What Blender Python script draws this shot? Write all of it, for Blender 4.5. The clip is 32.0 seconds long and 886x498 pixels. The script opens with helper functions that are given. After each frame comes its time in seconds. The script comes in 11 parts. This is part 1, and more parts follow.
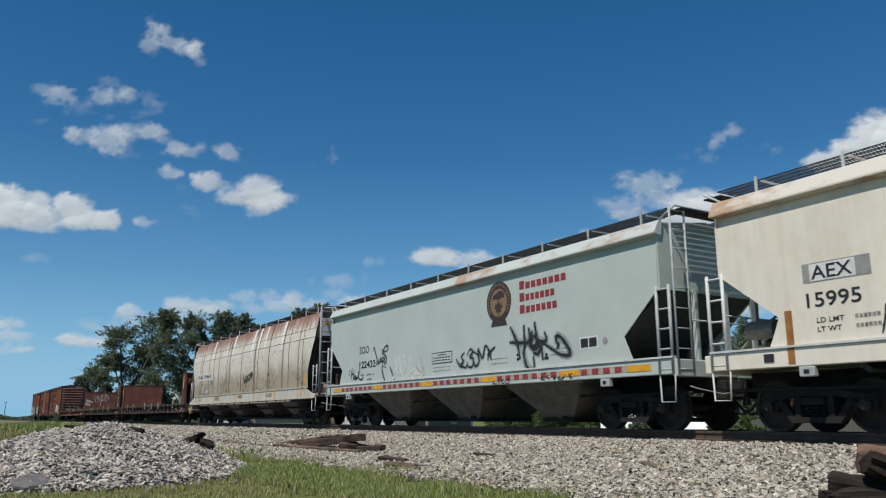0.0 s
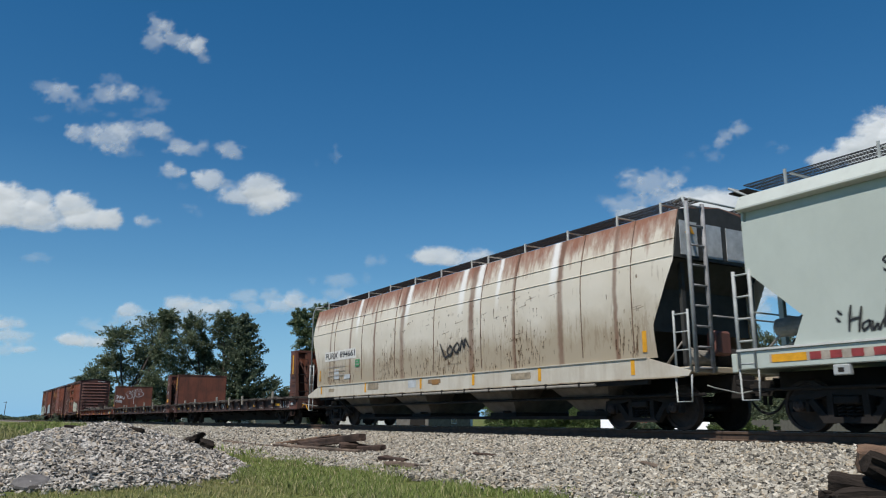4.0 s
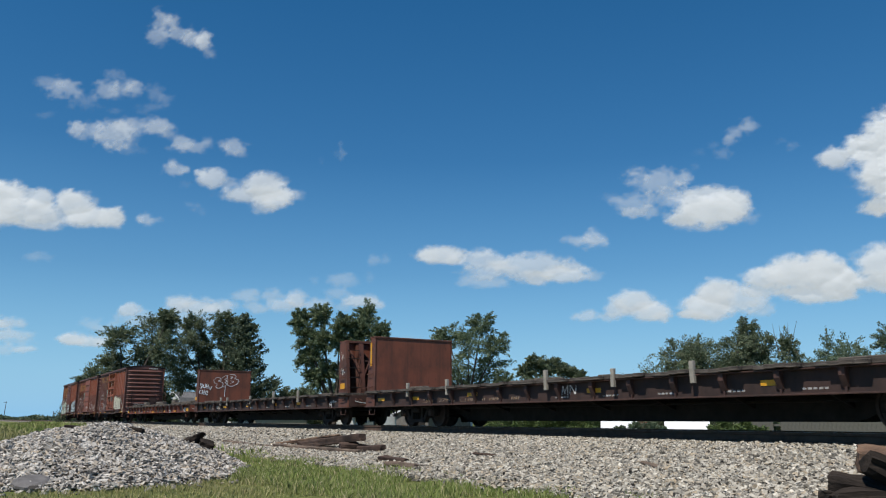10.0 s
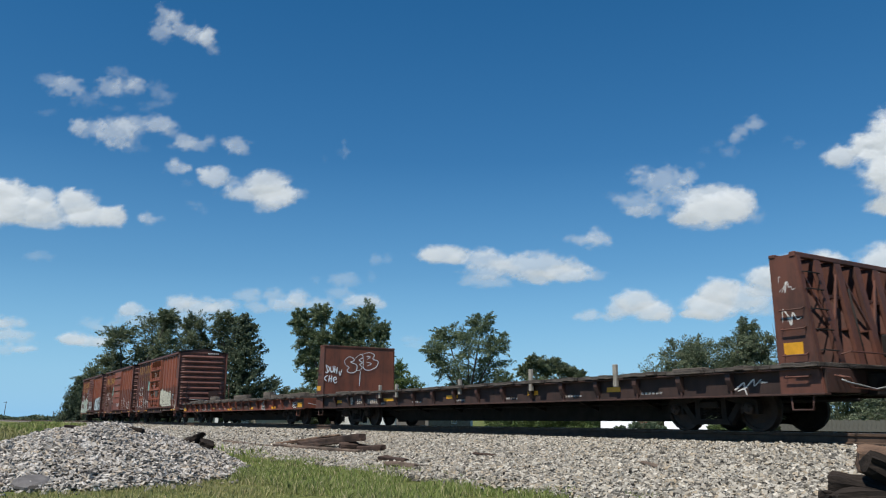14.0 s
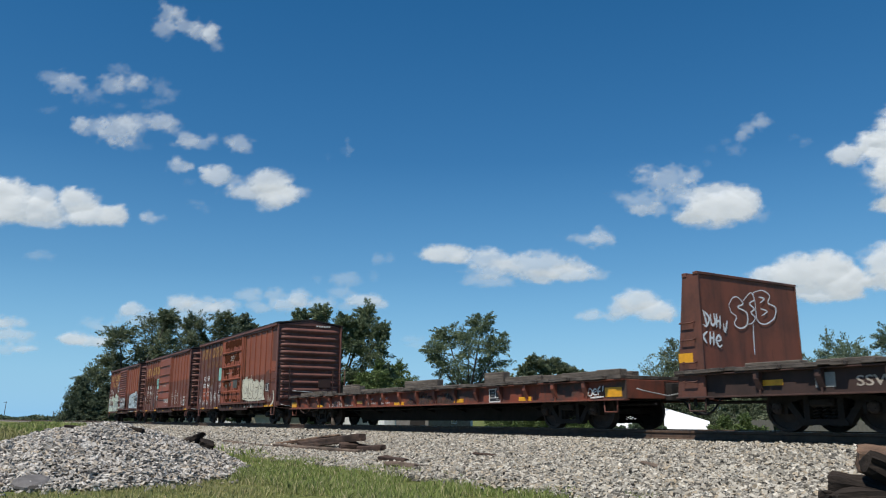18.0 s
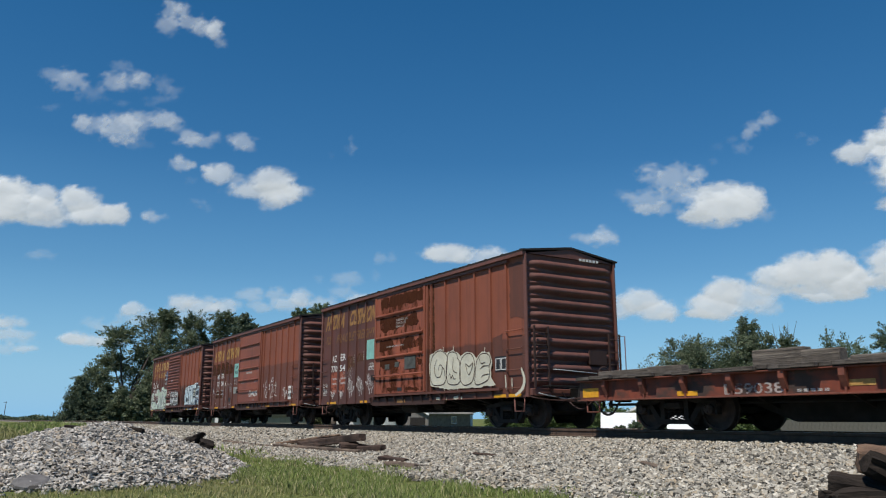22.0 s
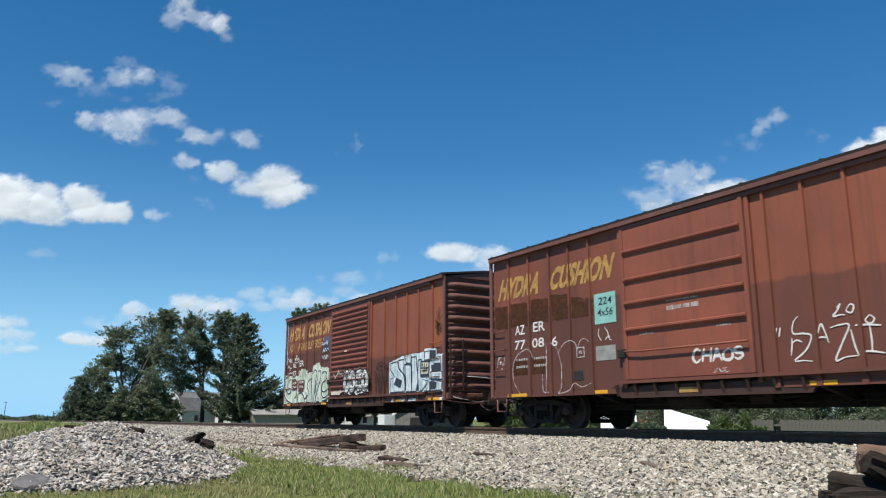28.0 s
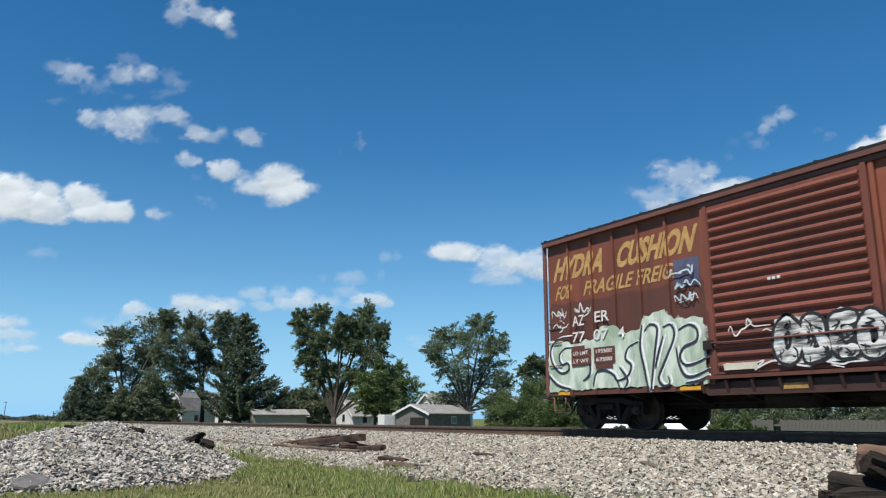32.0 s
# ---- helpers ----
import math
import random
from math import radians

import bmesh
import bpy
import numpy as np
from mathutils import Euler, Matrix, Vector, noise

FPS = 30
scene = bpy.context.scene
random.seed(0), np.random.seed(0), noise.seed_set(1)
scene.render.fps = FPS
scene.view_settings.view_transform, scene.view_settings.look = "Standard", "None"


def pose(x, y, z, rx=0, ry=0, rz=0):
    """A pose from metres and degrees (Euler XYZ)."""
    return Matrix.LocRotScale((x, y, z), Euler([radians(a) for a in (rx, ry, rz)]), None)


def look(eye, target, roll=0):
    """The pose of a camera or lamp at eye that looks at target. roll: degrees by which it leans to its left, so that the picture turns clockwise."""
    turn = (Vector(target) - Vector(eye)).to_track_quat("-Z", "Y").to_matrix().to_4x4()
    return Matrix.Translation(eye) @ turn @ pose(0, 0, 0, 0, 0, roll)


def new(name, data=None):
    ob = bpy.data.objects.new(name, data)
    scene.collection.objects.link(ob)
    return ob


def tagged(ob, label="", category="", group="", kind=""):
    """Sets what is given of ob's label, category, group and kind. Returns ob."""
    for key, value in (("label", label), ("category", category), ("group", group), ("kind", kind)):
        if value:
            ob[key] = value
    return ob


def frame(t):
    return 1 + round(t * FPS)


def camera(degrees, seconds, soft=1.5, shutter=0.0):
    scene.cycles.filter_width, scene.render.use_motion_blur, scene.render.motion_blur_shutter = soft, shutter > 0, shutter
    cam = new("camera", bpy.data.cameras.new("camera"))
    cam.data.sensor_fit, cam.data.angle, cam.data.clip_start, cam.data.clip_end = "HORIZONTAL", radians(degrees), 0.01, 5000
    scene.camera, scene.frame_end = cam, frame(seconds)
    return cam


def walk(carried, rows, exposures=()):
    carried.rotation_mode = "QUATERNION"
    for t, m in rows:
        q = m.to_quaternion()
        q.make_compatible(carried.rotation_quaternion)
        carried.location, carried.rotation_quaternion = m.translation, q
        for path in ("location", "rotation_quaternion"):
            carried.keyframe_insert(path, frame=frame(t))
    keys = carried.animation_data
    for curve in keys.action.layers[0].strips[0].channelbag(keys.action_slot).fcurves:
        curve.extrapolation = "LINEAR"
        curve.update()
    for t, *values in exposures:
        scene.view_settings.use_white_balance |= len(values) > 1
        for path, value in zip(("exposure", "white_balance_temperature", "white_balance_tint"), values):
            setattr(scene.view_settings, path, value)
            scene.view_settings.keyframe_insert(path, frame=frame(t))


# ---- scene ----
# World: x along the track (the train runs towards +x), y away from the camera across the track, z = 0 on the rail heads.
YC = 13.55                 # centre line of the track
CAM_Z = 0.235
GROUND = -0.86
cam = camera(59.515, 32.0, soft=1.15, shutter=0.15)
VIEW = Matrix.Translation((0.0, 0.0, CAM_Z)) @ Euler((radians(90.0 + 12.363), 0.0, radians(58.237))).to_matrix().to_4x4() @ pose(0, 0, 0, 0, 0, 0.0)
walk(cam, [(0.0, VIEW), (32.0, VIEW)], exposures=[(0.0, -0.16), (3.0, -0.12), (6.0, -0.08), (9.0, -0.02), (17.0, 0.02), (19.0, 0.0), (20.5, -0.08), (22.0, -0.06), (23.0, 0.2), (25.0, 0.29), (28.0, 0.3), (32.0, 0.23)])

# ---- light ----
SUN_DIR = Vector((0.21, -0.48, 0.85)).normalized()   # towards the sun
world = bpy.data.worlds.new("sky")
scene.world = world
world.use_nodes = True
wn = world.node_tree
wn.nodes.clear()
sky = wn.nodes.new("ShaderNodeTexSky")
sky.sky_type = "NISHITA"
sky.sun_disc = False
sky.sun_elevation = math.asin(SUN_DIR.z)
sky.sun_rotation = math.atan2(SUN_DIR.x, SUN_DIR.y)
sky.altitude, sky.air_density, sky.dust_density, sky.ozone_density = 200.0, 1.0, 0.0, 3.0
bg = wn.nodes.new("ShaderNodeBackground")
bg.inputs["Strength"].default_value = 0.087
wo = wn.nodes.new("ShaderNodeOutputWorld")
tone = wn.nodes.new("ShaderNodeHueSaturation")
tone.inputs["Saturation"].default_value = 1.40
tone.inputs["Hue"].default_value = 0.50
wn.links.new(sky.outputs[0], tone.inputs["Color"])
# pale blue haze that thickens towards the horizon
wc = wn.nodes.new("ShaderNodeTexCoord")
ws = wn.nodes.new("ShaderNodeSeparateXYZ")
wr = wn.nodes.new("ShaderNodeValToRGB")
wr.color_ramp.elements[0].position, wr.color_ramp.elements[0].color = 0.0, (0.92, 0.92, 0.92, 1)
wr.color_ramp.elements[1].position, wr.color_ramp.elements[1].color = 1.0, (0.05, 0.05, 0.05, 1)
for at, amount in ((0.08, 0.58), (0.18, 0.25), (0.32, 0.09), (0.5, 0.06)):
    wr.color_ramp.elements.new(at).color = (amount, amount, amount, 1)
wm = wn.nodes.new("ShaderNodeMix")
wm.data_type = "RGBA"
wm.inputs[7].default_value = (2.65, 6.2, 9.85, 1)
wn.links.new(wc.outputs["Generated"], ws.inputs[0])
wn.links.new(ws.outputs[2], wr.inputs[0])
wn.links.new(wr.outputs[0], wm.inputs[0])
wn.links.new(tone.outputs[0], wm.inputs[6])
wn.links.new(wm.outputs[2], bg.inputs["Color"])
wn.links.new(bg.outputs[0], wo.inputs["Surface"])
sun_data = bpy.data.lights.new("sun", "SUN")
sun_data.energy, sun_data.angle, sun_data.color = 4.85, radians(0.53), (1.0, 0.945, 0.86)
sun = new("sun", sun_data)
sun.matrix_world = look(SUN_DIR * 200, (0, 0, 0))

# ---- tools ----
class Geo:
    """Vertices and faces of one mesh, gathered piece by piece."""

    def __init__(self):
        self.v, self.f, self.s = [], [], []

    def add(self, verts, faces, smooth=False):
        n = len(self.v)
        self.v.extend(verts)
        self.f.extend(tuple(n + i for i in q) for q in faces)
        self.s.extend([smooth] * len(faces))
        return self

    def box(self, x0, x1, y0, y1, z0, z1, b=0.0):
        if b <= 0.0:
            v = [(x, y, z) for x in (x0, x1) for y in (y0, y1) for z in (z0, z1)]
            return self.add(v, [(0, 1, 3, 2), (4, 6, 7, 5), (0, 4, 5, 1), (2, 3, 7, 6), (0, 2, 6, 4), (1, 5, 7, 3)])
        v, idx = [], {}
        for i, (x, sx) in enumerate(((x0, 1), (x1, -1))):
            for j, (y, sy) in enumerate(((y0, 1), (y1, -1))):
                for k, (z, sz) in enumerate(((z0, 1), (z1, -1))):
                    idx[i, j, k, 0] = len(v); v.append((x, y + sy * b, z + sz * b))
                    idx[i, j, k, 1] = len(v); v.append((x + sx * b, y, z + sz * b))
                    idx[i, j, k, 2] = len(v); v.append((x + sx * b, y + sy * b, z))
        f = []
        for i in (0, 1):
            f.append((idx[i, 0, 0, 0], idx[i, 0, 1, 0], idx[i, 1, 1, 0], idx[i, 1, 0, 0]))
            f.append((idx[0, i, 0, 1], idx[1, i, 0, 1], idx[1, i, 1, 1], idx[0, i, 1, 1]))
            f.append((idx[0, 0, i, 2], idx[0, 1, i, 2], idx[1, 1, i, 2], idx[1, 0, i, 2]))
            for j in (0, 1):
                f.append((idx[i, j, 0, 0], idx[i, j, 0, 1], idx[i, j, 1, 1], idx[i, j, 1, 0]))
                f.append((idx[i, 0, j, 0], idx[i, 0, j, 2], idx[i, 1, j, 2], idx[i, 1, j, 0]))
                f.append((idx[0, i, j, 1], idx[0, i, j, 2], idx[1, i, j, 2], idx[1, i, j, 1]))
                for k in (0, 1):
                    f.append((idx[i, j, k, 0], idx[i, j, k, 1], idx[i, j, k, 2]))
        return self.add(v, f)

    def prism(self, outline, axis, lo, hi, smooth=False):
        """A closed outline of (a, b) pushed from lo to hi along an axis: x takes (y, z), y takes (x, z), z takes (x, y)."""
        def at(a, b, c):
            return (c, a, b) if axis == "x" else (a, c, b) if axis == "y" else (a, b, c)
        n = len(outline)
        v = [at(a, b, lo) for a, b in outline] + [at(a, b, hi) for a, b in outline]
        self.add(v, [(i, (i + 1) % n, n + (i + 1) % n, n + i) for i in range(n)], smooth)
        k = len(self.v) - 2 * n
        self.f += [tuple(range(k + n - 1, k - 1, -1)), tuple(range(k + n, k + 2 * n))]
        self.s += [False, False]
        return self

    def tube(self, pts, r, n=6, cap=True):
        pts = [Vector(p) for p in pts]
        v = []
        side = None
        for i, p in enumerate(pts):
            d = (pts[min(i + 1, len(pts) - 1)] - pts[max(i - 1, 0)]).normalized()
            if side is None:
                side = d.orthogonal().normalized()
            side = (side - d * side.dot(d)).normalized()
            up = d.cross(side)
            rr = r[i] if isinstance(r, (list, tuple)) else r
            v += [tuple(p + rr * (math.cos(2 * math.pi * k / n) * side + math.sin(2 * math.pi * k / n) * up)) for k in range(n)]
        f = [(i * n + k, i * n + (k + 1) % n, (i + 1) * n + (k + 1) % n, (i + 1) * n + k) for i in range(len(pts) - 1) for k in range(n)]
        self.add(v, f, n > 5)
        if cap:
            k = len(self.v) - len(v)
            self.f += [tuple(range(k + n - 1, k - 1, -1)), tuple(range(len(self.v) - n, len(self.v)))]
            self.s += [False, False]
        return self

    def lathe(self, outline, x, y, z, axis="y", n=24):
        """Turned shape: outline of (radius, along) round an axis through the place given."""
        v = []
        for r, a in outline:
            for k in range(n):
                c, s = r * math.cos(2 * math.pi * k / n), r * math.sin(2 * math.pi * k / n)
                v.append((x + c, y + a, z + s) if axis == "y" else (x + a, y + c, z + s) if axis == "x" else (x + c, y + s, z + a))
        m = len(outline)
        return self.add(v, [(i * n + k, i * n + (k + 1) % n, (i + 1) * n + (k + 1) % n, (i + 1) * n + k) for i in range(m - 1) for k in range(n)], False)

    def mesh(self, name, material):
        me = bpy.data.meshes.new(name)
        me.from_pydata(self.v, [], self.f)
        me.polygons.foreach_set("use_smooth", self.s)
        if material:
            me.materials.append(material)
        bm = bmesh.new()
        bm.from_mesh(me)
        bmesh.ops.recalc_face_normals(bm, faces=bm.faces)
        bm.to_mesh(me)
        bm.free()
        return me


def part(name, geo, material, parent=None, label="", at=None):
    """One mesh object, under a thing or a part."""
    me = geo if isinstance(geo, bpy.types.Mesh) else geo.mesh(name, material)
    ob = new(name, me)
    if at:
        ob.location = at
    if parent:
        ob.parent = parent
    return tagged(ob, label)


def thing(name, label, category, group="", at=(0, 0, 0)):
    ob = new(name)
    ob.empty_display_size = 0.3
    ob.location = at
    return tagged(ob, label, category, group)


def raw_mesh(name, verts, faces, material, smooth=False):
    """A large mesh from arrays: all faces with the same number of corners."""
    verts, faces = np.asarray(verts, dtype=np.float32), np.asarray(faces, dtype=np.int32)
    me = bpy.data.meshes.new(name)
    me.vertices.add(len(verts))
    me.vertices.foreach_set("co", verts.ravel())
    k = faces.shape[1]
    me.loops.add(faces.size)
    me.loops.foreach_set("vertex_index", faces.ravel())
    me.polygons.add(len(faces))
    me.polygons.foreach_set("loop_start", np.arange(0, faces.size, k, dtype=np.int32))
    me.polygons.foreach_set("loop_total", np.full(len(faces), k, dtype=np.int32))
    me.polygons.foreach_set("use_smooth", np.full(len(faces), smooth))
    me.materials.append(material)
    me.update(calc_edges=True)
    return me


def curve_3d(pts, steps=4):
    out = []
    n = len(pts)
    for i in range(n - 1):
        p = [Vector(pts[min(max(i + k, 0), n - 1)]) for k in (-1, 0, 1, 2)]
        for s in range(steps):
            t = s / steps
            out.append(tuple(0.5 * ((2 * p[1]) + (p[2] - p[0]) * t + (2 * p[0] - 5 * p[1] + 4 * p[2] - p[3]) * t * t + (3 * p[1] - p[0] - 3 * p[2] + p[3]) * t ** 3)))
    out.append(tuple(pts[-1]))
    return out


# ---- materials ----
class Nodes:
    def __init__(self, name):
        self.m = bpy.data.materials.new(name)
        self.m.use_nodes = True
        self.t = self.m.node_tree
        self.t.nodes.clear()
        self.out = self.n("ShaderNodeOutputMaterial")
        self.coord = self.n("ShaderNodeTexCoord")

    def n(self, kind, **values):
        node = self.t.nodes.new(kind)
        for key, value in values.items():
            node.inputs[key.replace("_", " ")].default_value = value
        return node

    def link(self, a, b):
        self.t.links.new(a, b)

    def noise(self, scale, detail=4.0, stretch=(1, 1, 1), rough=0.6, coord="Object", shift=0.0):
        mp = self.n("ShaderNodeMapping")
        mp.inputs["Scale"].default_value = stretch
        mp.inputs["Location"].default_value = (shift, shift * 0.7, shift * 1.3)
        self.link(self.coord.outputs[coord], mp.inputs["Vector"])
        nz = self.n("ShaderNodeTexNoise", Scale=scale, Detail=detail, Roughness=rough)
        self.link(mp.outputs[0], nz.inputs["Vector"])
        return nz.outputs["Fac"]

    def ramp(self, fac, stops):
        r = self.n("ShaderNodeValToRGB")
        e = r.color_ramp.elements
        while len(e) < len(stops):
            e.new(0.5)
        for el, (p, c) in zip(e, stops):
            el.position = p
            el.color = (c, c, c, 1) if isinstance(c, (int, float)) else (*c[:3], 1)
        self.link(fac, r.inputs[0])
        return r.outputs[0]

    def mix(self, fac, a, b, kind="MIX"):
        x = self.n("ShaderNodeMix")
        x.data_type, x.blend_type = "RGBA", kind
        for sock, val in ((x.inputs[0], fac), (x.inputs[6], a), (x.inputs[7], b)):
            if isinstance(val, (int, float)):
                sock.default_value = val
            elif isinstance(val, tuple):
                sock.default_value = (*val[:3], 1)
            else:
                self.link(val, sock)
        return x.outputs[2]

    def math(self, op, a, b=0.0):
        x = self.n("ShaderNodeMath")
        x.operation = op
        for sock, val in zip(x.inputs, (a, b)):
            if isinstance(val, (int, float)):
                sock.default_value = val
            else:
                self.link(val, sock)
        return x.outputs[0]

    def axis(self, which, coord="Object"):
        s = self.n("ShaderNodeSeparateXYZ")
        self.link(self.coord.outputs[coord], s.inputs[0])
        return s.outputs["XYZ".index(which)]

    def finish(self, colour, rough=0.7, metal=0.0, bump=None, strength=0.3, distance=0.02, specular=0.4):
        p = self.n("ShaderNodeBsdfPrincipled")
        p.inputs["Metallic"].default_value = metal
        p.inputs["Specular IOR Level"].default_value = specular
        if isinstance(colour, tuple):
            p.inputs["Base Color"].default_value = (*colour[:3], 1)
        else:
            self.link(colour, p.inputs["Base Color"])
        if isinstance(rough, (int, float)):
            p.inputs["Roughness"].default_value = rough
        else:
            self.link(rough, p.inputs["Roughness"])
        if bump is not None:
            b = self.n("ShaderNodeBump", Strength=strength, Distance=distance)
            self.link(bump, b.inputs["Height"])
            self.link(b.outputs[0], p.inputs["Normal"])
        self.link(p.outputs[0], self.out.inputs["Surface"])
        return self.m


def plain(name, colour, rough=0.7, metal=0.0, var=0.35, scale=3.0, bump=0.2, specular=0.4):
    """A worn surface: two scales of variation round one colour."""
    k = Nodes(name)
    dark = tuple(c * (1 - var) for c in colour)
    light = tuple(min(1.0, c * (1 + var * 0.6)) for c in colour)
    a = k.ramp(k.noise(scale, 5), [(0.3, dark), (0.7, light)])
    b = k.ramp(k.noise(scale * 14, 3), [(0.35, 0.75), (0.7, 1.0)])
    return k.finish(k.mix(0.6, a, b, "MULTIPLY"), rough, metal, k.noise(scale * 20, 3), bump, 0.01, specular)


def painted(name, paint, rust=(0.16, 0.06, 0.03), amount=0.45, streak=0.5, dirt=(0.10, 0.075, 0.055), dirt_amount=0.4, rough=0.55):
    """Weathered paint on steel: rust blotches, streaks that run down, grime at two scales."""
    k = Nodes(name)
    fade = k.mix(k.noise(0.9, 4), tuple(c * 0.86 for c in paint), tuple(min(1, c * 1.12) for c in paint))
    runs = k.ramp(k.noise(5.0, 5, (1, 1, 0.05)), [(0.48, 0.0), (0.75, 1.0)])
    grime = k.mix(k.math("MULTIPLY", runs, streak), fade, dirt)
    patch = k.ramp(k.noise(1.3, 6, (1, 1, 0.6), 0.7, shift=7.0), [(0.45, 0.0), (0.7, 1.0)])
    grime = k.mix(k.math("MULTIPLY", patch, dirt_amount), grime, dirt)
    spots = k.ramp(k.noise(4.5, 8, (1, 1, 0.5), 0.75, shift=3.0), [(0.78 - 0.35 * amount, 0.0), (0.86 - 0.33 * amount, 1.0)])
    col = k.mix(spots, grime, rust)
    return k.finish(col, rough, 0.0, k.noise(30, 4), 0.12, 0.01, 0.35)

M_STEEL_DARK = plain("grimy_black_steel", (0.020, 0.0165, 0.0145), 0.9, 0.0, 0.5, 4.0)
M_RUBBER = plain("black_rubber_hose", (0.02, 0.02, 0.02), 0.6)
M_WHEEL = plain("rolled_wheel_steel", (0.046, 0.034, 0.029), 0.75, 0.1, 0.5, 6.0)
M_RAIL_SIDE = plain("rusty_rail_steel", (0.10, 0.062, 0.042), 0.8, 0.0, 0.4, 5.0)
M_RAIL_HEAD = plain("polished_rail_head", (0.35, 0.33, 0.31), 0.35, 0.9, 0.2, 8.0)
M_BOX_END = painted("weathered_end_brown", (0.165, 0.068, 0.053), (0.085, 0.035, 0.027), 0.4, 0.4, (0.06, 0.035, 0.03), 0.5, 0.6)
M_HOPPER_GREY = painted("faded_grey_green_hopper_paint", (0.47, 0.515, 0.465), (0.34, 0.26, 0.16), 0.05, 0.05, (0.30, 0.33, 0.31), 0.16, 0.45)
M_HOPPER_CREAM = painted("stained_cream_hopper_paint", (0.76, 0.70, 0.58), (0.35, 0.18, 0.09), 0.08, 0.22, (0.50, 0.40, 0.27), 0.3, 0.5)
M_FLAT_BROWN = painted("dirty_brown_flatcar_paint", (0.075, 0.038, 0.03), (0.15, 0.06, 0.03), 0.3, 0.5, (0.026, 0.02, 0.018), 0.8, 0.7)
M_FLAT_RED = painted("worn_orange_red_flatcar_paint", (0.20, 0.062, 0.038), (0.10, 0.045, 0.03), 0.5, 0.5, (0.05, 0.033, 0.028), 0.95, 0.65)
M_PANEL_RED = painted("rusty_red_bulkhead_panel", (0.215, 0.07, 0.04), (0.115, 0.045, 0.028), 0.6, 0.65, (0.075, 0.036, 0.026), 0.75, 0.65)
M_YELLOW = plain("reflective_yellow_sheeting", (0.75, 0.36, 0.02), 0.5, 0.0, 0.2, 6.0, 0.05)
M_WHITE = plain("chalky_white_lettering", (0.72, 0.70, 0.66), 0.7, 0.0, 0.15, 6.0, 0.05)
M_BLACK = plain("black_stencil_paint", (0.025, 0.025, 0.027), 0.6, 0.0, 0.3, 6.0, 0.05)
M_GOLD = plain("faded_yellow_lettering", (0.45, 0.255, 0.075), 0.7, 0.0, 0.4, 7.0, 0.05)
def old_timber(name, pale, deep, dark):
    """Weathered wood: fine grain along its length, dark checks, patches of rot."""
    k = Nodes(name)
    grain = k.noise(9.0, 6, (0.12, 2.2, 2.2), 0.7)
    col = k.ramp(grain, [(0.25, dark), (0.45, deep), (0.7, pale)])
    col = k.mix(k.ramp(k.noise(2.2, 5, (0.5, 1, 1)), [(0.45, 0.0), (0.65, 0.8)]), col, dark)
    return k.finish(col, 0.95, 0.0, grain, 1.0, 0.03, 0.15)


M_TIE = old_timber("creosoted_sleeper_timber", (0.13, 0.09, 0.07), (0.075, 0.05, 0.04), (0.025, 0.019, 0.016))
M_WOOD = old_timber("weathered_grey_timber", (0.23, 0.195, 0.16), (0.125, 0.104, 0.087), (0.05, 0.042, 0.036))
M_TIE_GREY = old_timber("bleached_sleeper_timber", (0.25, 0.19, 0.145), (0.15, 0.11, 0.085), (0.05, 0.04, 0.032))


def sided(name, paint, dark, level, rust, rust_amount=0.3, patch=3.5):
    """Boxcar side: a darker repainted lower half with a ragged edge, rust and streaks."""
    k = Nodes(name)
    fade = k.mix(k.noise(0.8, 4), tuple(c * 0.85 for c in paint), tuple(c * 1.15 for c in paint))
    edge = k.math("ADD", k.axis("Z"), k.math("MULTIPLY", k.math("SUBTRACT", k.noise(1.6, 6), 0.5), 0.28))
    low = k.ramp(k.math("SUBTRACT", k.math("ADD", edge, 0.5), level), [(0.47, 1.0), (0.53, 0.0)])
    col = k.mix(k.math("MULTIPLY", low, 0.85), fade, dark)
    runs = k.ramp(k.noise(6.0, 5, (1, 1, 0.04)), [(0.5, 0.0), (0.8, 1.0)])
    col = k.mix(k.math("MULTIPLY", runs, 0.5), col, (0.06, 0.034, 0.026))
    soot = k.ramp(k.noise(0.55, 6, (1, 1, 0.5), 0.7, shift=11.0), [(0.42, 0.0), (0.72, 1.0)])
    col = k.mix(k.math("MULTIPLY", soot, 0.55), col, (0.06, 0.032, 0.025))
    spots = k.ramp(k.noise(patch, 8, (1, 1, 0.7), 0.72, shift=3.0), [(0.8 - 0.35 * rust_amount, 0.0), (0.88 - 0.33 * rust_amount, 1.0)])
    col = k.mix(spots, col, rust)
    return k.finish(col, 0.6, 0.0, k.noise(26, 4), 0.12, 0.01, 0.35)


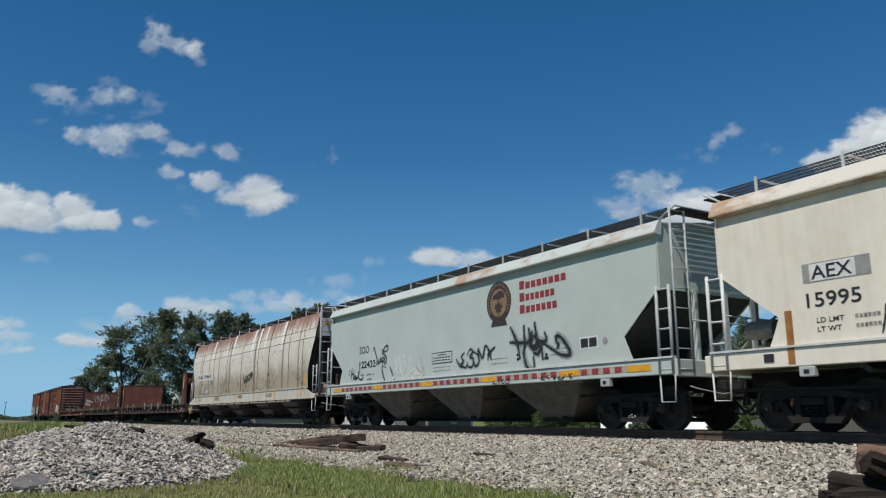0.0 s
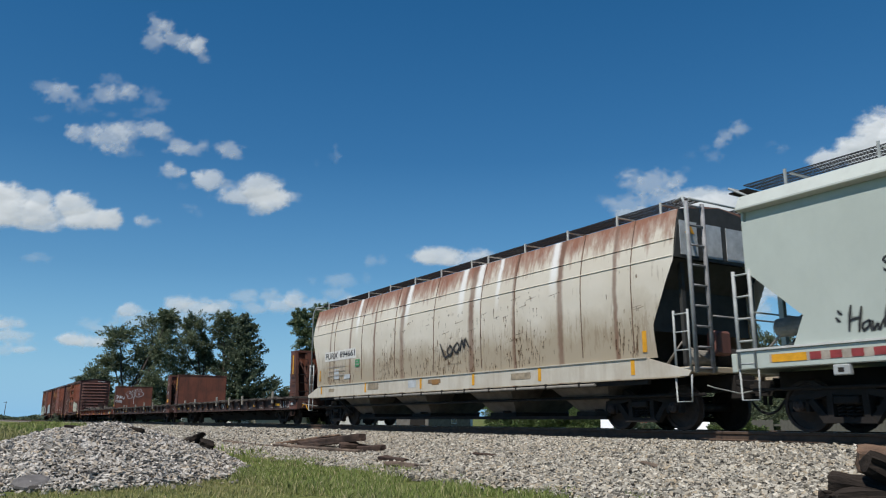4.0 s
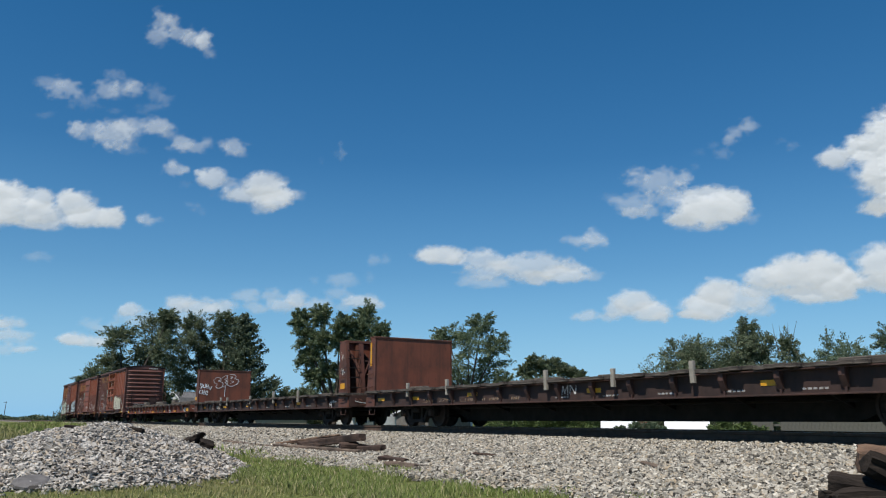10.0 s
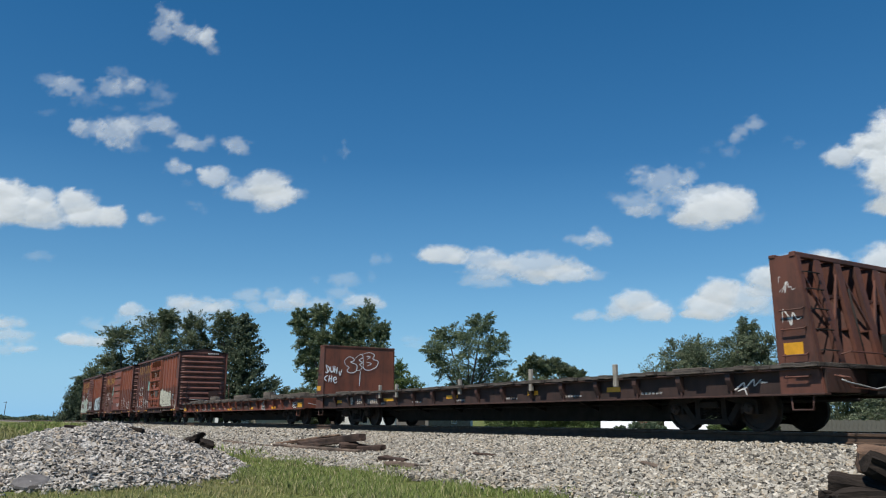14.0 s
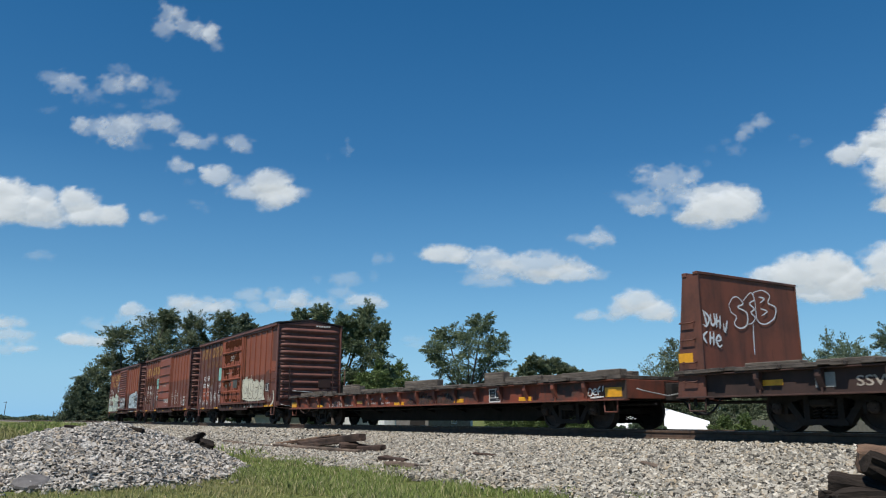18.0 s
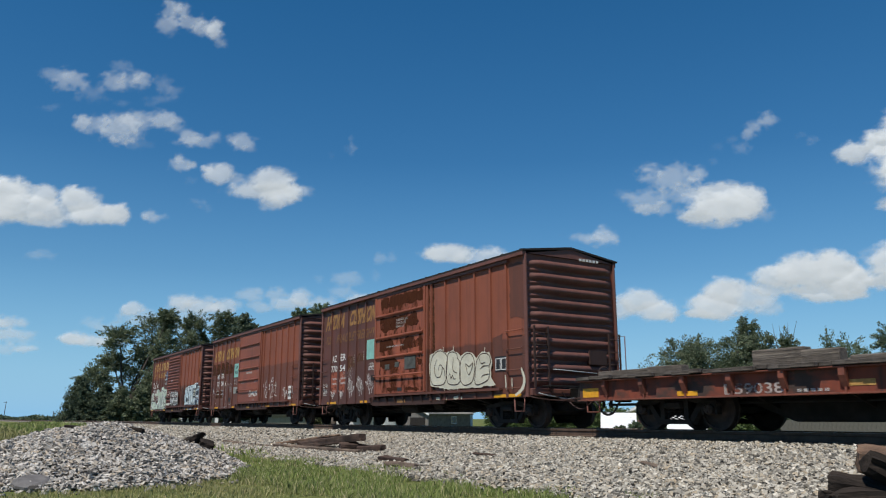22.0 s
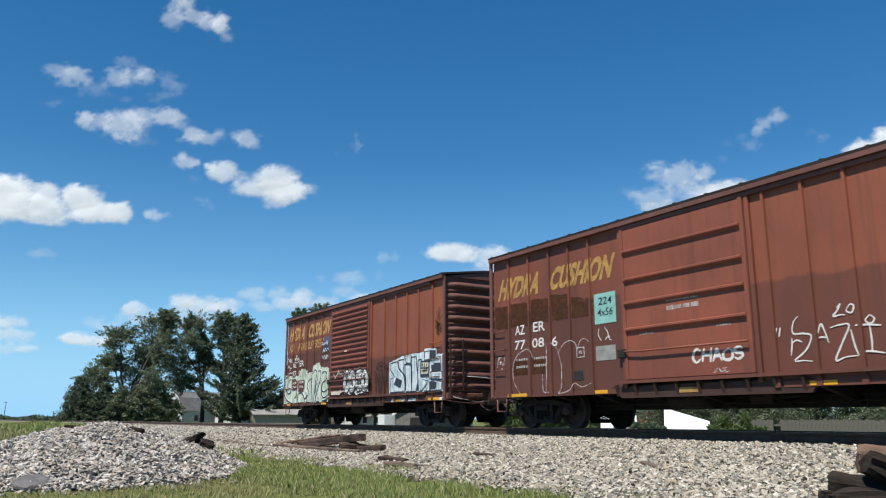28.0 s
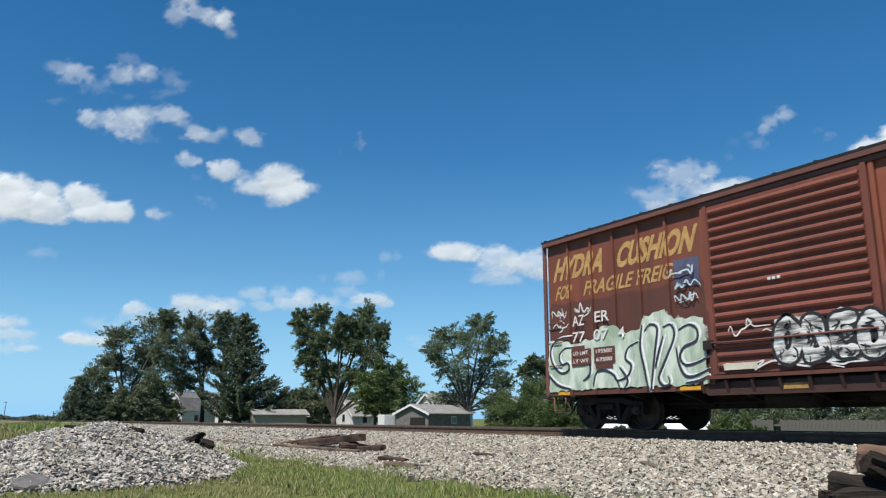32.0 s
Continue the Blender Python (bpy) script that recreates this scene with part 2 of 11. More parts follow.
def top_rusted(name):
    """White hopper paint: rust bleeds down from the roof, stains at the seams, mud and small drips below."""
    k = Nodes(name)
    z, x = k.axis("Z"), k.axis("X")
    base = k.mix(k.noise(0.7, 6), (0.54, 0.48, 0.375), (0.74, 0.70, 0.62))
    low = k.ramp(k.math("ADD", k.math("SUBTRACT", 2.75, z), k.math("MULTIPLY", k.math("SUBTRACT", k.noise(0.9, 6, (1, 1, 0.7), 0.65, shift=9.0), 0.5), 1.6)), [(0.0, 0.05), (0.75, 0.9)])
    col = k.mix(low, base, (0.36, 0.295, 0.205))
    wander = k.math("MULTIPLY", k.math("SUBTRACT", k.noise(2.2, 4, (0.4, 1, 1), 0.6, shift=15.0), 0.5), 0.16)
    xw = k.math("ADD", x, wander)

    def band(places, half):
        out = None
        for p, w in places:
            d = k.math("ABSOLUTE", k.math("SUBTRACT", xw, p))
            one = k.ramp(k.math("DIVIDE", d, w * half), [(0.35, 1.0), (1.0, 0.0)])
            out = one if out is None else k.math("MAXIMUM", out, one)
        return out
    streak = k.noise(4.0, 6, (1, 1, 0.03), 0.72)
    reach = k.math("ADD", k.math("MULTIPLY", k.math("SUBTRACT", z, 3.78), 1.35), k.math("MULTIPLY", k.math("SUBTRACT", streak, 0.5), 2.6))
    bleed = k.ramp(reach, [(0.05, 0.0), (0.45, 0.65), (0.9, 0.95)])
    col = k.mix(bleed, col, k.mix(k.noise(7, 5, (1, 1, 0.2)), (0.17, 0.062, 0.035), (0.32, 0.135, 0.075)))
    brown = band(((-5.83, 0.9), (-3.9, 0.8), (-1.93, 1.6), (2.06, 1.6), (4.04, 0.8), (5.85, 1.2), (7.7, 0.8), (-7.6, 0.8)), 0.11)
    col = k.mix(k.math("MULTIPLY", brown, k.ramp(k.noise(1.5, 5, (1, 1, 0.4), shift=4.0), [(0.25, 0.35), (0.6, 0.9)])), col, (0.17, 0.085, 0.052))
    high = k.ramp(k.math("SUBTRACT", z, 3.0), [(0.0, 0.0), (0.7, 1.0)])
    white = band(((-5.34, 1.0), (-1.70, 1.2), (1.5, 1.3), (2.36, 1.3), (5.6, 1.2), (3.3, 0.8)), 0.15)
    col = k.mix(k.math("MULTIPLY", k.math("MULTIPLY", white, high), 0.9), col, (0.80, 0.79, 0.76))
    fine = k.noise(11, 5, (1, 1, 0.16), 0.65, shift=2.0)
    zone = k.ramp(k.math("ABSOLUTE", k.math("SUBTRACT", z, 2.15)), [(0.15, 0.10), (0.7, 0.0)])
    drips = k.ramp(k.math("ADD", fine, zone), [(0.63, 0.0), (0.68, 1.0)])
    col = k.mix(k.math("MULTIPLY", drips, 0.35), col, (0.19, 0.125, 0.07))
    return k.finish(col, 0.55, 0.0, k.noise(25, 4), 0.1, 0.01, 0.4)


def rust_edge(name, paint):
    """Roof plate that rusts through in patches along its length."""
    k = Nodes(name)
    patch = k.ramp(k.noise(0.55, 5, (1, 1, 2.5), 0.7, shift=4.0), [(0.5, 0.0), (0.62, 1.0)])
    col = k.mix(k.math("MULTIPLY", patch, 0.8), paint, k.mix(k.noise(8, 5), (0.30, 0.14, 0.06), (0.45, 0.27, 0.14)))
    return k.finish(col, 0.55, 0.0, k.noise(25, 4), 0.1, 0.01, 0.4)


M_SIDE_A = sided("red_side_with_dark_lower_half", (0.24, 0.073, 0.040), (0.105, 0.041, 0.028), 2.25, (0.12, 0.05, 0.03))
M_SIDE_A2 = sided("red_side_with_high_dark_band", (0.24, 0.073, 0.040), (0.135, 0.048, 0.032), 2.62, (0.12, 0.05, 0.03))
M_SIDE_B = sided("brown_red_side", (0.22, 0.066, 0.038), (0.11, 0.042, 0.03), 2.9, (0.13, 0.05, 0.03), 0.25)
M_SIDE_LEFT = sided("dark_brown_red_side", (0.125, 0.045, 0.034), (0.10, 0.04, 0.032), 2.4, (0.19, 0.07, 0.035), 0.3)
M_DOOR_A = sided("patched_orange_red_door", (0.30, 0.083, 0.042), (0.28, 0.076, 0.040), 1.9, (0.16, 0.055, 0.033), 0.62, 1.7)
M_DOOR_B = sided("red_brown_door", (0.25, 0.075, 0.044), (0.20, 0.062, 0.04), 1.6, (0.13, 0.05, 0.03), 0.2)
M_DOOR_C = sided("dull_red_brown_door", (0.195, 0.06, 0.04), (0.15, 0.05, 0.036), 2.0, (0.10, 0.042, 0.03), 0.4)
M_FURX = top_rusted("rust_bleeding_white_paint")
M_GREY_EDGE = painted("pale_grey_roof_plate", (0.50, 0.53, 0.49), (0.33, 0.27, 0.20), 0.06, 0.12, (0.33, 0.34, 0.31), 0.3, 0.5)
M_RUST_EDGE = rust_edge("grey_roof_plate_with_rust", (0.50, 0.53, 0.49))
M_CREAM_EDGE = rust_edge("cream_roof_plate_with_rust", (0.62, 0.57, 0.49))
M_GREY_LIGHT = plain("pale_grey_handrail_paint", (0.42, 0.44, 0.43), 0.55, 0.0, 0.25, 5.0, 0.1)
M_TEAL = plain("pale_turquoise_paint_patch", (0.25, 0.52, 0.46), 0.7, 0.0, 0.2, 5.0, 0.05)
M_MAROON = plain("dark_red_lettering", (0.28, 0.04, 0.045), 0.6, 0.0, 0.25, 6.0, 0.05)
M_RED_TAPE = plain("red_reflective_tape", (0.30, 0.05, 0.05), 0.5, 0.0, 0.3, 6.0, 0.05)
M_BRONZE = plain("brown_and_bronze_emblem", (0.27, 0.175, 0.095), 0.6, 0.0, 0.3, 6.0, 0.05)
M_EMBLEM_DARK = plain("dark_brown_emblem", (0.055, 0.035, 0.03), 0.6, 0.0, 0.3, 6.0, 0.05)
M_GRAF_BONE = plain("bone_white_spray_paint", (0.60, 0.57, 0.45), 0.6, 0.0, 0.2, 2.0, 0.05)
M_GRAF_BLUE = plain("icy_blue_white_spray_paint", (0.55, 0.66, 0.70), 0.6, 0.0, 0.3, 2.5, 0.05)
M_GRAF_DARK = plain("dark_blue_black_spray_paint", (0.035, 0.04, 0.055), 0.6, 0.0, 0.3, 3.0, 0.05)
M_GREY_PATCH = plain("grey_primer_patch", (0.30, 0.30, 0.28), 0.7, 0.0, 0.3, 4.0, 0.05)
M_GREEN_STICKER = plain("green_placard", (0.06, 0.28, 0.10), 0.5, 0.0, 0.3, 8.0, 0.05)

M_SEAM = plain("dark_rusty_weld", (0.13, 0.075, 0.05), 0.8, 0.0, 0.4, 5.0, 0.2)
M_TAPE_TAN = plain("faded_tan_tape", (0.42, 0.36, 0.30), 0.6, 0.0, 0.3, 6.0, 0.05)
M_GRATING = plain("galvanised_grating", (0.05, 0.05, 0.05), 0.6, 0.3, 0.3, 6.0, 0.1)
M_ROOF_DARK = plain("tarred_dark_roof", (0.022, 0.018, 0.017), 0.85, 0.0, 0.4, 4.0, 0.2)
M_GOLD_DULL = plain("worn_dull_gold_lettering", (0.33, 0.17, 0.058), 0.75, 0.0, 0.35, 5.0, 0.05)
M_GOLD_GHOST = plain("ghost_of_gold_lettering", (0.22, 0.105, 0.045), 0.75, 0.0, 0.35, 5.0, 0.05)


def streaked(name, a, b, scale):
    """Spray paint laid on in upright passes of two tones."""
    k = Nodes(name)
    col = k.mix(k.ramp(k.noise(scale, 5, (1, 1, 0.3), 0.6), [(0.38, 0.0), (0.62, 1.0)]), a, b)
    return k.finish(col, 0.6, 0.0, k.noise(20, 3), 0.05, 0.01, 0.3)


def banded(name, a, b):
    """Spray paint in two tones, level bands painted as light and shade on ribs."""
    k = Nodes(name)
    col = k.mix(k.ramp(k.noise(7.0, 5, (0.22, 1, 1.6), 0.6), [(0.40, 0.0), (0.58, 1.0)]), a, b)
    return k.finish(col, 0.5, 0.0, k.noise(20, 3), 0.05, 0.01, 0.3)


def misted(name, colour, cover):
    """Thin overspray that lets the paint below show through."""
    k = Nodes(name)
    d = k.n("ShaderNodeBsdfDiffuse")
    d.inputs["Color"].default_value = colour + (1,)
    t = k.n("ShaderNodeBsdfTransparent")
    x = k.n("ShaderNodeMixShader")
    k.link(k.ramp(k.noise(9, 5, (1, 1, 1), 0.6), [(0.3, 0.2 * cover), (0.7, 1.2 * cover)]), x.inputs[0])
    k.link(t.outputs[0], x.inputs[1])
    k.link(d.outputs[0], x.inputs[2])
    k.link(x.outputs[0], k.out.inputs["Surface"])
    return k.m


M_GRAF_NAVY = plain("navy_spray_paint", (0.10, 0.10, 0.165), 0.7, 0.0, 0.5, 3.0, 0.05)
M_SMEAR = plain("faded_sooty_black", (0.055, 0.03, 0.025), 0.8, 0.0, 0.4, 4.0, 0.05)
M_ORANGE_RUST = painted("orange_rusted_panel", (0.29, 0.09, 0.035), (0.10, 0.04, 0.025), 0.5, 0.5, (0.08, 0.04, 0.03), 0.8, 0.7)
M_ICE = streaked("icy_white_and_blue_spray", (0.27, 0.40, 0.45), (0.68, 0.73, 0.73), 7.0)
M_SPRAY_RIB_SHADE = banded("silver_spray_with_rib_shade", (0.09, 0.083, 0.078), (0.74, 0.73, 0.70))
M_MINT = streaked("white_and_mint_spray", (0.31, 0.39, 0.29), (0.60, 0.66, 0.55), 4.0)
M_ENAMEL = plain("white_enamel", (0.86, 0.86, 0.85), 0.4, 0.0, 0.08, 3.0, 0.03)
M_PALE_PANEL = plain("pale_grey_blue_patch", (0.50, 0.53, 0.55), 0.7, 0.0, 0.3, 4.0, 0.05)
M_BRONZE_PALE = plain("faint_tan_stencil", (0.33, 0.27, 0.19), 0.7, 0.0, 0.4, 6.0, 0.05)
M_PINK_FAINT = misted("faint_pink_spray", (0.45, 0.22, 0.26), 0.7)
M_CHALK = misted("chalky_white_spray", (0.80, 0.79, 0.77), 0.95)
M_PINK_MIST = misted("pale_pink_mist", (0.62, 0.42, 0.47), 0.4)
M_DRIP = misted("brown_rust_drip", (0.15, 0.085, 0.045), 0.8)
M_MIST_BLACK = misted("thin_black_overspray", (0.03, 0.03, 0.032), 0.35)
M_MIST_WHITE = misted("thin_white_overspray", (0.75, 0.74, 0.70), 0.35)
M_FAINT_BLACK = misted("faded_black_stencil", (0.05, 0.05, 0.05), 0.6)
M_FAINT_WHITE = misted("faint_chalk_white", (0.75, 0.73, 0.70), 0.55)

# ---- ground ----
def ground_z(y):
    """Height of the formation across the track."""
    pts = ((-900.0, GROUND), (6.2, GROUND), (7.6, -0.76), (10.4, -0.46), (11.6, -0.31), (12.4, -0.27), (12.9, -0.22), (14.2, -0.22), (15.0, -0.27), (16.2, -0.36), (18.6, -0.95), (24.0, -1.1), (4000.0, -1.1))
    return float(np.interp(y, [p[0] for p in pts], [p[1] for p in pts]))


def build_ground():
    ys = [-900, -400, -150, -60, -25, -10, -4, 0, 2, 4, 5.4, 6.2, 6.9, 7.6, 8.5, 9.5, 10.4, 11.6, 12.4, 12.9, 14.2, 15.0, 16.2, 17.3, 18.6, 21, 24, 30, 45, 70, 110, 180, 300, 600, 1200, 2600, 4000]
    xs = [-4500, -2500, -1500, -900, -600, -400, -280, -200, -150] + [-120 + 3 * i for i in range(45)] + [30, 60, 120, 250, 600, 1500]
    v = [(x, y, ground_z(y) + (0.06 * noise.noise((x * 0.23, y * 0.31, 0.0)) if -150 < x < 30 and -20 < y < 40 else 0.0)) for x in xs for y in ys]
    n = len(ys)
    f = [(i * n + j, (i + 1) * n + j, (i + 1) * n + j + 1, i * n + j + 1) for i in range(len(xs) - 1) for j in range(n - 1)]
    k = Nodes("rough_grass_and_soil")
    big = k.ramp(k.noise(0.12, 5), [(0.3, (0.12, 0.15, 0.042)), (0.55, (0.17, 0.19, 0.06)), (0.75, (0.23, 0.205, 0.10))])
    fine = k.ramp(k.noise(6.0, 6), [(0.3, 0.45), (0.7, 1.0)])
    m = k.finish(k.mix(0.8, big, fine, "MULTIPLY"), 0.95, 0.0, k.noise(9.0, 6), 0.8, 0.08, 0.1)
    ob = part("ground", raw_mesh("ground", v, f, m, True), None)
    tagged(ob, "flat farmland with rough green and straw-coloured grass", "ground", kind="structure")


def build_rails():
    half = [(-0.070, -0.172), (-0.070, -0.160), (-0.015, -0.145), (-0.010, -0.060), (-0.036, -0.045), (-0.036, -0.006), (-0.028, 0.0)]
    outline = half + [(-a, b) for a, b in reversed(half)]
    for side in (-1, 1):
        g = Geo().prism([(a + YC + side * 0.7525, b) for a, b in outline], "x", -420.0, 90.0)
        rail = tagged(part("rail", g, M_RAIL_SIDE), "rusty brown steel running rail with worn head", "rail", "rails of the track", "structure")
        part("rail_head", Geo().box(-420.0, 90.0, YC + side * 0.7525 - 0.027, YC + side * 0.7525 + 0.027, 0.0005, 0.003), M_RAIL_HEAD, rail, "polished running surface")


build_ground()
build_rails()


# ---- stone, grass, old timber ----
def stone_material(name, light, dark):
    k = Nodes(name)
    g = k.n("ShaderNodeNewGeometry")
    tone = k.ramp(g.outputs["Random Per Island"], [(0.0, dark), (0.15, tuple(0.5 * c for c in light)), (0.4, tuple(0.8 * c for c in light)), (0.55, (light[0] * 0.95, light[1] * 0.84, light[2] * 0.70)), (0.65, tuple(0.95 * c for c in light)), (0.85, tuple(1.1 * c for c in light)), (1.0, tuple(min(0.8, 1.5 * c) for c in light))])
    return k.finish(k.mix(0.6, tone, k.ramp(k.noise(25, 4), [(0.3, 0.5), (0.7, 1.0)]), "MULTIPLY"), 0.9, 0.0, k.noise(60, 3), 0.3, 0.01, 0.2)


M_STONE = stone_material("crushed_limestone", (0.475, 0.435, 0.365), (0.034, 0.030, 0.026))
M_STONE_PILE = stone_material("grey_crushed_stone", (0.52, 0.48, 0.43), (0.035, 0.032, 0.03))


def scatter_stones(name, pos, size, rng, material, flat=0.8):
    """Rough angular stones, one mesh: jittered blocks at the places given."""
    n = len(pos)
    base = np.array([(x, y, z) for x in (-1, 1) for y in (-1, 1) for z in (-1, 1)], dtype=np.float64) * 0.72
    v = base[None] * (0.70 + 0.5 * rng.random((n, 8, 1))) + 0.42 * (rng.random((n, 8, 3)) - 0.5)
    v = v * (size[:, None, None] * (np.array([1.75, 0.95, flat * 0.82]) * (0.75 + 0.5 * rng.random((n, 1, 3)))))
    q = rng.normal(size=(n, 4)) * np.array([1.0, 0.5, 0.5, 1.0])
    q /= np.linalg.norm(q, axis=1)[:, None]
    w, x, y, z = q.T
    rot = np.stack([1 - 2 * (y * y + z * z), 2 * (x * y - z * w), 2 * (x * z + y * w), 2 * (x * y + z * w), 1 - 2 * (x * x + z * z), 2 * (y * z - x * w), 2 * (x * z - y * w), 2 * (y * z + x * w), 1 - 2 * (x * x + y * y)], 1).reshape(n, 3, 3)
    v = np.einsum("nij,nkj->nki", rot, v)
    v[:, :, 2] *= 0.82
    v += pos[:, None, :]
    quad = np.array([(0, 1, 3, 2), (4, 6, 7, 5), (0, 4, 5, 1), (2, 3, 7, 6), (0, 2, 6, 4), (1, 5, 7, 3)])
    f = (np.arange(n)[:, None, None] * 8 + quad[None]).reshape(-1, 4)
    return raw_mesh(name, v.reshape(-1, 3), f, material)


def bed_edge(x):
    """Near edge of the ballast: the grass comes closer to the rails further down the line."""
    return 7.1 + 3.9 * np.clip((-np.asarray(x, dtype=float) - 42) / 45, 0, 1)


PILE = (-18.49, 2.82)


def pile_z(x, y):
    """Height of the stone heap above the ground."""
    c, s = math.cos(-0.231), math.sin(-0.231)
    dx, dy = np.asarray(x) - PILE[0], np.asarray(y) - PILE[1]
    dx, dy = c * dx + s * dy, c * dy - s * dx
    r = np.sqrt((dx / np.where(dx > 0, 5.137, 6.83)) ** 2 + (dy / np.where(dy > 0, 3.1, 3.7)) ** 2)
    wave = 0.035 * np.sin(1.9 * dx + 0.6) * np.cos(2.3 * dy) + 0.03 * np.sin(3.7 * dy + dx)
    return np.maximum(0.0, 0.925 * (1 - r ** 1.513) + wave * (r < 0.9))


def build_ballast():
    rng = np.random.default_rng(3)
    xs = np.concatenate([np.arange(-300, -60, 12.0), np.arange(-60, 8, 0.8), np.arange(10, 80, 10.0)])
    ys = np.array([7.0, 7.5, 8.2, 9.0, 9.8, 10.4, 11.0, 11.6, 12.4, 12.9, 14.2, 15.0, 16.2, 17.3, 18.4])
    v = []
    for x in xs:
        for j, y in enumerate(ys):
            edge = float(bed_edge(x)) - 0.1
            yy = edge + (y - 7.0) * (18.4 - edge) / 11.4 + (0.55 * noise.noise((x * 0.35, 3.1, 0)) if j < 2 else 0.0)
            v.append((x, yy, ground_z(yy) + (0.0 if j == 0 else 0.05) + 0.04 * noise.noise((x * 0.7, y * 0.9, 5))))
    n = len(ys)
    f = [(i * n + j, (i + 1) * n + j, (i + 1) * n + j + 1, i * n + j + 1) for i in range(len(xs) - 1) for j in range(n - 1)]
    k = Nodes("ballast_bed")
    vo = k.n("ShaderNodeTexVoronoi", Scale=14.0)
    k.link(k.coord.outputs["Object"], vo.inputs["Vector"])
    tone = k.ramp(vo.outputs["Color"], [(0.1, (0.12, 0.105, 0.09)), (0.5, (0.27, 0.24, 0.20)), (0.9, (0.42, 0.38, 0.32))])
    # cell edges darkened in the colour, as shade in the gaps between stones
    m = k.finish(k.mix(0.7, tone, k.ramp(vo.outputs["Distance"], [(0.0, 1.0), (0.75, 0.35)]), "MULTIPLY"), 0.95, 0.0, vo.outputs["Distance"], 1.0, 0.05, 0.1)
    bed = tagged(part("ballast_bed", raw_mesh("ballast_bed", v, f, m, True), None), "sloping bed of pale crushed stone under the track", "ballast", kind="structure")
    # loose stones, closest where the bed comes near the camera
    parts = []
    for x0, x1, count, s0, s1 in ((-24, 2, 76000, 0.016, 0.038), (-60, -24, 22000, 0.028, 0.058), (-110, -60, 7000, 0.05, 0.09)):
        x = x0 + (x1 - x0) * rng.random(count)
        y = 7.1 + 5.35 * rng.random(count) ** 0.9
        y = np.where(y < 7.6, y + 0.6 * (rng.random(count) - 0.7), y)
        z = np.array([ground_z(b) for b in y]) + 0.045 + 0.035 * rng.random(count)
        keep = (np.abs(y - (YC - 0.7525)) > 0.08) & (y > bed_edge(x) - 0.1 - 0.5 * rng.random(count))
        parts.append((np.stack([x, y, z], 1)[keep], (s0 + (s1 - s0) * rng.random(count))[keep]))
    pos = np.concatenate([p for p, _ in parts])
    size = np.concatenate([s for _, s in parts])
    ob = part("ballast_stones", scatter_stones("ballast_stones", pos, size, rng, M_STONE), None)
    tagged(ob, "loose pale limestone ballast on the track shoulder", "ballast", kind="stuff")
    # the heap of spare stone
    g = [(PILE[0] - 7.4 + 0.25 * i, PILE[1] - 4.6 + 0.25 * j) for i in range(53) for j in range(36)]
    v = [(a, b, GROUND - 0.05 + float(pile_z(a, b)) * 1.0) for a, b in g]
    f = [(i * 36 + j, (i + 1) * 36 + j, (i + 1) * 36 + j + 1, i * 36 + j + 1) for i in range(52) for j in range(35)]
    heap = part("stone_pile", raw_mesh("stone_pile", v, f, M_GAP_SHADE, True), None)
    tagged(heap, "low heap of grey crushed stone dumped on the grass", "stone pile")
    n = 70000
    x = PILE[0] - 7.2 + 12.6 * rng.random(n)
    y = PILE[1] - 4.4 + 8.4 * rng.random(n)
    h = pile_z(x, y)
    keep = (h > 0.02) | (rng.random(n) < 0.0)
    pos = np.stack([x, y, GROUND + h - 0.03 + 0.085 * rng.random(n)], 1)[keep]
    ob = part("loose_stone", scatter_stones("loose_stone", pos, (0.021 + 0.027 * rng.random(n) ** 1.5)[keep], rng, M_STONE_PILE, 0.62), None, heap)
    tagged(ob, kind="stuff")
    # strays round its foot and on the grass edge
    n = 2500
    x, y = -26 + 18 * rng.random(n), -1.0 + 8.6 * rng.random(n)
    h = pile_z(x, y)
    near = rng.random(n) < np.exp(-((y - 7.2) / 0.5) ** 2) + 0.5 * (pile_z(PILE[0] + (x - PILE[0]) * 0.85, PILE[1] + (y - PILE[1]) * 0.85) > 0.02)
    pos = np.stack([x, y, np.full(n, GROUND + 0.02) + h], 1)[near]
    tagged(part("stray_stones", scatter_stones("stray_stones", pos, (0.02 + 0.03 * rng.random(n))[near], rng, M_STONE), None), "stray pale stones lying in the grass", "gravel", kind="stuff")


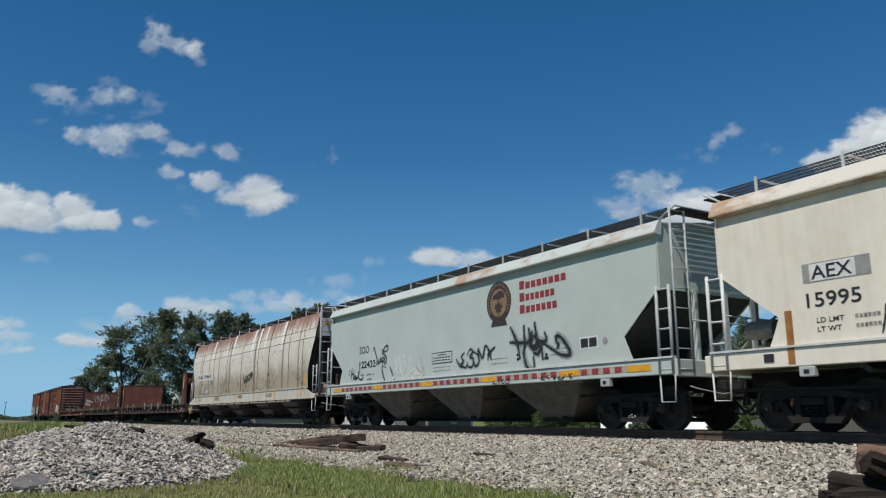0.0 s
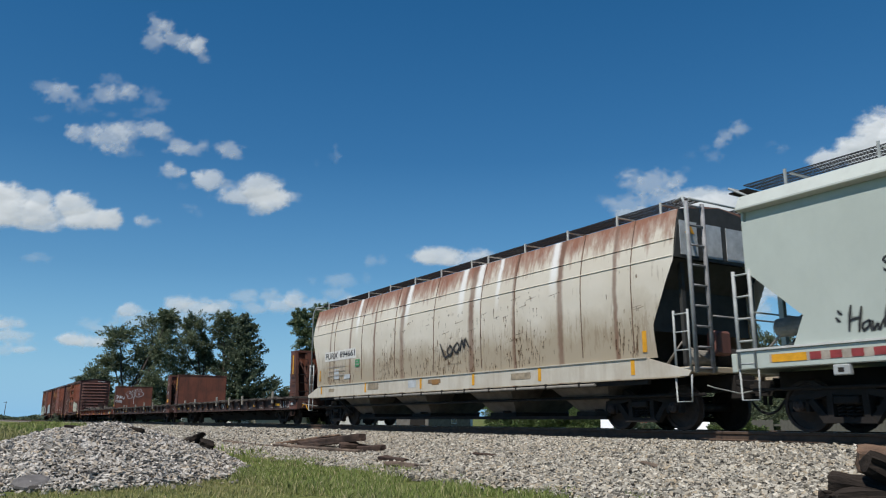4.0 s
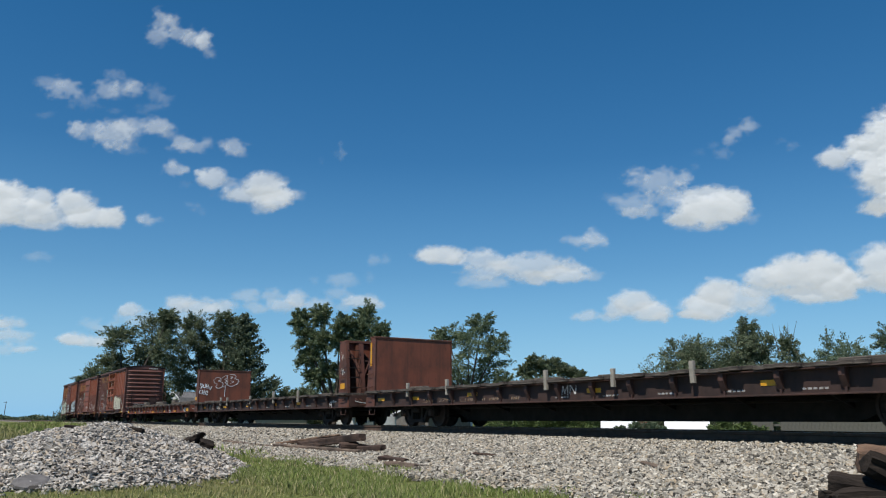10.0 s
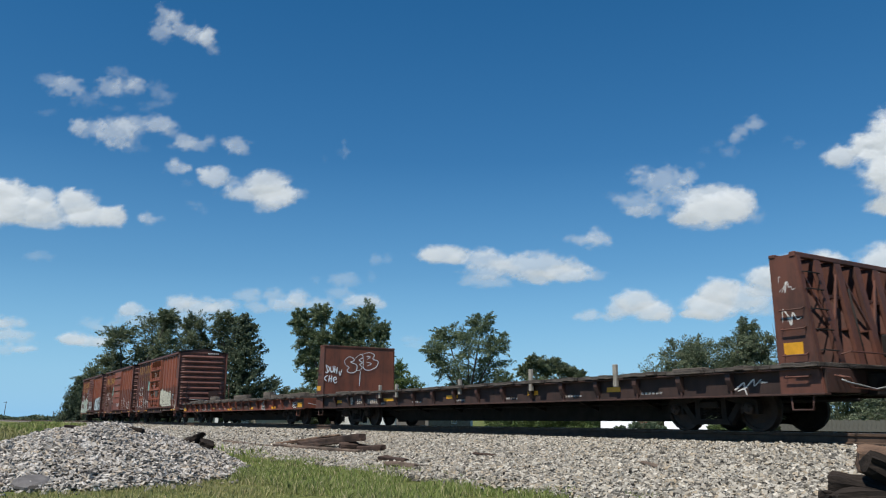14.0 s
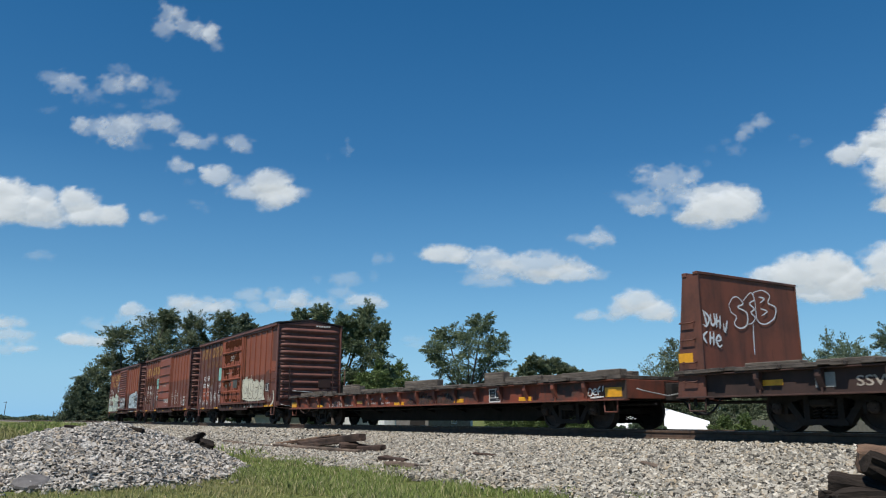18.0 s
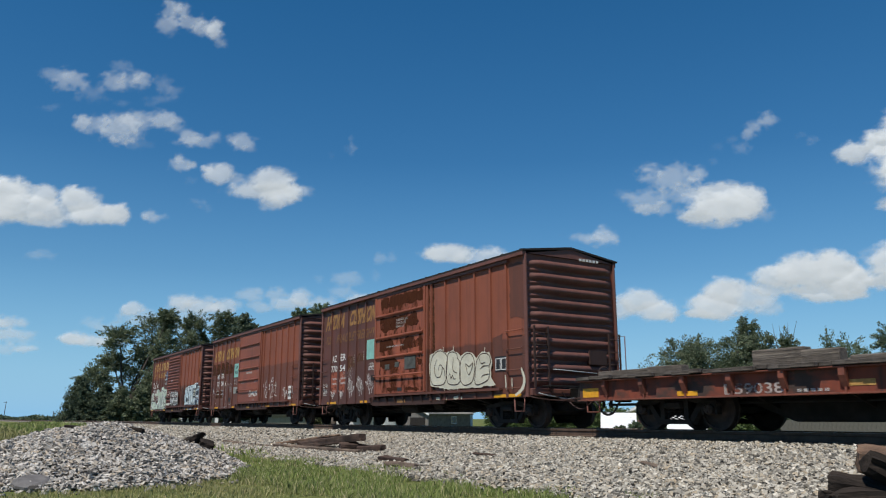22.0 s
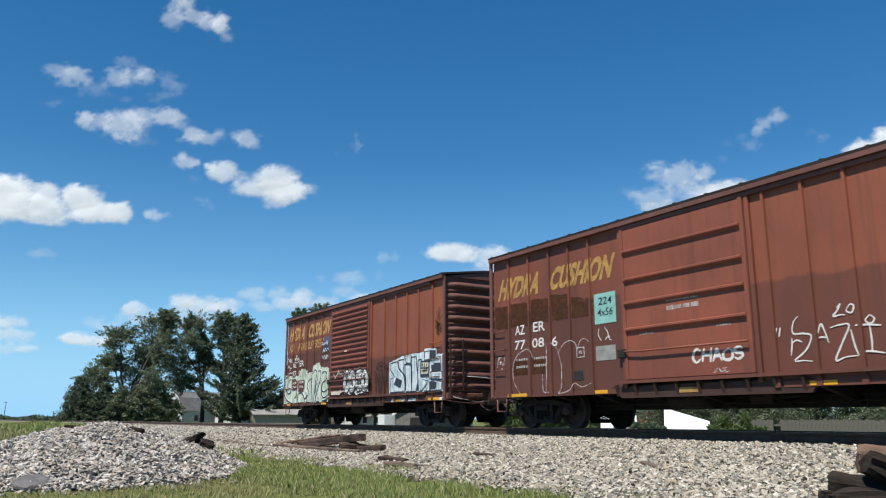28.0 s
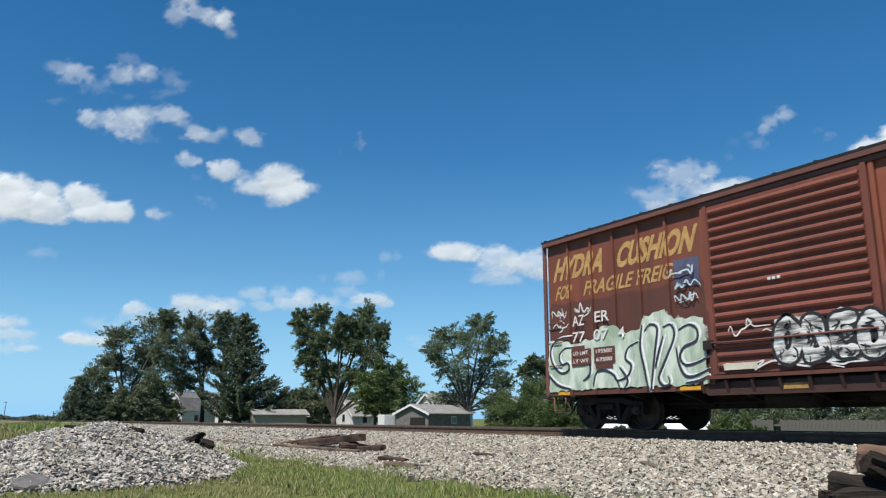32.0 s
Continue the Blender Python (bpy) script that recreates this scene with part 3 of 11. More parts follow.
def build_grass():
    rng = np.random.default_rng(8)
    k = Nodes("grass_blade")
    g = k.n("ShaderNodeNewGeometry")
    sep = k.axis("Y")
    fresh = k.ramp(g.outputs["Random Per Island"], [(0.0, (0.12, 0.15, 0.04)), (0.45, (0.20, 0.255, 0.07)), (0.75, (0.29, 0.33, 0.11)), (0.88, (0.38, 0.36, 0.17)), (1.0, (0.50, 0.43, 0.26))])
    dry = k.ramp(g.outputs["Random Per Island"], [(0.0, (0.15, 0.17, 0.055)), (0.5, (0.26, 0.25, 0.10)), (1.0, (0.42, 0.36, 0.19))])
    wet = k.ramp(k.math("ADD", k.math("MULTIPLY", k.math("SUBTRACT", sep, 4.2), 0.5), k.math("SUBTRACT", k.noise(0.6, 4), 0.35)), [(0.0, 0.0), (0.6, 1.0)])
    m = k.finish(k.mix(wet, dry, fresh), 0.8, 0.0, None, specular=0.2)
    sets = []
    for x0, x1, y0, y1, count, lo, hi, w in ((-26, -7, 4.4, 7.5, 120000, 0.04, 0.16, 0.006), (-18, -7, -1.0, 4.6, 60000, 0.02, 0.10, 0.006), (-60, -21, -4.0, 9.6, 56000, 0.10, 0.32, 0.022), (-140, -60, -6.0, 11.2, 30000, 0.2, 0.45, 0.05)):
        x, y = x0 + (x1 - x0) * rng.random(count), y0 + (y1 - y0) * rng.random(count)
        h = lo + (hi - lo) * rng.random(count) ** 1.6
        clump = np.array([noise.noise((a * 0.9, b * 0.9, 2.0)) for a, b in zip(x, y)])
        keep = (pile_z(x, y) < 0.05) & (clump > -0.25) & ((y < bed_edge(x) - 0.2) | ((y < bed_edge(x) + 0.4) & (rng.random(count) < 0.45)))
        sets.append([a[keep] for a in (x, y, h * (1 + 0.6 * clump), np.full(count, w))])
    x, y, h, w = (np.concatenate(c) for c in zip(*sets))
    n = len(x)
    a = 2 * np.pi * rng.random(n)
    lean = 0.55 * h * rng.random(n)
    b = 2 * np.pi * rng.random(n)
    z0 = np.interp(y, [6.2, 7.6, 10.4, 11.6], [GROUND, -0.76, -0.46, -0.31]) - 0.02
    dx, dy = np.cos(a) * w, np.sin(a) * w
    mx, my = 0.35 * lean * np.cos(b), 0.35 * lean * np.sin(b)
    v = np.stack([np.stack([x - dx, y - dy, z0], 1), np.stack([x + dx, y + dy, z0], 1), np.stack([x + 0.7 * dx + mx, y + 0.7 * dy + my, z0 + 0.6 * h], 1), np.stack([x + lean * np.cos(b), y + lean * np.sin(b), z0 + h], 1)], 1)
    f = np.arange(n * 4).reshape(n, 4)
    tagged(part("grass", raw_mesh("grass", v.reshape(-1, 3), f, m), None), "short green grass with dry straw-coloured patches", "grass", kind="stuff")


def sleeper(label, at, turn, length=2.5, w=0.22, h=0.17, mat=None, seed=0, name="railway_sleeper", rough=0.014):
    """An old track timber with split, rounded ends."""
    g = Geo()
    n = max(10, int(length / 0.12))
    ring = [(-w / 2, -h / 2 + 0.02), (-w / 2 + 0.02, -h / 2), (0.0, -h / 2), (w / 2 - 0.02, -h / 2), (w / 2, -h / 2 + 0.02), (w / 2, 0.0), (w / 2, h / 2 - 0.025), (w / 2 - 0.03, h / 2), (0.25 * w, h / 2), (0.0, h / 2), (-0.25 * w, h / 2), (-w / 2 + 0.03, h / 2), (-w / 2, h / 2 - 0.025), (-w / 2, 0.0)]
    v = []
    for i in range(n):
        x = -length / 2 + length * i / (n - 1)
        e = 0.86 if i in (0, n - 1) else 1.0
        for a, b in ring:
            # splits run along the grain, rot eats in slowly
            split = noise.noise((x * 0.9, a * 26 + seed, b * 26))
            rot = noise.noise((x * 4.0 + seed * 3.1, a * 7, b * 7))
            d = 1 + rough * (3.5 * split + 2.5 * rot) / max(w, 0.08)
            v.append((x + (0.05 * noise.noise((a * 30, b * 30, seed + i)) if e < 1 else 0), a * e * d, b * e * d))
    k = len(ring)
    f = [(i * k + j, i * k + (j + 1) % k, (i + 1) * k + (j + 1) % k, (i + 1) * k + j) for i in range(n - 1) for j in range(k)]
    f += [tuple(range(k - 1, -1, -1)), tuple(range((n - 1) * k, n * k))]
    g.add(v, f)
    ob = part(name, g, mat or M_TIE)
    ob.matrix_basis = pose(*at, *turn)
    return tagged(ob, label, "sleeper", "discarded sleepers by the track")


def build_timbers():
    grey, dark = M_TIE_GREY, M_TIE

    def on(x, y, up):
        return (x, y, ground_z(y) + 0.06 + up)
    sleeper("long grey weathered timber lying along the ballast foot", on(-20.6, 8.55, 0.03), (0, 0, 1), 5.8, 0.20, 0.13, grey, 1)
    sleeper("long grey weathered timber lying along the ballast foot", on(-26.3, 8.5, 0.0), (0, 0.5, -1), 5.2, 0.18, 0.12, grey, 12)
    sleeper("long dark weathered timber propped on shorter blocks", (-20.45, 8.95, -0.37), (4, -4.4, 2), 3.9, 0.24, 0.19, dark, 2)
    sleeper("thin brown split timber leaning on other sleepers", (-23.0, 9.15, -0.42), (8, -4.6, 5), 4.6, 0.17, 0.10, M_TIE_OLD, 3)
    sleeper("short dark timber block under a longer one", on(-19.15, 8.95, 0.09), (4, 0, 70), 0.5, 0.22, 0.20, dark, 4)
    sleeper("short dark timber block under a longer one", on(-18.75, 8.9, 0.07), (0, 3, 82), 0.7, 0.20, 0.18, dark, 5)
    sleeper("short dark timber lying on the ballast", on(-17.85, 8.95, 0.07), (3, -3, 6), 1.1, 0.20, 0.15, dark, 6)
    sleeper("half-buried brown timber at the foot of the ballast", on(-15.0, 8.05, 0.03), (0, 2, 10), 0.9, 0.2, 0.14, dark, 7)
    sleeper("half-buried brown timber in the grass edge", on(-13.9, 7.65, 0.03), (0, 1, 8), 1.0, 0.18, 0.12, grey, 8)
    sleeper("small splintered piece of timber on the ballast", on(-13.4, 9.3, 0.05), (5, 4, 30), 0.5, 0.09, 0.05, dark, 9)
    sleeper("small splintered piece of timber on the ballast", on(-9.0, 9.4, 0.05), (5, 4, -20), 0.6, 0.09, 0.05, grey, 19)
    # charred stumps on the heap
    def top(x, y, o=0.0):
        return (x, y, GROUND + float(pile_z(x, y)) + o)
    for i, (x, y, ln, w, h, t) in enumerate(((-17.95, 4.55, 0.62, 0.24, 0.20, (8, -22, 30)), (-17.55, 4.80, 0.34, 0.22, 0.20, (20, 10, 80)), (-17.75, 4.65, 0.36, 0.16, 0.15, (10, -38, 55)))):
        sleeper("blackened rotten stump of timber on the stone heap", top(x, y, 0.09 if i < 2 else 0.22), t, 0.86 * ln, 0.86 * w, 0.86 * h, M_CHAR, 30 + i, rough=0.06)
    sleeper("small dark piece of timber on top of the heap", top(-17.6, 3.3, 0.05), (0, 5, 50), 0.36, 0.14, 0.13, M_CHAR, 40)
    sleeper("small dark piece of timber on top of the heap", top(-18.9, 2.3, 0.08), (0, 5, 75), 0.42, 0.14, 0.06, M_CHAR, 41)
    slab = part("stone_slab", Geo().lathe([(0.0, 0.05), (0.20, 0.05), (0.275, 0.02), (0.28, -0.02), (0.18, -0.05), (0.0, -0.05)], 0, 0, 0, "z", 11), M_SLAB)
    slab.matrix_basis = pose(*top(-14.0, 1.16, 0.05), 6, 16, 10)
    tagged(slab, "flat grey rounded slab lying on the stone heap", "slab")
    # stack of sawn-off ends close to the camera
    for i, (p, t, ln, w) in enumerate((((-4.78, 8.70, -0.23), (14, 6, 34), 0.74, 0.30), ((-4.55, 9.05, -0.10), (4, 2, 60), 0.7, 0.26), ((-4.78, 8.20, -0.52), (12, 8, 22), 0.8, 0.28), ((-4.52, 8.30, -0.36), (30, 26, 55), 0.75, 0.26), ((-5.0, 8.05, -0.62), (10, 6, 62), 0.5, 0.2), ((-4.45, 7.9, -0.60), (0, 0, 50), 1.0, 0.26), ((-4.45, 8.7, -0.44), (0, 0, 30), 0.9, 0.26), ((-4.3, 8.4, -0.62), (0, 0, 15), 1.2, 0.24))):
        sleeper("sawn-off brown sleeper end in a rough stack" if i == 0 else "blackened rotten sleeper end in a rough stack", p, t, ln, w, w * 0.85, M_TIE_OLD if i == 0 else M_CHAR, 50 + i, rough=0.045 if i else 0.02)
    # dry stalks by the ballast
    for i, (x, y) in enumerate(((-25.6, 8.2), (-24.9, 8.35), (-26.4, 8.1))):
        s = part("dry_stalk", Geo().tube([(x, y, ground_z(y)), (x + 0.05, y, ground_z(y) + 0.25), (x + 0.02, y + 0.04, ground_z(y) + 0.42)], [0.012, 0.009, 0.005], 5), M_TIE_GREY)
        tagged(s, "thin dry brown weed stalk in the ballast", "weed", "dry stalks by the track")


# heap base coloured dark to stand for shade in the gaps between stones
M_GAP_SHADE = plain("gap_shade_between_stones", (0.05, 0.045, 0.04), 0.95, 0.0, 0.4, 8.0, 0.8)
M_TIE_OLD = old_timber("brown_rotten_sleeper", (0.26, 0.165, 0.11), (0.15, 0.095, 0.065), (0.035, 0.025, 0.02))
M_CHAR = old_timber("charred_rotten_timber", (0.055, 0.042, 0.034), (0.028, 0.022, 0.018), (0.010, 0.008, 0.007))
M_SLAB = plain("grey_stone_slab", (0.15, 0.14, 0.135), 0.9, 0.0, 0.35, 6.0, 0.5)
build_ballast()
build_grass()
build_timbers()


# ---- trees and bushes ----
def leaf_material(name, dark, mid, light):
    k = Nodes(name)
    g = k.n("ShaderNodeNewGeometry")
    col = k.ramp(g.outputs["Random Per Island"], [(0.0, dark), (0.5, mid), (0.9, light), (1.0, tuple(min(0.4, 1.4 * c) for c in light))])
    col = k.mix(0.5, col, k.ramp(k.noise(0.5, 3), [(0.3, 0.75), (0.7, 1.0)]), "MULTIPLY")
    p = k.n("ShaderNodeBsdfPrincipled", Roughness=0.55)
    k.link(col, p.inputs["Base Color"])
    p.inputs["Specular IOR Level"].default_value = 0.25
    t = k.n("ShaderNodeBsdfTranslucent")
    k.link(col, t.inputs["Color"])
    x = k.n("ShaderNodeMixShader", Fac=0.35)
    k.link(p.outputs[0], x.inputs[1])
    k.link(t.outputs[0], x.inputs[2])
    k.link(x.outputs[0], k.out.inputs["Surface"])
    return k.m


M_LEAF = leaf_material("broad_green_leaf", (0.075, 0.098, 0.054), (0.14, 0.175, 0.10), (0.23, 0.26, 0.16))
M_LEAF_LIGHT = leaf_material("fresh_green_leaf", (0.065, 0.10, 0.035), (0.115, 0.165, 0.055), (0.17, 0.225, 0.085))
M_LEAF_GREY = leaf_material("grey_green_leaf", (0.075, 0.11, 0.06), (0.14, 0.19, 0.11), (0.22, 0.27, 0.18))
M_LEAF_TALL = leaf_material("mid_green_leaf", (0.075, 0.105, 0.055), (0.14, 0.185, 0.10), (0.23, 0.275, 0.16))
M_NEEDLE = leaf_material("dark_needle", (0.055, 0.078, 0.05), (0.10, 0.132, 0.08), (0.16, 0.195, 0.12))
M_BARK = plain("grey_brown_bark", (0.10, 0.08, 0.065), 0.95, 0.0, 0.5, 3.0, 0.6)


def leaves_mesh(name, pts, size, rng, material, droop=0.0, along=None):
    """Small folded leaves at the places given; along: the way of the twig that each one follows."""
    n = len(pts)
    a, b = rng.normal(size=(n, 3)), rng.normal(size=(n, 3))
    if along is not None:
        a = 0.42 * a + along
    a[:, 2] = a[:, 2] * 0.8 - droop
    a /= np.linalg.norm(a, axis=1)[:, None]
    b -= a * np.sum(a * b, 1)[:, None]
    b /= np.linalg.norm(b, axis=1)[:, None]
    s = (size * 0.78 * (0.6 + 0.8 * rng.random(n)))[:, None]
    wide = 0.55 if along is None else 0.36
    v = np.stack([pts - a * s, pts + b * s * wide, pts + a * s, pts - b * s * wide], 1)
    return raw_mesh(name, v.reshape(-1, 3), np.arange(4 * n).reshape(n, 4), material)


def crowned(root, lobes, seed, leaf, size, dense, fork, r0, sprays=34, zmin=0.2):
    """Trunk, a limb to every lobe, and in each lobe sprays of leaves on twigs that point outwards."""
    rng = np.random.default_rng(seed)
    g = Geo()
    g.tube([(0, 0, -0.2), (0.02, 0, fork * 0.5), (0.04, 0, fork)], [r0 * 1.3, r0, r0 * 0.85], 8)
    pts, ways = [], []
    for c, r in lobes:
        c, r = np.array(c, dtype=float), np.array(r, dtype=float)
        p0 = np.array([0.04, 0.0, fork * (0.75 + 0.25 * rng.random())])
        p1 = p0 + (c - p0) * 0.4 + np.array([0, 0, 0.06 * (c[2] - p0[2])]) + rng.normal(size=3) * 0.05 * r
        path = curve_3d([tuple(p0), tuple(p1), tuple(p0 + (c - p0) * 0.75), tuple(c)], 3)
        m = len(path)
        g.tube(path, [max(0.02, r0 * 0.55 * (1 - 0.9 * j / m)) for j in range(m)], 5)
        for q in range(sprays):
            d = rng.normal(size=3)
            d /= np.linalg.norm(d)
            a = c + d * r * (0.15 + 0.3 * rng.random())
            e = c + d * r * (0.62 + 0.66 * rng.random() ** 1.2) + np.array([0, 0, 0.12 * r[2]])
            if q % 4 == 0:
                g.tube([tuple(a), tuple((a + e) / 2), tuple(e)], [0.035, 0.022, 0.008], 3)
            n = max(8, int(26 * dense * (1.0 if size > 0.17 else 1.8)))
            t = rng.random(n) ** 0.8
            wide = (0.17 - 0.11 * t)[:, None] * r
            p = a + (e - a) * t[:, None] + rng.normal(size=(n, 3)) * wide * np.array([1, 1, 0.7])
            p[:, 2] -= 0.16 * r[2] * t ** 2
            ok = p[:, 2] > zmin
            pts.append(p[ok])
            ways.append(np.broadcast_to((e - a) / max(1e-6, np.linalg.norm(e - a)), p.shape)[ok])
    part("trunk", g, M_BARK, root)
    part("crown", leaves_mesh("crown", np.concatenate(pts), size * (1.12 if size > 0.17 else 0.74), rng, leaf, 0.1, np.concatenate(ways)), None, root)
    return root


def shaped_tree(label, x, y, lobes, seed, leaf, size=0.2, dense=1.0, fork=3.0, r0=0.34, depth=0.8, sprays=34):
    """A tree whose crown is given lobe by lobe: offset across the view axis of the land, height, radii."""
    root = thing("tree", label, "tree", "", (x, y, -1.1))
    rng = np.random.default_rng(seed + 500)
    full = []
    for u, z, ru, rz in lobes:
        v = (rng.random() - 0.5) * 2.2 * ru
        full.append(((0.526 * u - 0.85 * v, 0.85 * u + 0.526 * v, z), (ru, ru * depth + 0.4, rz)))
    return crowned(root, full, seed, leaf, size, dense, fork, r0, sprays)


def broadleaf(label, x, y, h, w, seed, leaf=None, size=0.22, dense=1.0, bare=0.22, zg=-1.1, category="tree", lean=0.0, name="tree"):
    """A rounded tree or bush: lobes in rings that narrow towards the top."""
    rng = np.random.default_rng(seed)
    root = thing(name, label, category, "", (x, y, zg))
    lobes = []
    lo = h * bare
    rings = 4 if h > 1.2 * w else 3
    for i in range(rings):
        u = (i + 0.5) / rings
        env = 0.5 * w * (0.55 + 0.45 * math.sin(math.pi * (0.25 + 0.7 * u))) * (1.0 if u < 0.7 else 0.72)
        k = (4, 4, 3, 1)[i] if rings == 4 else (4, 4, 2)[i]
        rz = (h - lo) / rings * 0.78
        for q in range(k):
            an = 2 * math.pi * (q + 0.6 * rng.random() + 0.3 * i) / k
            rr = env * (0.52 + 0.12 * rng.random()) if k > 1 else 0.1 * w
            s = env * (0.60 + 0.16 * rng.random())
            zc = lo + (h - lo) * (u + 0.10 * (rng.random() - 0.5)) - (0.02 * h if i == rings - 1 else 0)
            lobes.append(((math.cos(an) * rr, math.sin(an) * rr, zc), (s, s, rz * (0.85 + 0.2 * rng.random()))))
    return crowned(root, lobes, seed, leaf or M_LEAF, size, dense, max(0.15, h * min(0.2, bare + 0.05)), 0.018 * h + 0.03, 40, 0.05)


def spruce(label, x, y, h, w, seed, size=0.2, zg=-1.1):
    """Conifer: whorls of drooping boughs that shorten towards the tip, each a fringe of needles."""
    rng = np.random.default_rng(seed)
    root = thing("conifer", label, "tree", "", (x, y, zg))
    g = Geo().tube([(0, 0, -0.2), (0, 0, h * 0.5), (0, 0, h)], [0.28, 0.16, 0.02], 8)
    pts = []
    for i in range(24):
        u = 0.10 + 0.88 * i / 23
        ln = 0.5 * w * min(1.0, 1.25 * (1 - u)) ** 0.75 + 0.2
        for q in range(10):
            an = 2 * math.pi * (q + 0.9 * rng.random()) / 10
            l = ln * (0.5 + 0.62 * rng.random())
            z = h * (u - 0.02 + 0.04 * rng.random())
            up = 0.22 + 0.1 * rng.random()
            path = [(0, 0, z), (0.5 * l * math.cos(an), 0.5 * l * math.sin(an), z - 0.02 * l), (l * math.cos(an), l * math.sin(an), z + up * l)]
            g.tube(path, [0.06, 0.035, 0.01], 4)
            k = int(30 + 46 * l)
            t = rng.random(k) ** 0.75
            p = np.stack([l * t * math.cos(an), l * t * math.sin(an), z - 0.2 * l * t * (1 - t) + up * l * t ** 2 - 0.34 * rng.random(k)], 1)
            p += rng.normal(size=(k, 3)) * np.array([0.17, 0.17, 0.09])
            pts.append(p)
    part("trunk", g, M_BARK, root)
    part("crown", leaves_mesh("crown", np.concatenate(pts), size, rng, M_NEEDLE, 0.3), None, root)


def build_trees():
    big = "tall dark green broadleaf tree beside the farm houses"
    shaped_tree("tall feathery dark green tree beside the farm houses", -123.5, 21.6, ((2.5, 15.3, 4.0, 2.6), (5.0, 16.2, 1.8, 1.7), (-1.6, 12.9, 3.2, 2.4), (4.6, 11.5, 2.6, 3.4), (-3.4, 9.6, 2.6, 2.0), (1.2, 11.2, 3.2, 2.8), (-4.0, 7.0, 2.8, 2.2), (0.7, 7.5, 4.4, 3.2), (5.0, 6.5, 3.0, 2.6), (1.5, 4.2, 5.2, 2.4)), 1, M_LEAF, 0.21, 2.6, 3.0, 0.36, 0.8, 60)
    spruce("low dark conifer at the edge of the tree group", -118.2, 14.6, 7.0, 5.6, 12, 0.16)
    for i, (x, y, h, w) in enumerate(((-118.7, 17.6, 6.4, 5.0), (-117.0, 16.4, 4.8, 3.8), (-116.0, 19.5, 5.4, 5.0), (-116.5, 22.5, 5.6, 5.0), (-118.5, 26.0, 5.2, 5.0))):
        broadleaf("dense dark green bush under taller trees", x, y, h, w, 11 + i, M_NEEDLE if i < 2 else M_LEAF, 0.2, 1.5, 0.02, -1.1, "bush", 0, "bush")
    shaped_tree(big, -127.8, 33.9, ((-2.1, 15.9, 2.4, 2.6), (-3.0, 12.9, 3.3, 2.8), (-0.6, 13.0, 2.2, 2.4), (-4.2, 9.6, 3.2, 2.6), (-0.9, 10.0, 2.4, 2.4), (-2.6, 7.0, 3.0, 1.9)), 3, M_LEAF, 0.2, 2.6, 5.0, 0.34, 0.8, 56)
    shaped_tree("tall open-crowned tree with forked trunk", -128.0, 37.0, ((0.2, 17.2, 2.6, 1.6), (2.0, 15.9, 2.4, 2.0), (-1.0, 15.4, 2.0, 1.8), (0.5, 13.2, 2.0, 1.6), (2.0, 11.4, 2.0, 1.9), (-1.4, 9.6, 1.2, 1.4)), 4, M_LEAF, 0.19, 2.2, 7.0, 0.36, 0.8, 46)
    spruce("dark spruce with upswept boughs beside the farm houses", -116.7, 36.5, 17.0, 13.0, 5)
    for i, (x, y, h, w) in enumerate(((-119.0, 44.2, 5.6, 6.4), (-128.0, 45.0, 5.0, 5.0), (-121.0, 47.0, 6.0, 6.0), (-130.0, 53.0, 7.0, 7.0), (-132.0, 58.0, 7.5, 8.0), (-133.0, 64.0, 8.0, 9.0), (-134.0, 70.0, 8.0, 9.0))):
        broadleaf("dark green bush in a garden hedge", x, y, h, w, 20 + i, M_LEAF, 0.24, 1.2, 0.03, -1.1, "bush", 0, "bush")
    shaped_tree("tall many-stemmed green tree with an open fan of limbs", -103.7, 46.0, ((-5.3, 15.6, 1.5, 1.5), (-2.4, 16.1, 1.5, 2.0), (-4.4, 13.0, 2.2, 2.1), (-1.7, 12.4, 2.2, 2.3), (-4.0, 10.0, 2.3, 1.9), (-0.9, 8.4, 2.2, 1.8), (4.0, 16.2, 1.7, 2.2), (1.4, 14.7, 1.7, 1.8), (2.4, 11.9, 2.8, 2.2), (6.5, 13.6, 1.6, 1.8), (5.5, 10.4, 2.9, 2.6), (2.8, 7.4, 2.6, 1.7), (7.0, 7.6, 1.8, 1.7), (0.6, 12.6, 1.6, 2.2), (3.6, 13.8, 2.0, 2.0), (6.4, 5.2, 2.2, 1.9), (-2.8, 7.2, 1.8, 1.6)), 6, M_LEAF_TALL, 0.2, 2.7, 1.6, 0.42, 0.8, 64)
    broadleaf("small light green tree in a garden", -94.8, 48.0, 9.0, 6.0, 8, M_LEAF_LIGHT, 0.22, 1.1, 0.25)
    broadleaf("small green tree in a garden", -114.5, 61.6, 11.0, 9.0, 9, M_LEAF_LIGHT, 0.26, 1.2, 0.1)
    shaped_tree("spreading willow-like green tree behind the garage", -89.0, 59.0, ((2.1, 14.2, 2.2, 2.0), (-2.6, 12.8, 2.6, 1.8), (0.2, 11.3, 3.2, 2.2), (4.2, 11.4, 2.1, 2.4), (-4.5, 10.3, 2.2, 2.0), (-2.2, 8.5, 3.2, 2.3), (3.3, 8.1, 3.0, 2.6), (0.5, 6.1, 3.4, 2.0), (4.8, 5.4, 1.8, 2.2), (-1.6, 4.0, 4.0, 1.8), (4.0, 3.2, 2.8, 2.0)), 31, M_LEAF_TALL, 0.2, 2.2, 2.4, 0.34, 0.8, 48)
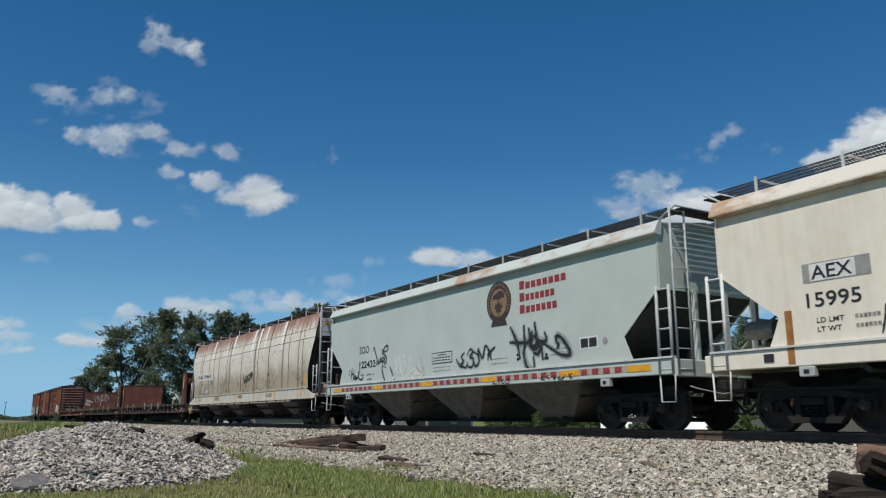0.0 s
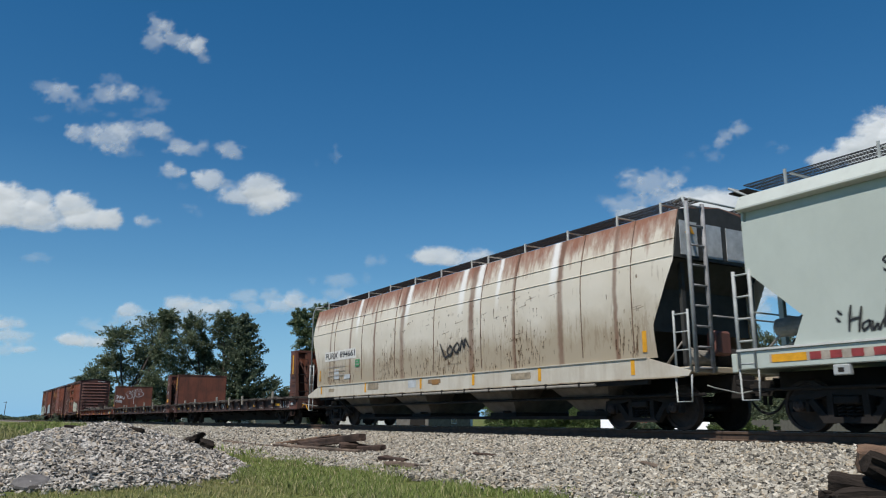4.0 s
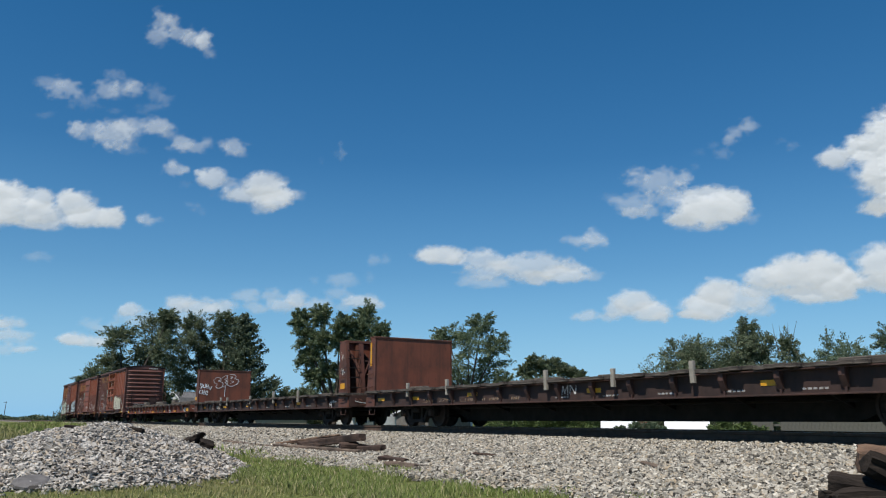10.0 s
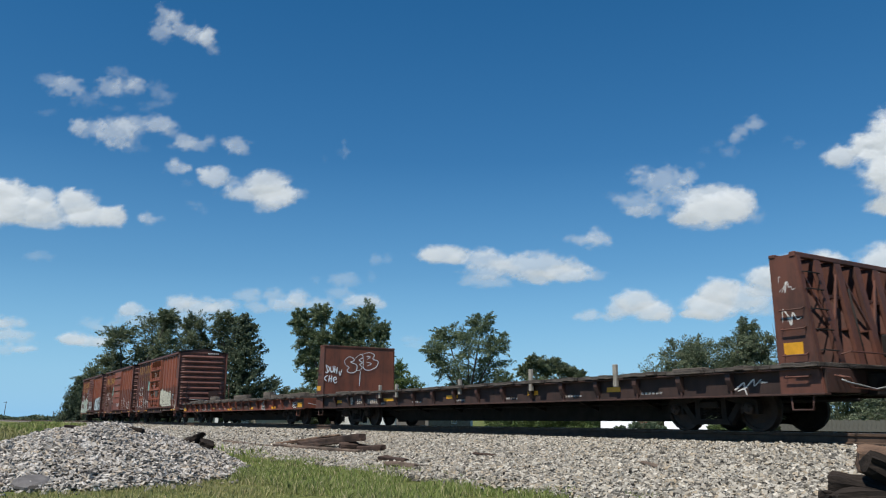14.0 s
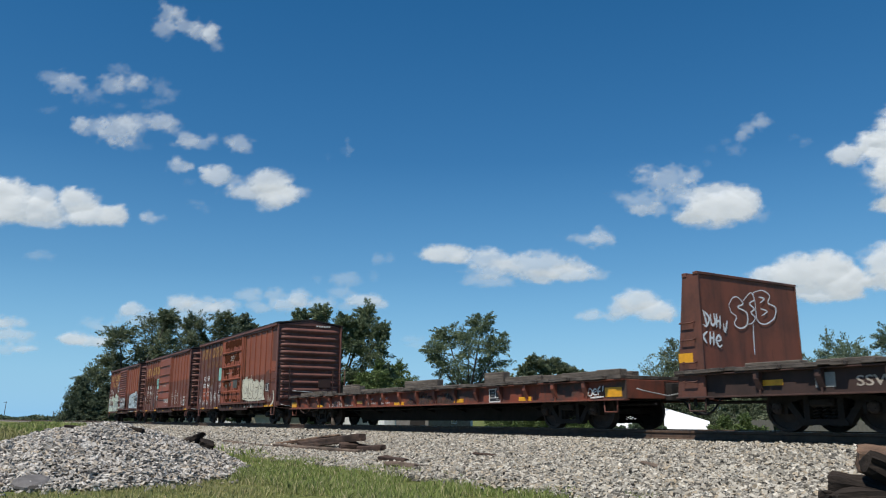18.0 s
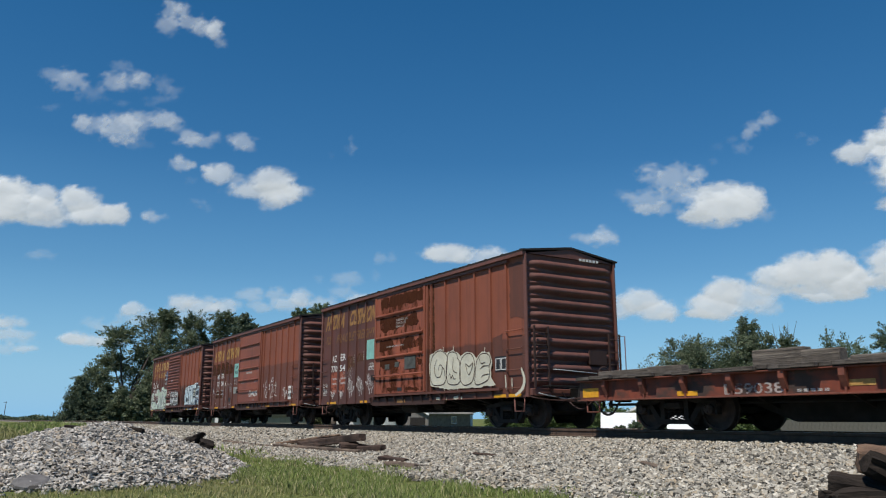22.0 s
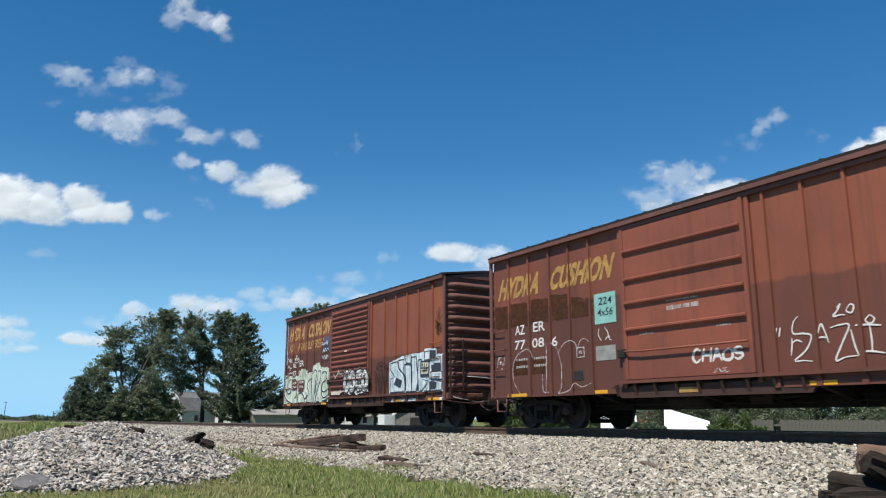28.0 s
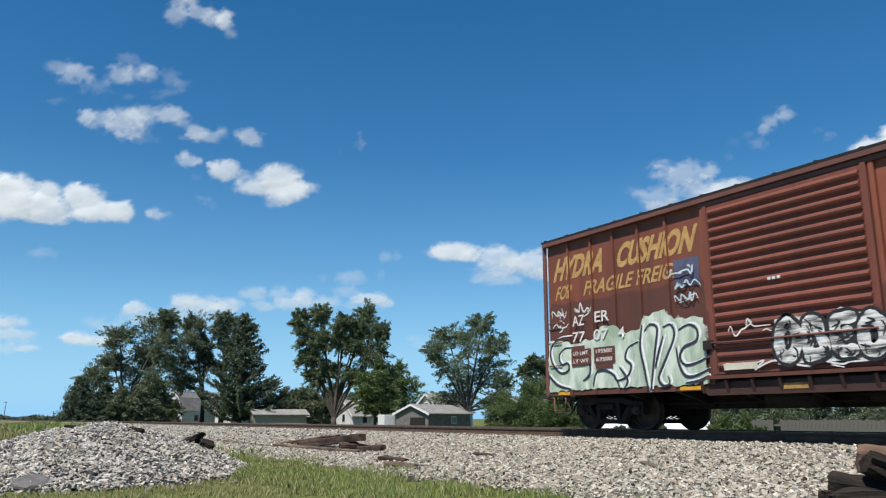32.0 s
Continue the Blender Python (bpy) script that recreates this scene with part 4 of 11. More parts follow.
    shaped_tree("small round-headed dark green tree", -78.3, 62.7, ((-0.3, 8.3, 1.6, 1.2), (-1.5, 7.2, 1.3, 1.2), (1.2, 7.4, 1.4, 1.3), (0.0, 5.4, 2.2, 1.7)), 33, M_LEAF, 0.19, 2.0, 3.0, 0.2, 0.8, 50)
    shaped_tree("small round-headed dark green tree", -78.7, 67.2, ((-0.8, 8.0, 1.5, 1.2), (1.1, 7.4, 1.5, 1.2), (2.1, 6.3, 1.1, 1.1), (0.2, 5.6, 2.3, 1.7)), 34, M_LEAF, 0.19, 2.0, 3.0, 0.2, 0.8, 50)
    for i, (x, y, h, w) in enumerate(((-56.6, 41.4, 3.6, 3.6), (-52.2, 40.4, 4.2, 4.6), (-49.1, 41.1, 3.7, 4.2), (-46.0, 42.5, 3.0, 4.0), (-53.5, 44.5, 4.4, 5.0))):
        broadleaf("bright green overgrown bush along the far side", x, y, h, w, 40 + i, M_LEAF_LIGHT, 0.13, 1.5, 0.02, -1.1, "bush", 0, "bush")
    for i, (x, y, h, w) in enumerate(((-32.3, 33.3, 1.12, 2.1), (-33.9, 33.2, 0.86, 1.5), (-31.0, 33.4, 0.95, 0.9))):
        broadleaf("low green bush in front of the white sheds", x, y, h, w, 44 + i, M_LEAF_GREY, 0.09, 1.5, 0.02, -1.1, "bush", 0, "bush")
    broadleaf("bushy green tree beyond the track", -34.1, 39.2, 6.3, 6.2, 51, M_LEAF, 0.13, 2.0, 0.06)
    broadleaf("bushy green tree beyond the track", -36.2, 42.6, 6.4, 7.0, 52, M_LEAF, 0.13, 2.0, 0.06)
    broadleaf("loose green tree with reddish twigs beyond the track", -32.9, 44.0, 8.1, 4.0, 53, M_LEAF, 0.14, 1.6, 0.2)
    broadleaf("bushy green tree beyond the track", -34.6, 43.9, 6.9, 6.4, 54, M_LEAF_GREY, 0.12, 1.2, 0.1)
    t = broadleaf("dark green tree with bare dead twigs on top", -28.4, 41.2, 6.1, 3.4, 55, M_LEAF, 0.13, 1.5, 0.1)
    rng = random.Random(5)
    for i in range(7):
        a = (rng.random() - 0.5) * 1.2
        part("dead_twig", Geo().tube([(a * 0.4, 0, 4.9), (a, 0.2 * rng.random(), 5.9), (a * 1.5, 0.3, 6.5 + 0.5 * rng.random())], [0.03, 0.018, 0.006], 4), M_BARK, t)
    broadleaf("pale grey-green bushy tree beyond the track", -28.6, 47.0, 6.3, 5.6, 56, M_LEAF_GREY, 0.13, 1.4, 0.06)
    broadleaf("pale grey-green bushy tree beyond the track", -25.0, 45.5, 6.9, 5.0, 57, M_LEAF_GREY, 0.13, 1.5, 0.06)
    broadleaf("pale grey-green bushy tree beyond the track", -21.5, 46.5, 6.8, 6.0, 58, M_LEAF_GREY, 0.13, 1.5, 0.06)
    for i, (x, y, h, w) in enumerate(((-29.6, 38.4, 2.4, 3.0), (-27.5, 38.5, 2.6, 3.6), (-24.0, 37.5, 2.4, 3.4), (-21.0, 38.5, 2.6, 3.4), (-23.6, 31.0, 1.5, 1.5), (-26.0, 32.5, 1.4, 1.5))):
        broadleaf("low green bush beyond the track", x, y, h, w, 60 + i, M_LEAF if i < 4 else M_LEAF_LIGHT, 0.11, 1.3, 0.02, -1.1, "bush", 0, "bush")
    # brushwood verge in front of the farm and far woods on the horizon
    rng = np.random.default_rng(77)
    n = 26000
    x = -120 + 100 * rng.random(n)
    y = 24 + 0.07 * (-x) + 7.0 * rng.random(n)
    z = -1.1 + (0.45 + 0.35 * np.sin(0.21 * x) * np.sin(0.13 * x + 1)) * rng.random(n) ** 1.3
    tagged(part("verge_weeds", leaves_mesh("verge_weeds", np.stack([x, y, z], 1), 0.10, rng, M_LEAF_LIGHT), None), "ragged green weeds on the far verge", "weeds", kind="stuff")
    n = 16000
    a = rng.random(n)
    x = -900 + 60 * rng.random(n)
    y = -160 + 520 * a
    z = -1.1 + (2.6 + 2 * np.abs(np.sin(a * 37)) + 1.3 * np.sin(a * 90)) * rng.random(n)
    tagged(part("far_woods", leaves_mesh("far_woods", np.stack([x, y, z], 1), 1.6, rng, M_NEEDLE), None), "low line of dark woods on the horizon", "woods", kind="stuff")


build_trees()


# ---- farm buildings across the track ----
M_CLAP_WHITE = plain("white_clapboard", (0.66, 0.67, 0.67), 0.7, 0.0, 0.15, 2.0, 0.1)
M_CLAP_GREY = plain("grey_board_siding", (0.17, 0.155, 0.14), 0.9, 0.0, 0.35, 2.0, 0.2)
M_CLAP_BEIGE = plain("beige_siding", (0.36, 0.32, 0.25), 0.85, 0.0, 0.2, 2.0, 0.1)
M_CLAP_RED = plain("dark_red_siding", (0.24, 0.045, 0.05), 0.75, 0.0, 0.2, 2.0, 0.1)
M_SHINGLE = plain("pale_grey_shingle", (0.30, 0.285, 0.27), 0.9, 0.0, 0.25, 1.5, 0.3)
M_SHINGLE_DARK = plain("grey_shingle", (0.19, 0.185, 0.18), 0.9, 0.0, 0.3, 1.5, 0.3)
M_TRIM = plain("white_trim_paint", (0.75, 0.75, 0.74), 0.6, 0.0, 0.1, 3.0, 0.05)
M_GLASS_DARK = plain("dark_window_glass", (0.02, 0.024, 0.03), 0.08, 0.0, 0.2, 2.0, 0.0, 0.8)


def gable_house(name, label, x, y, face, w, ln, eave, ridge, wall, roof, openings=(), gambrel=False, zg=-1.1, category="house", o=0.35):
    """A building with its gable front at the place given; face: the heading that the front looks to, in degrees from +x.
    openings: (wall, along, low, width, height, kind) with wall "front" or "side"."""
    root = thing(name, label, category, "farm buildings", (x, y, zg))
    root.rotation_euler = (0, 0, radians(face))
    hw = w / 2
    if gambrel:
        prof = [(-hw, eave), (-hw * 0.66, eave + (ridge - eave) * 0.62), (0, ridge), (hw * 0.66, eave + (ridge - eave) * 0.62), (hw, eave)]
    else:
        prof = [(-hw, eave), (0, ridge), (hw, eave)]
    for xx, nm in ((0.0, "front_wall"), (-ln + 0.15, "back_wall")):
        part(nm, Geo().prism([(-hw, -0.3), (hw, -0.3)] + prof[::-1], "x", xx - 0.15, xx), wall, root)
    for s in (-1, 1):
        part("side_wall", Geo().box(-ln + 0.16, -0.16, min(s * hw, s * (hw - 0.15)), max(s * hw, s * (hw - 0.15)), -0.3, eave), wall, root)
    for a, b in zip(prof, prof[1:]):
        d = Vector((b[0] - a[0], b[1] - a[1])).normalized()
        lo = (a[0] - d.x * (o if a == prof[0] else 0), a[1] - d.y * (o if a == prof[0] else 0))
        hi = (b[0] + d.x * (o if b == prof[-1] else 0), b[1] + d.y * (o if b == prof[-1] else 0))
        nx, nz = -d.y * 0.14, d.x * 0.14
        part("roof", Geo().prism([lo, hi, (hi[0] + nx, hi[1] + nz), (lo[0] + nx, lo[1] + nz)], "x", -ln - o, o), roof, root)
        part("bargeboard", Geo().prism([(lo[0], lo[1] - 0.12), (hi[0], hi[1] - 0.12), (hi[0] + nx, hi[1] + nz), (lo[0] + nx, lo[1] + nz)], "x", o, o + 0.05), M_TRIM, root)
    for where, u, z, ww, hh, kind in openings:
        m = M_GLASS_DARK if kind != "door" else M_STEEL_DARK
        if where == "front":
            ob = part(kind, Geo().box(0.003, 0.03, u - ww / 2, u + ww / 2, z, z + hh), m, root)
            if kind == "window":
                part("window_frame", Geo().box(0.002, 0.05, u - ww / 2 - 0.08, u - ww / 2, z - 0.08, z + hh + 0.08).box(0.002, 0.05, u + ww / 2, u + ww / 2 + 0.08, z - 0.08, z + hh + 0.08).box(0.002, 0.05, u - ww / 2, u + ww / 2, z + hh, z + hh + 0.08).box(0.002, 0.05, u - ww / 2, u + ww / 2, z - 0.08, z), M_TRIM, ob)
        else:
            s = 1
            ob = part(kind, Geo().box(-u - ww / 2, -u + ww / 2, hw + 0.003, hw + 0.03, z, z + hh), m, root)
            if kind == "window":
                part("window_frame", Geo().box(-u - ww / 2 - 0.08, -u - ww / 2, hw + 0.002, hw + 0.05, z - 0.08, z + hh + 0.08).box(-u + ww / 2, -u + ww / 2 + 0.08, hw + 0.002, hw + 0.05, z - 0.08, z + hh + 0.08).box(-u - ww / 2, -u + ww / 2, hw + 0.002, hw + 0.05, z + hh, z + hh + 0.08).box(-u - ww / 2, -u + ww / 2, hw + 0.002, hw + 0.05, z - 0.08, z), M_TRIM, ob)
    return root


def lean_to(label, eaves):
    """A low shed under one sloping roof; eaves: the roof's corners, front ones first."""
    cx, cy = eaves[0][0], eaves[0][1]
    root = thing("shed", label, "shed", "farm buildings", (cx, cy, -1.1))
    rim = [Vector((x - cx, y - cy, z + 1.1)) for x, y, z in eaves]
    mid = sum(rim, Vector()) / len(rim)
    n = len(rim)
    def solid(top, bottom):
        return Geo().add([tuple(p) for p in top] + [tuple(p) for p in bottom], [tuple(range(n)), tuple(reversed(range(n, 2 * n)))] + [(i, n + i, n + (i + 1) % n, (i + 1) % n) for i in range(n)])
    inner = [mid + (p - mid) * 0.97 for p in rim]
    part("wall", solid([p - Vector((0, 0, 0.065)) for p in inner], [Vector((p.x, p.y, -0.3)) for p in inner]), M_CLAP_WHITE, root)
    part("roof", solid(rim, [p - Vector((0, 0, 0.06)) for p in rim]), M_ENAMEL, root)


def build_houses():
    f = -68.0
    gable_house("garage", "grey board garage with a pale metal roof and dark doorway", -87.2, 49.4, f, 5.2, 9.2, 2.0, 3.05, M_CLAP_GREY, M_SHINGLE, (("front", 0.9, 0.0, 2.4, 1.5, "door"), ("side", 5.4, 0.8, 0.9, 0.8, "window")), category="garage")
    gable_house("house", "white gabled house with a grey shingle roof", -97.0, 57.3, f, 5.0, 8.0, 2.4, 4.75, M_CLAP_WHITE, M_SHINGLE, (("front", 0.0, 2.6, 0.7, 0.9, "window"), ("side", 2.4, 1.0, 0.8, 1.1, "window")))
    gable_house("house", "white house with a steep pale shingle roof and dormer", -114.5, 52.5, f - 20, 6.5, 6.0, 1.8, 4.2, M_CLAP_WHITE, M_SHINGLE, (("side", 2.0, 0.7, 0.8, 1.0, "window"), ("side", 4.2, 0.7, 0.8, 1.0, "window"), ("front", 0, 0.9, 0.9, 1.1, "window")))
    gable_house("house", "small white house with a grey roof", -111.5, 57.2, f, 3.6, 5.0, 2.2, 3.4, M_CLAP_WHITE, M_SHINGLE_DARK, (("front", 0.2, 0.8, 0.7, 1.0, "window"),))
    gable_house("shed", "long low beige shed with a pale roof and small windows", -112.0, 44.6, f + 150, 5.0, 7.5, 1.9, 2.6, M_CLAP_BEIGE, M_SHINGLE, (("front", -1.0, 0.8, 0.7, 0.8, "window"), ("front", 1.2, 0.8, 0.7, 0.8, "window")), category="shed")
    gable_house("shed", "dark weathered shed under the trees", -114.0, 40.0, f, 4.0, 6.0, 1.6, 2.2, M_CLAP_GREY, M_SHINGLE_DARK, (), category="shed")
    gable_house("barn", "white gambrel-roofed barn under tall trees", -146.0, 33.5, f, 5.5, 9.5, 3.0, 6.1, M_CLAP_WHITE, M_SHINGLE_DARK, (("front", 0.0, 3.4, 0.8, 0.9, "window"), ("side", 3.0, 0.9, 1.0, 1.1, "window")), True, category="barn")
    gable_house("house", "white house with a small porch gable", -142.0, 41.5, f + 10, 4.0, 6.0, 2.6, 3.8, M_CLAP_WHITE, M_SHINGLE_DARK, (("front", 0.0, 1.0, 0.8, 1.1, "window"),))
    gable_house("house", "white house with brown roof behind hedges", -72.6, 54.2, f, 5.0, 8.0, 2.2, 3.7, M_CLAP_WHITE, M_SHINGLE_DARK, (("front", 0.0, 1.0, 0.8, 1.0, "window"),))
    red = gable_house("house", "dark red house with a white gable and grey roof", -50.9, 55.35, -60.0, 6.4, 7.5, 2.0, 3.5, M_CLAP_RED, M_SHINGLE_DARK, (("front", -0.9, 0.6, 0.8, 0.9, "window"), ("front", 0.9, 0.6, 0.8, 0.9, "window"), ("side", 3.0, 0.7, 0.9, 0.9, "window")))
    part("white_gable", Geo().prism([(-3.1, 2.0), (3.1, 2.0), (0.0, 3.42)], "x", 0.004, 0.05), M_ENAMEL, red, "white boarded gable")
    # small grey box beside the garage
    tagged(part("tank_shed", Geo().box(-92.4, -90.6, 47.2, 48.8, -1.1, 0.75, 0.05), M_TRIM), "small pale grey box shed beside the garage", "shed")
    # two white sheds beyond the bushes
    lean_to("low white shed with a sloping white metal roof", ((-36.49, 34.0, -0.30), (-33.46, 34.0, -0.36), (-35.60, 36.2, 0.60), (-38.79, 36.2, 0.64)))
    lean_to("low white shed with a steep clipped white metal roof", ((-31.36, 34.0, -0.46), (-28.25, 34.0, -0.47), (-28.98, 34.95, 0.10), (-29.78, 35.19, 0.25), (-33.32, 36.2, 0.88)))
    # grey board fence
    a, b = Vector((-26.0, 33.6)), Vector((-9.0, 33.2))
    fence = thing("fence", "weathered grey board fence beyond the track", "fence", "", (a.x, a.y, -1.1))
    n = 84
    board = Geo().box(-0.098, 0.098, -0.012, 0.012, 0.04, 1.28, 0.004).mesh("board", M_FENCE)
    for i in range(n):
        p = (b - a) * (i / n)
        if i in (10, 11, 40):
            continue
        ob = part("board", board, None, fence, "", (p.x, p.y, 0.02 * math.sin(i * 2.3)))
    for i in range(0, n, 12):
        p = (b - a) * (i / n)
        part("post", Geo().box(p.x - 0.05, p.x + 0.05, p.y + 0.02, p.y + 0.12, 0, 1.25), M_FENCE, fence)
    for z in (0.3, 1.0):
        part("fence_rail", Geo().box(0, (b - a).x, 0.015, 0.06, z, z + 0.09), M_FENCE, fence)
    # two parked vans far down the line
    for x, y in ((-120.0, 17.6), (-119.0, 19.9)):
        v = thing("van", "small white van parked by the farm trees", "van", "parked vans", (x, y, -1.1))
        v.rotation_euler = (0, 0, radians(70))
        part("body", Geo().prism([(-1.0, 0.35), (1.0, 0.35), (1.0, 0.9), (0.75, 1.55), (-0.95, 1.6), (-1.0, 0.9)], "y", -0.7, 0.7), M_TRIM, v)
        part("window", Geo().box(-0.6, 0.6, -0.715, -0.70, 1.0, 1.4), M_GLASS_DARK, v)
        for q in (-0.6, 0.6):
            part("wheel", Geo().lathe([(0, -0.72), (0.3, -0.72), (0.3, -0.55), (0, -0.55)], q, 0, 0.3, "y", 14), M_RUBBER, v)
    # far poles and a mast on the horizon
    for i, (x, y, h) in enumerate(((-620.0, 30.0, 13.0), (-640.0, 62.0, 7.0), (-640.0, 85.0, 8.0))):
        p = thing("utility_pole", "thin dark pole far off on the horizon", "pole", "poles on the horizon", (x, y, -1.1))
        part("mast", Geo().tube([(0, 0, 0), (0.3, 0.5, h)], [0.28, 0.16], 6), M_TIE, p)
        part("crossarm", Geo().box(-0.1, 0.1, -1.2, 1.2, h - 0.9, h - 0.65), M_TIE, p)


M_FENCE = plain("weathered_grey_fence_board", (0.13, 0.125, 0.105), 0.9, 0.0, 0.35, 4.0, 0.3)
build_houses()

# ---- lettering and sprayed marks, all a few millimetres proud of the side they are on ----
def text_mesh(words, width, height, slant=0.0, bold=0.0):
    """Built-in font, turned to stand up and face -y, with its lower left corner at the origin."""
    cu = bpy.data.curves.new("lettering", "FONT")
    cu.body, cu.size, cu.resolution_u, cu.fill_mode = words, 1.0, 3, "FRONT"
    cu.offset = bold
    ob = bpy.data.objects.new("lettering", cu)
    me = bpy.data.meshes.new_from_object(ob)
    bpy.data.objects.remove(ob)
    co = np.empty(len(me.vertices) * 3, dtype=np.float32)
    me.vertices.foreach_get("co", co)
    co = co.reshape(-1, 3)
    lo, hi = co.min(0), co.max(0)
    u = (co[:, 0] - lo[0]) / max(1e-6, hi[0] - lo[0])
    w = (co[:, 1] - lo[1]) / max(1e-6, hi[1] - lo[1])
    out = np.stack([u * width + slant * w * height, np.zeros(len(co)), w * height], 1).astype(np.float32)
    me.vertices.foreach_set("co", out.ravel())
    me.update()
    return me


def letters(words, parent, x, y, z, width, height, material, slant=0.0, label="", bold=0.012, between=None):
    """between: keep only what lies between two x, as where the words run across a post."""
    me = text_mesh(words, width, height, slant, bold)
    if between:
        bm = bmesh.new()
        bm.from_mesh(me)
        for edge, side in ((between[0] - x, -1), (between[1] - x, 1)):
            bmesh.ops.bisect_plane(bm, geom=bm.verts[:] + bm.edges[:] + bm.faces[:], plane_co=(edge, 0, 0), plane_no=(side, 0, 0), clear_outer=True)
        bm.to_mesh(me)
        kept = len(bm.faces)
        bm.free()
        if not kept:
            bpy.data.meshes.remove(me)
            return None
    me.materials.append(material)
    return part("lettering", me, None, parent, label, (x, y, z))


def bars(parent, x, y, z, width, height, n, material, gap=0.3, slant=0.0, label="", name="lettering_bar"):
    """Small unreadable writing as a row of plain bars."""
    g = Geo()
    step = width / n
    for i in range(n):
        a, b = i * step, (i + 1 - gap) * step
        g.add([(a, 0, 0), (b, 0, 0), (b + slant * height, 0, height), (a + slant * height, 0, height)], [(0, 1, 2, 3)])
    return part(name, g, material, parent, label, (x, y, z))


def curve_through(pts, steps=5, closed=False):
    """A smooth line through points."""
    n = len(pts)
    out = []
    for i in range(n if closed else n - 1):
        p = [Vector(pts[(i + k) % n] if closed else pts[min(max(i + k, 0), n - 1)]) for k in (-1, 0, 1, 2)]
        for s in range(steps):
            t = s / steps
            out.append(0.5 * ((2 * p[1]) + (p[2] - p[0]) * t + (2 * p[0] - 5 * p[1] + 4 * p[2] - p[3]) * t * t + (3 * p[1] - p[0] - 3 * p[2] + p[3]) * t ** 3))
    out.append(Vector(pts[0] if closed else pts[-1]))
    return out


def ribbon(geo, line, width, y=0.0, taper=False, wobble=0.0, rng=None):
    """A flat sprayed stroke along (x, z) points, with round ends."""
    n = len(line)
    v = []
    for i, p in enumerate(line):
        d = line[min(i + 1, n - 1)] - line[max(i - 1, 0)]
        d = d.normalized() if d.length > 1e-9 else Vector((1, 0))
        w = width * 0.5 * (0.45 + 0.55 * math.sin(math.pi * (i + 0.5) / n) if taper else 1.0)
        if rng:
            w *= 1 + wobble * (rng.random() - 0.5)
        v += [(p.x - d.y * w, y, p.y + d.x * w), (p.x + d.y * w, y, p.y - d.x * w)]
    f = [(2 * i, 2 * i + 1, 2 * i + 3, 2 * i + 2) for i in range(n - 1)]
    geo.add(v, f)
    for p in (line[0], line[-1]):
        w = width * (0.22 if taper else 0.5)
        k = 8
        geo.add([(p.x + w * math.cos(2 * math.pi * j / k), y + 0.0004, p.y + w * math.sin(2 * math.pi * j / k)) for j in range(k)], [tuple(range(k))])


# Skeletons of hand-drawn letters in a unit box: strokes of (x, z) points.
STROKES = {
    "G": (((0.9, 0.8), (0.55, 1.0), (0.1, 0.75), (0.05, 0.3), (0.45, 0.0), (0.9, 0.15), (0.9, 0.5), (0.55, 0.5)),),
    "L": (((0.15, 1.0), (0.1, 0.5), (0.15, 0.05), (0.5, 0.02), (0.9, 0.1)),),
    "O": (((0.5, 1.0), (0.1, 0.75), (0.08, 0.25), (0.5, 0.0), (0.9, 0.25), (0.9, 0.75), (0.5, 1.0)),),
    "S": (((0.9, 0.85), (0.5, 1.0), (0.12, 0.8), (0.3, 0.55), (0.75, 0.45), (0.9, 0.2), (0.5, 0.0), (0.08, 0.12)),),
    "T": (((0.0, 0.95), (0.5, 0.92), (1.0, 0.98)), ((0.5, 0.95), (0.48, 0.5), (0.5, 0.0))),
    "E": (((0.9, 0.95), (0.3, 0.95), (0.15, 0.7), (0.15, 0.25), (0.4, 0.03), (0.9, 0.08)), ((0.15, 0.52), (0.5, 0.52), (0.75, 0.55))),
    "B": (((0.15, 0.0), (0.15, 0.5), (0.15, 1.0), (0.7, 0.95), (0.7, 0.6), (0.2, 0.52)), ((0.2, 0.52), (0.8, 0.45), (0.85, 0.1), (0.15, 0.0))),
    "M": (((0.05, 0.0), (0.15, 0.5), (0.2, 1.0), (0.4, 0.4), (0.5, 0.15)), ((0.5, 0.15), (0.65, 0.6), (0.8, 1.0), (0.88, 0.5), (0.95, 0.0))),
    "C": (((0.9, 0.8), (0.5, 1.0), (0.12, 0.7), (0.1, 0.3), (0.5, 0.0), (0.9, 0.2)),),
    "H": (((0.15, 1.0), (0.12, 0.5), (0.1, 0.0)), ((0.9, 1.0), (0.88, 0.5), (0.9, 0.0)), ((0.12, 0.5), (0.5, 0.52), (0.88, 0.5))),
    "A": (((0.05, 0.0), (0.3, 0.6), (0.5, 1.0), (0.7, 0.6), (0.95, 0.0)), ((0.2, 0.35), (0.5, 0.4), (0.8, 0.35))),
    "N": (((0.1, 0.0), (0.12, 0.5), (0.15, 1.0), (0.5, 0.5), (0.85, 0.0), (0.88, 0.5), (0.9, 1.0)),),
    "U": (((0.1, 1.0), (0.1, 0.4), (0.45, 0.0), (0.85, 0.35), (0.9, 1.0)),),
    "Z": (((0.05, 0.95), (0.5, 0.92), (0.95, 0.98), (0.5, 0.5), (0.05, 0.05), (0.5, 0.05), (0.95, 0.0)),),
    "I": (((0.5, 1.0), (0.48, 0.5), (0.5, 0.0)),),
    "K": (((0.15, 1.0), (0.12, 0.5), (0.15, 0.0)), ((0.9, 1.0), (0.5, 0.6), (0.15, 0.45)), ((0.3, 0.5), (0.6, 0.3), (0.95, 0.0))),
}


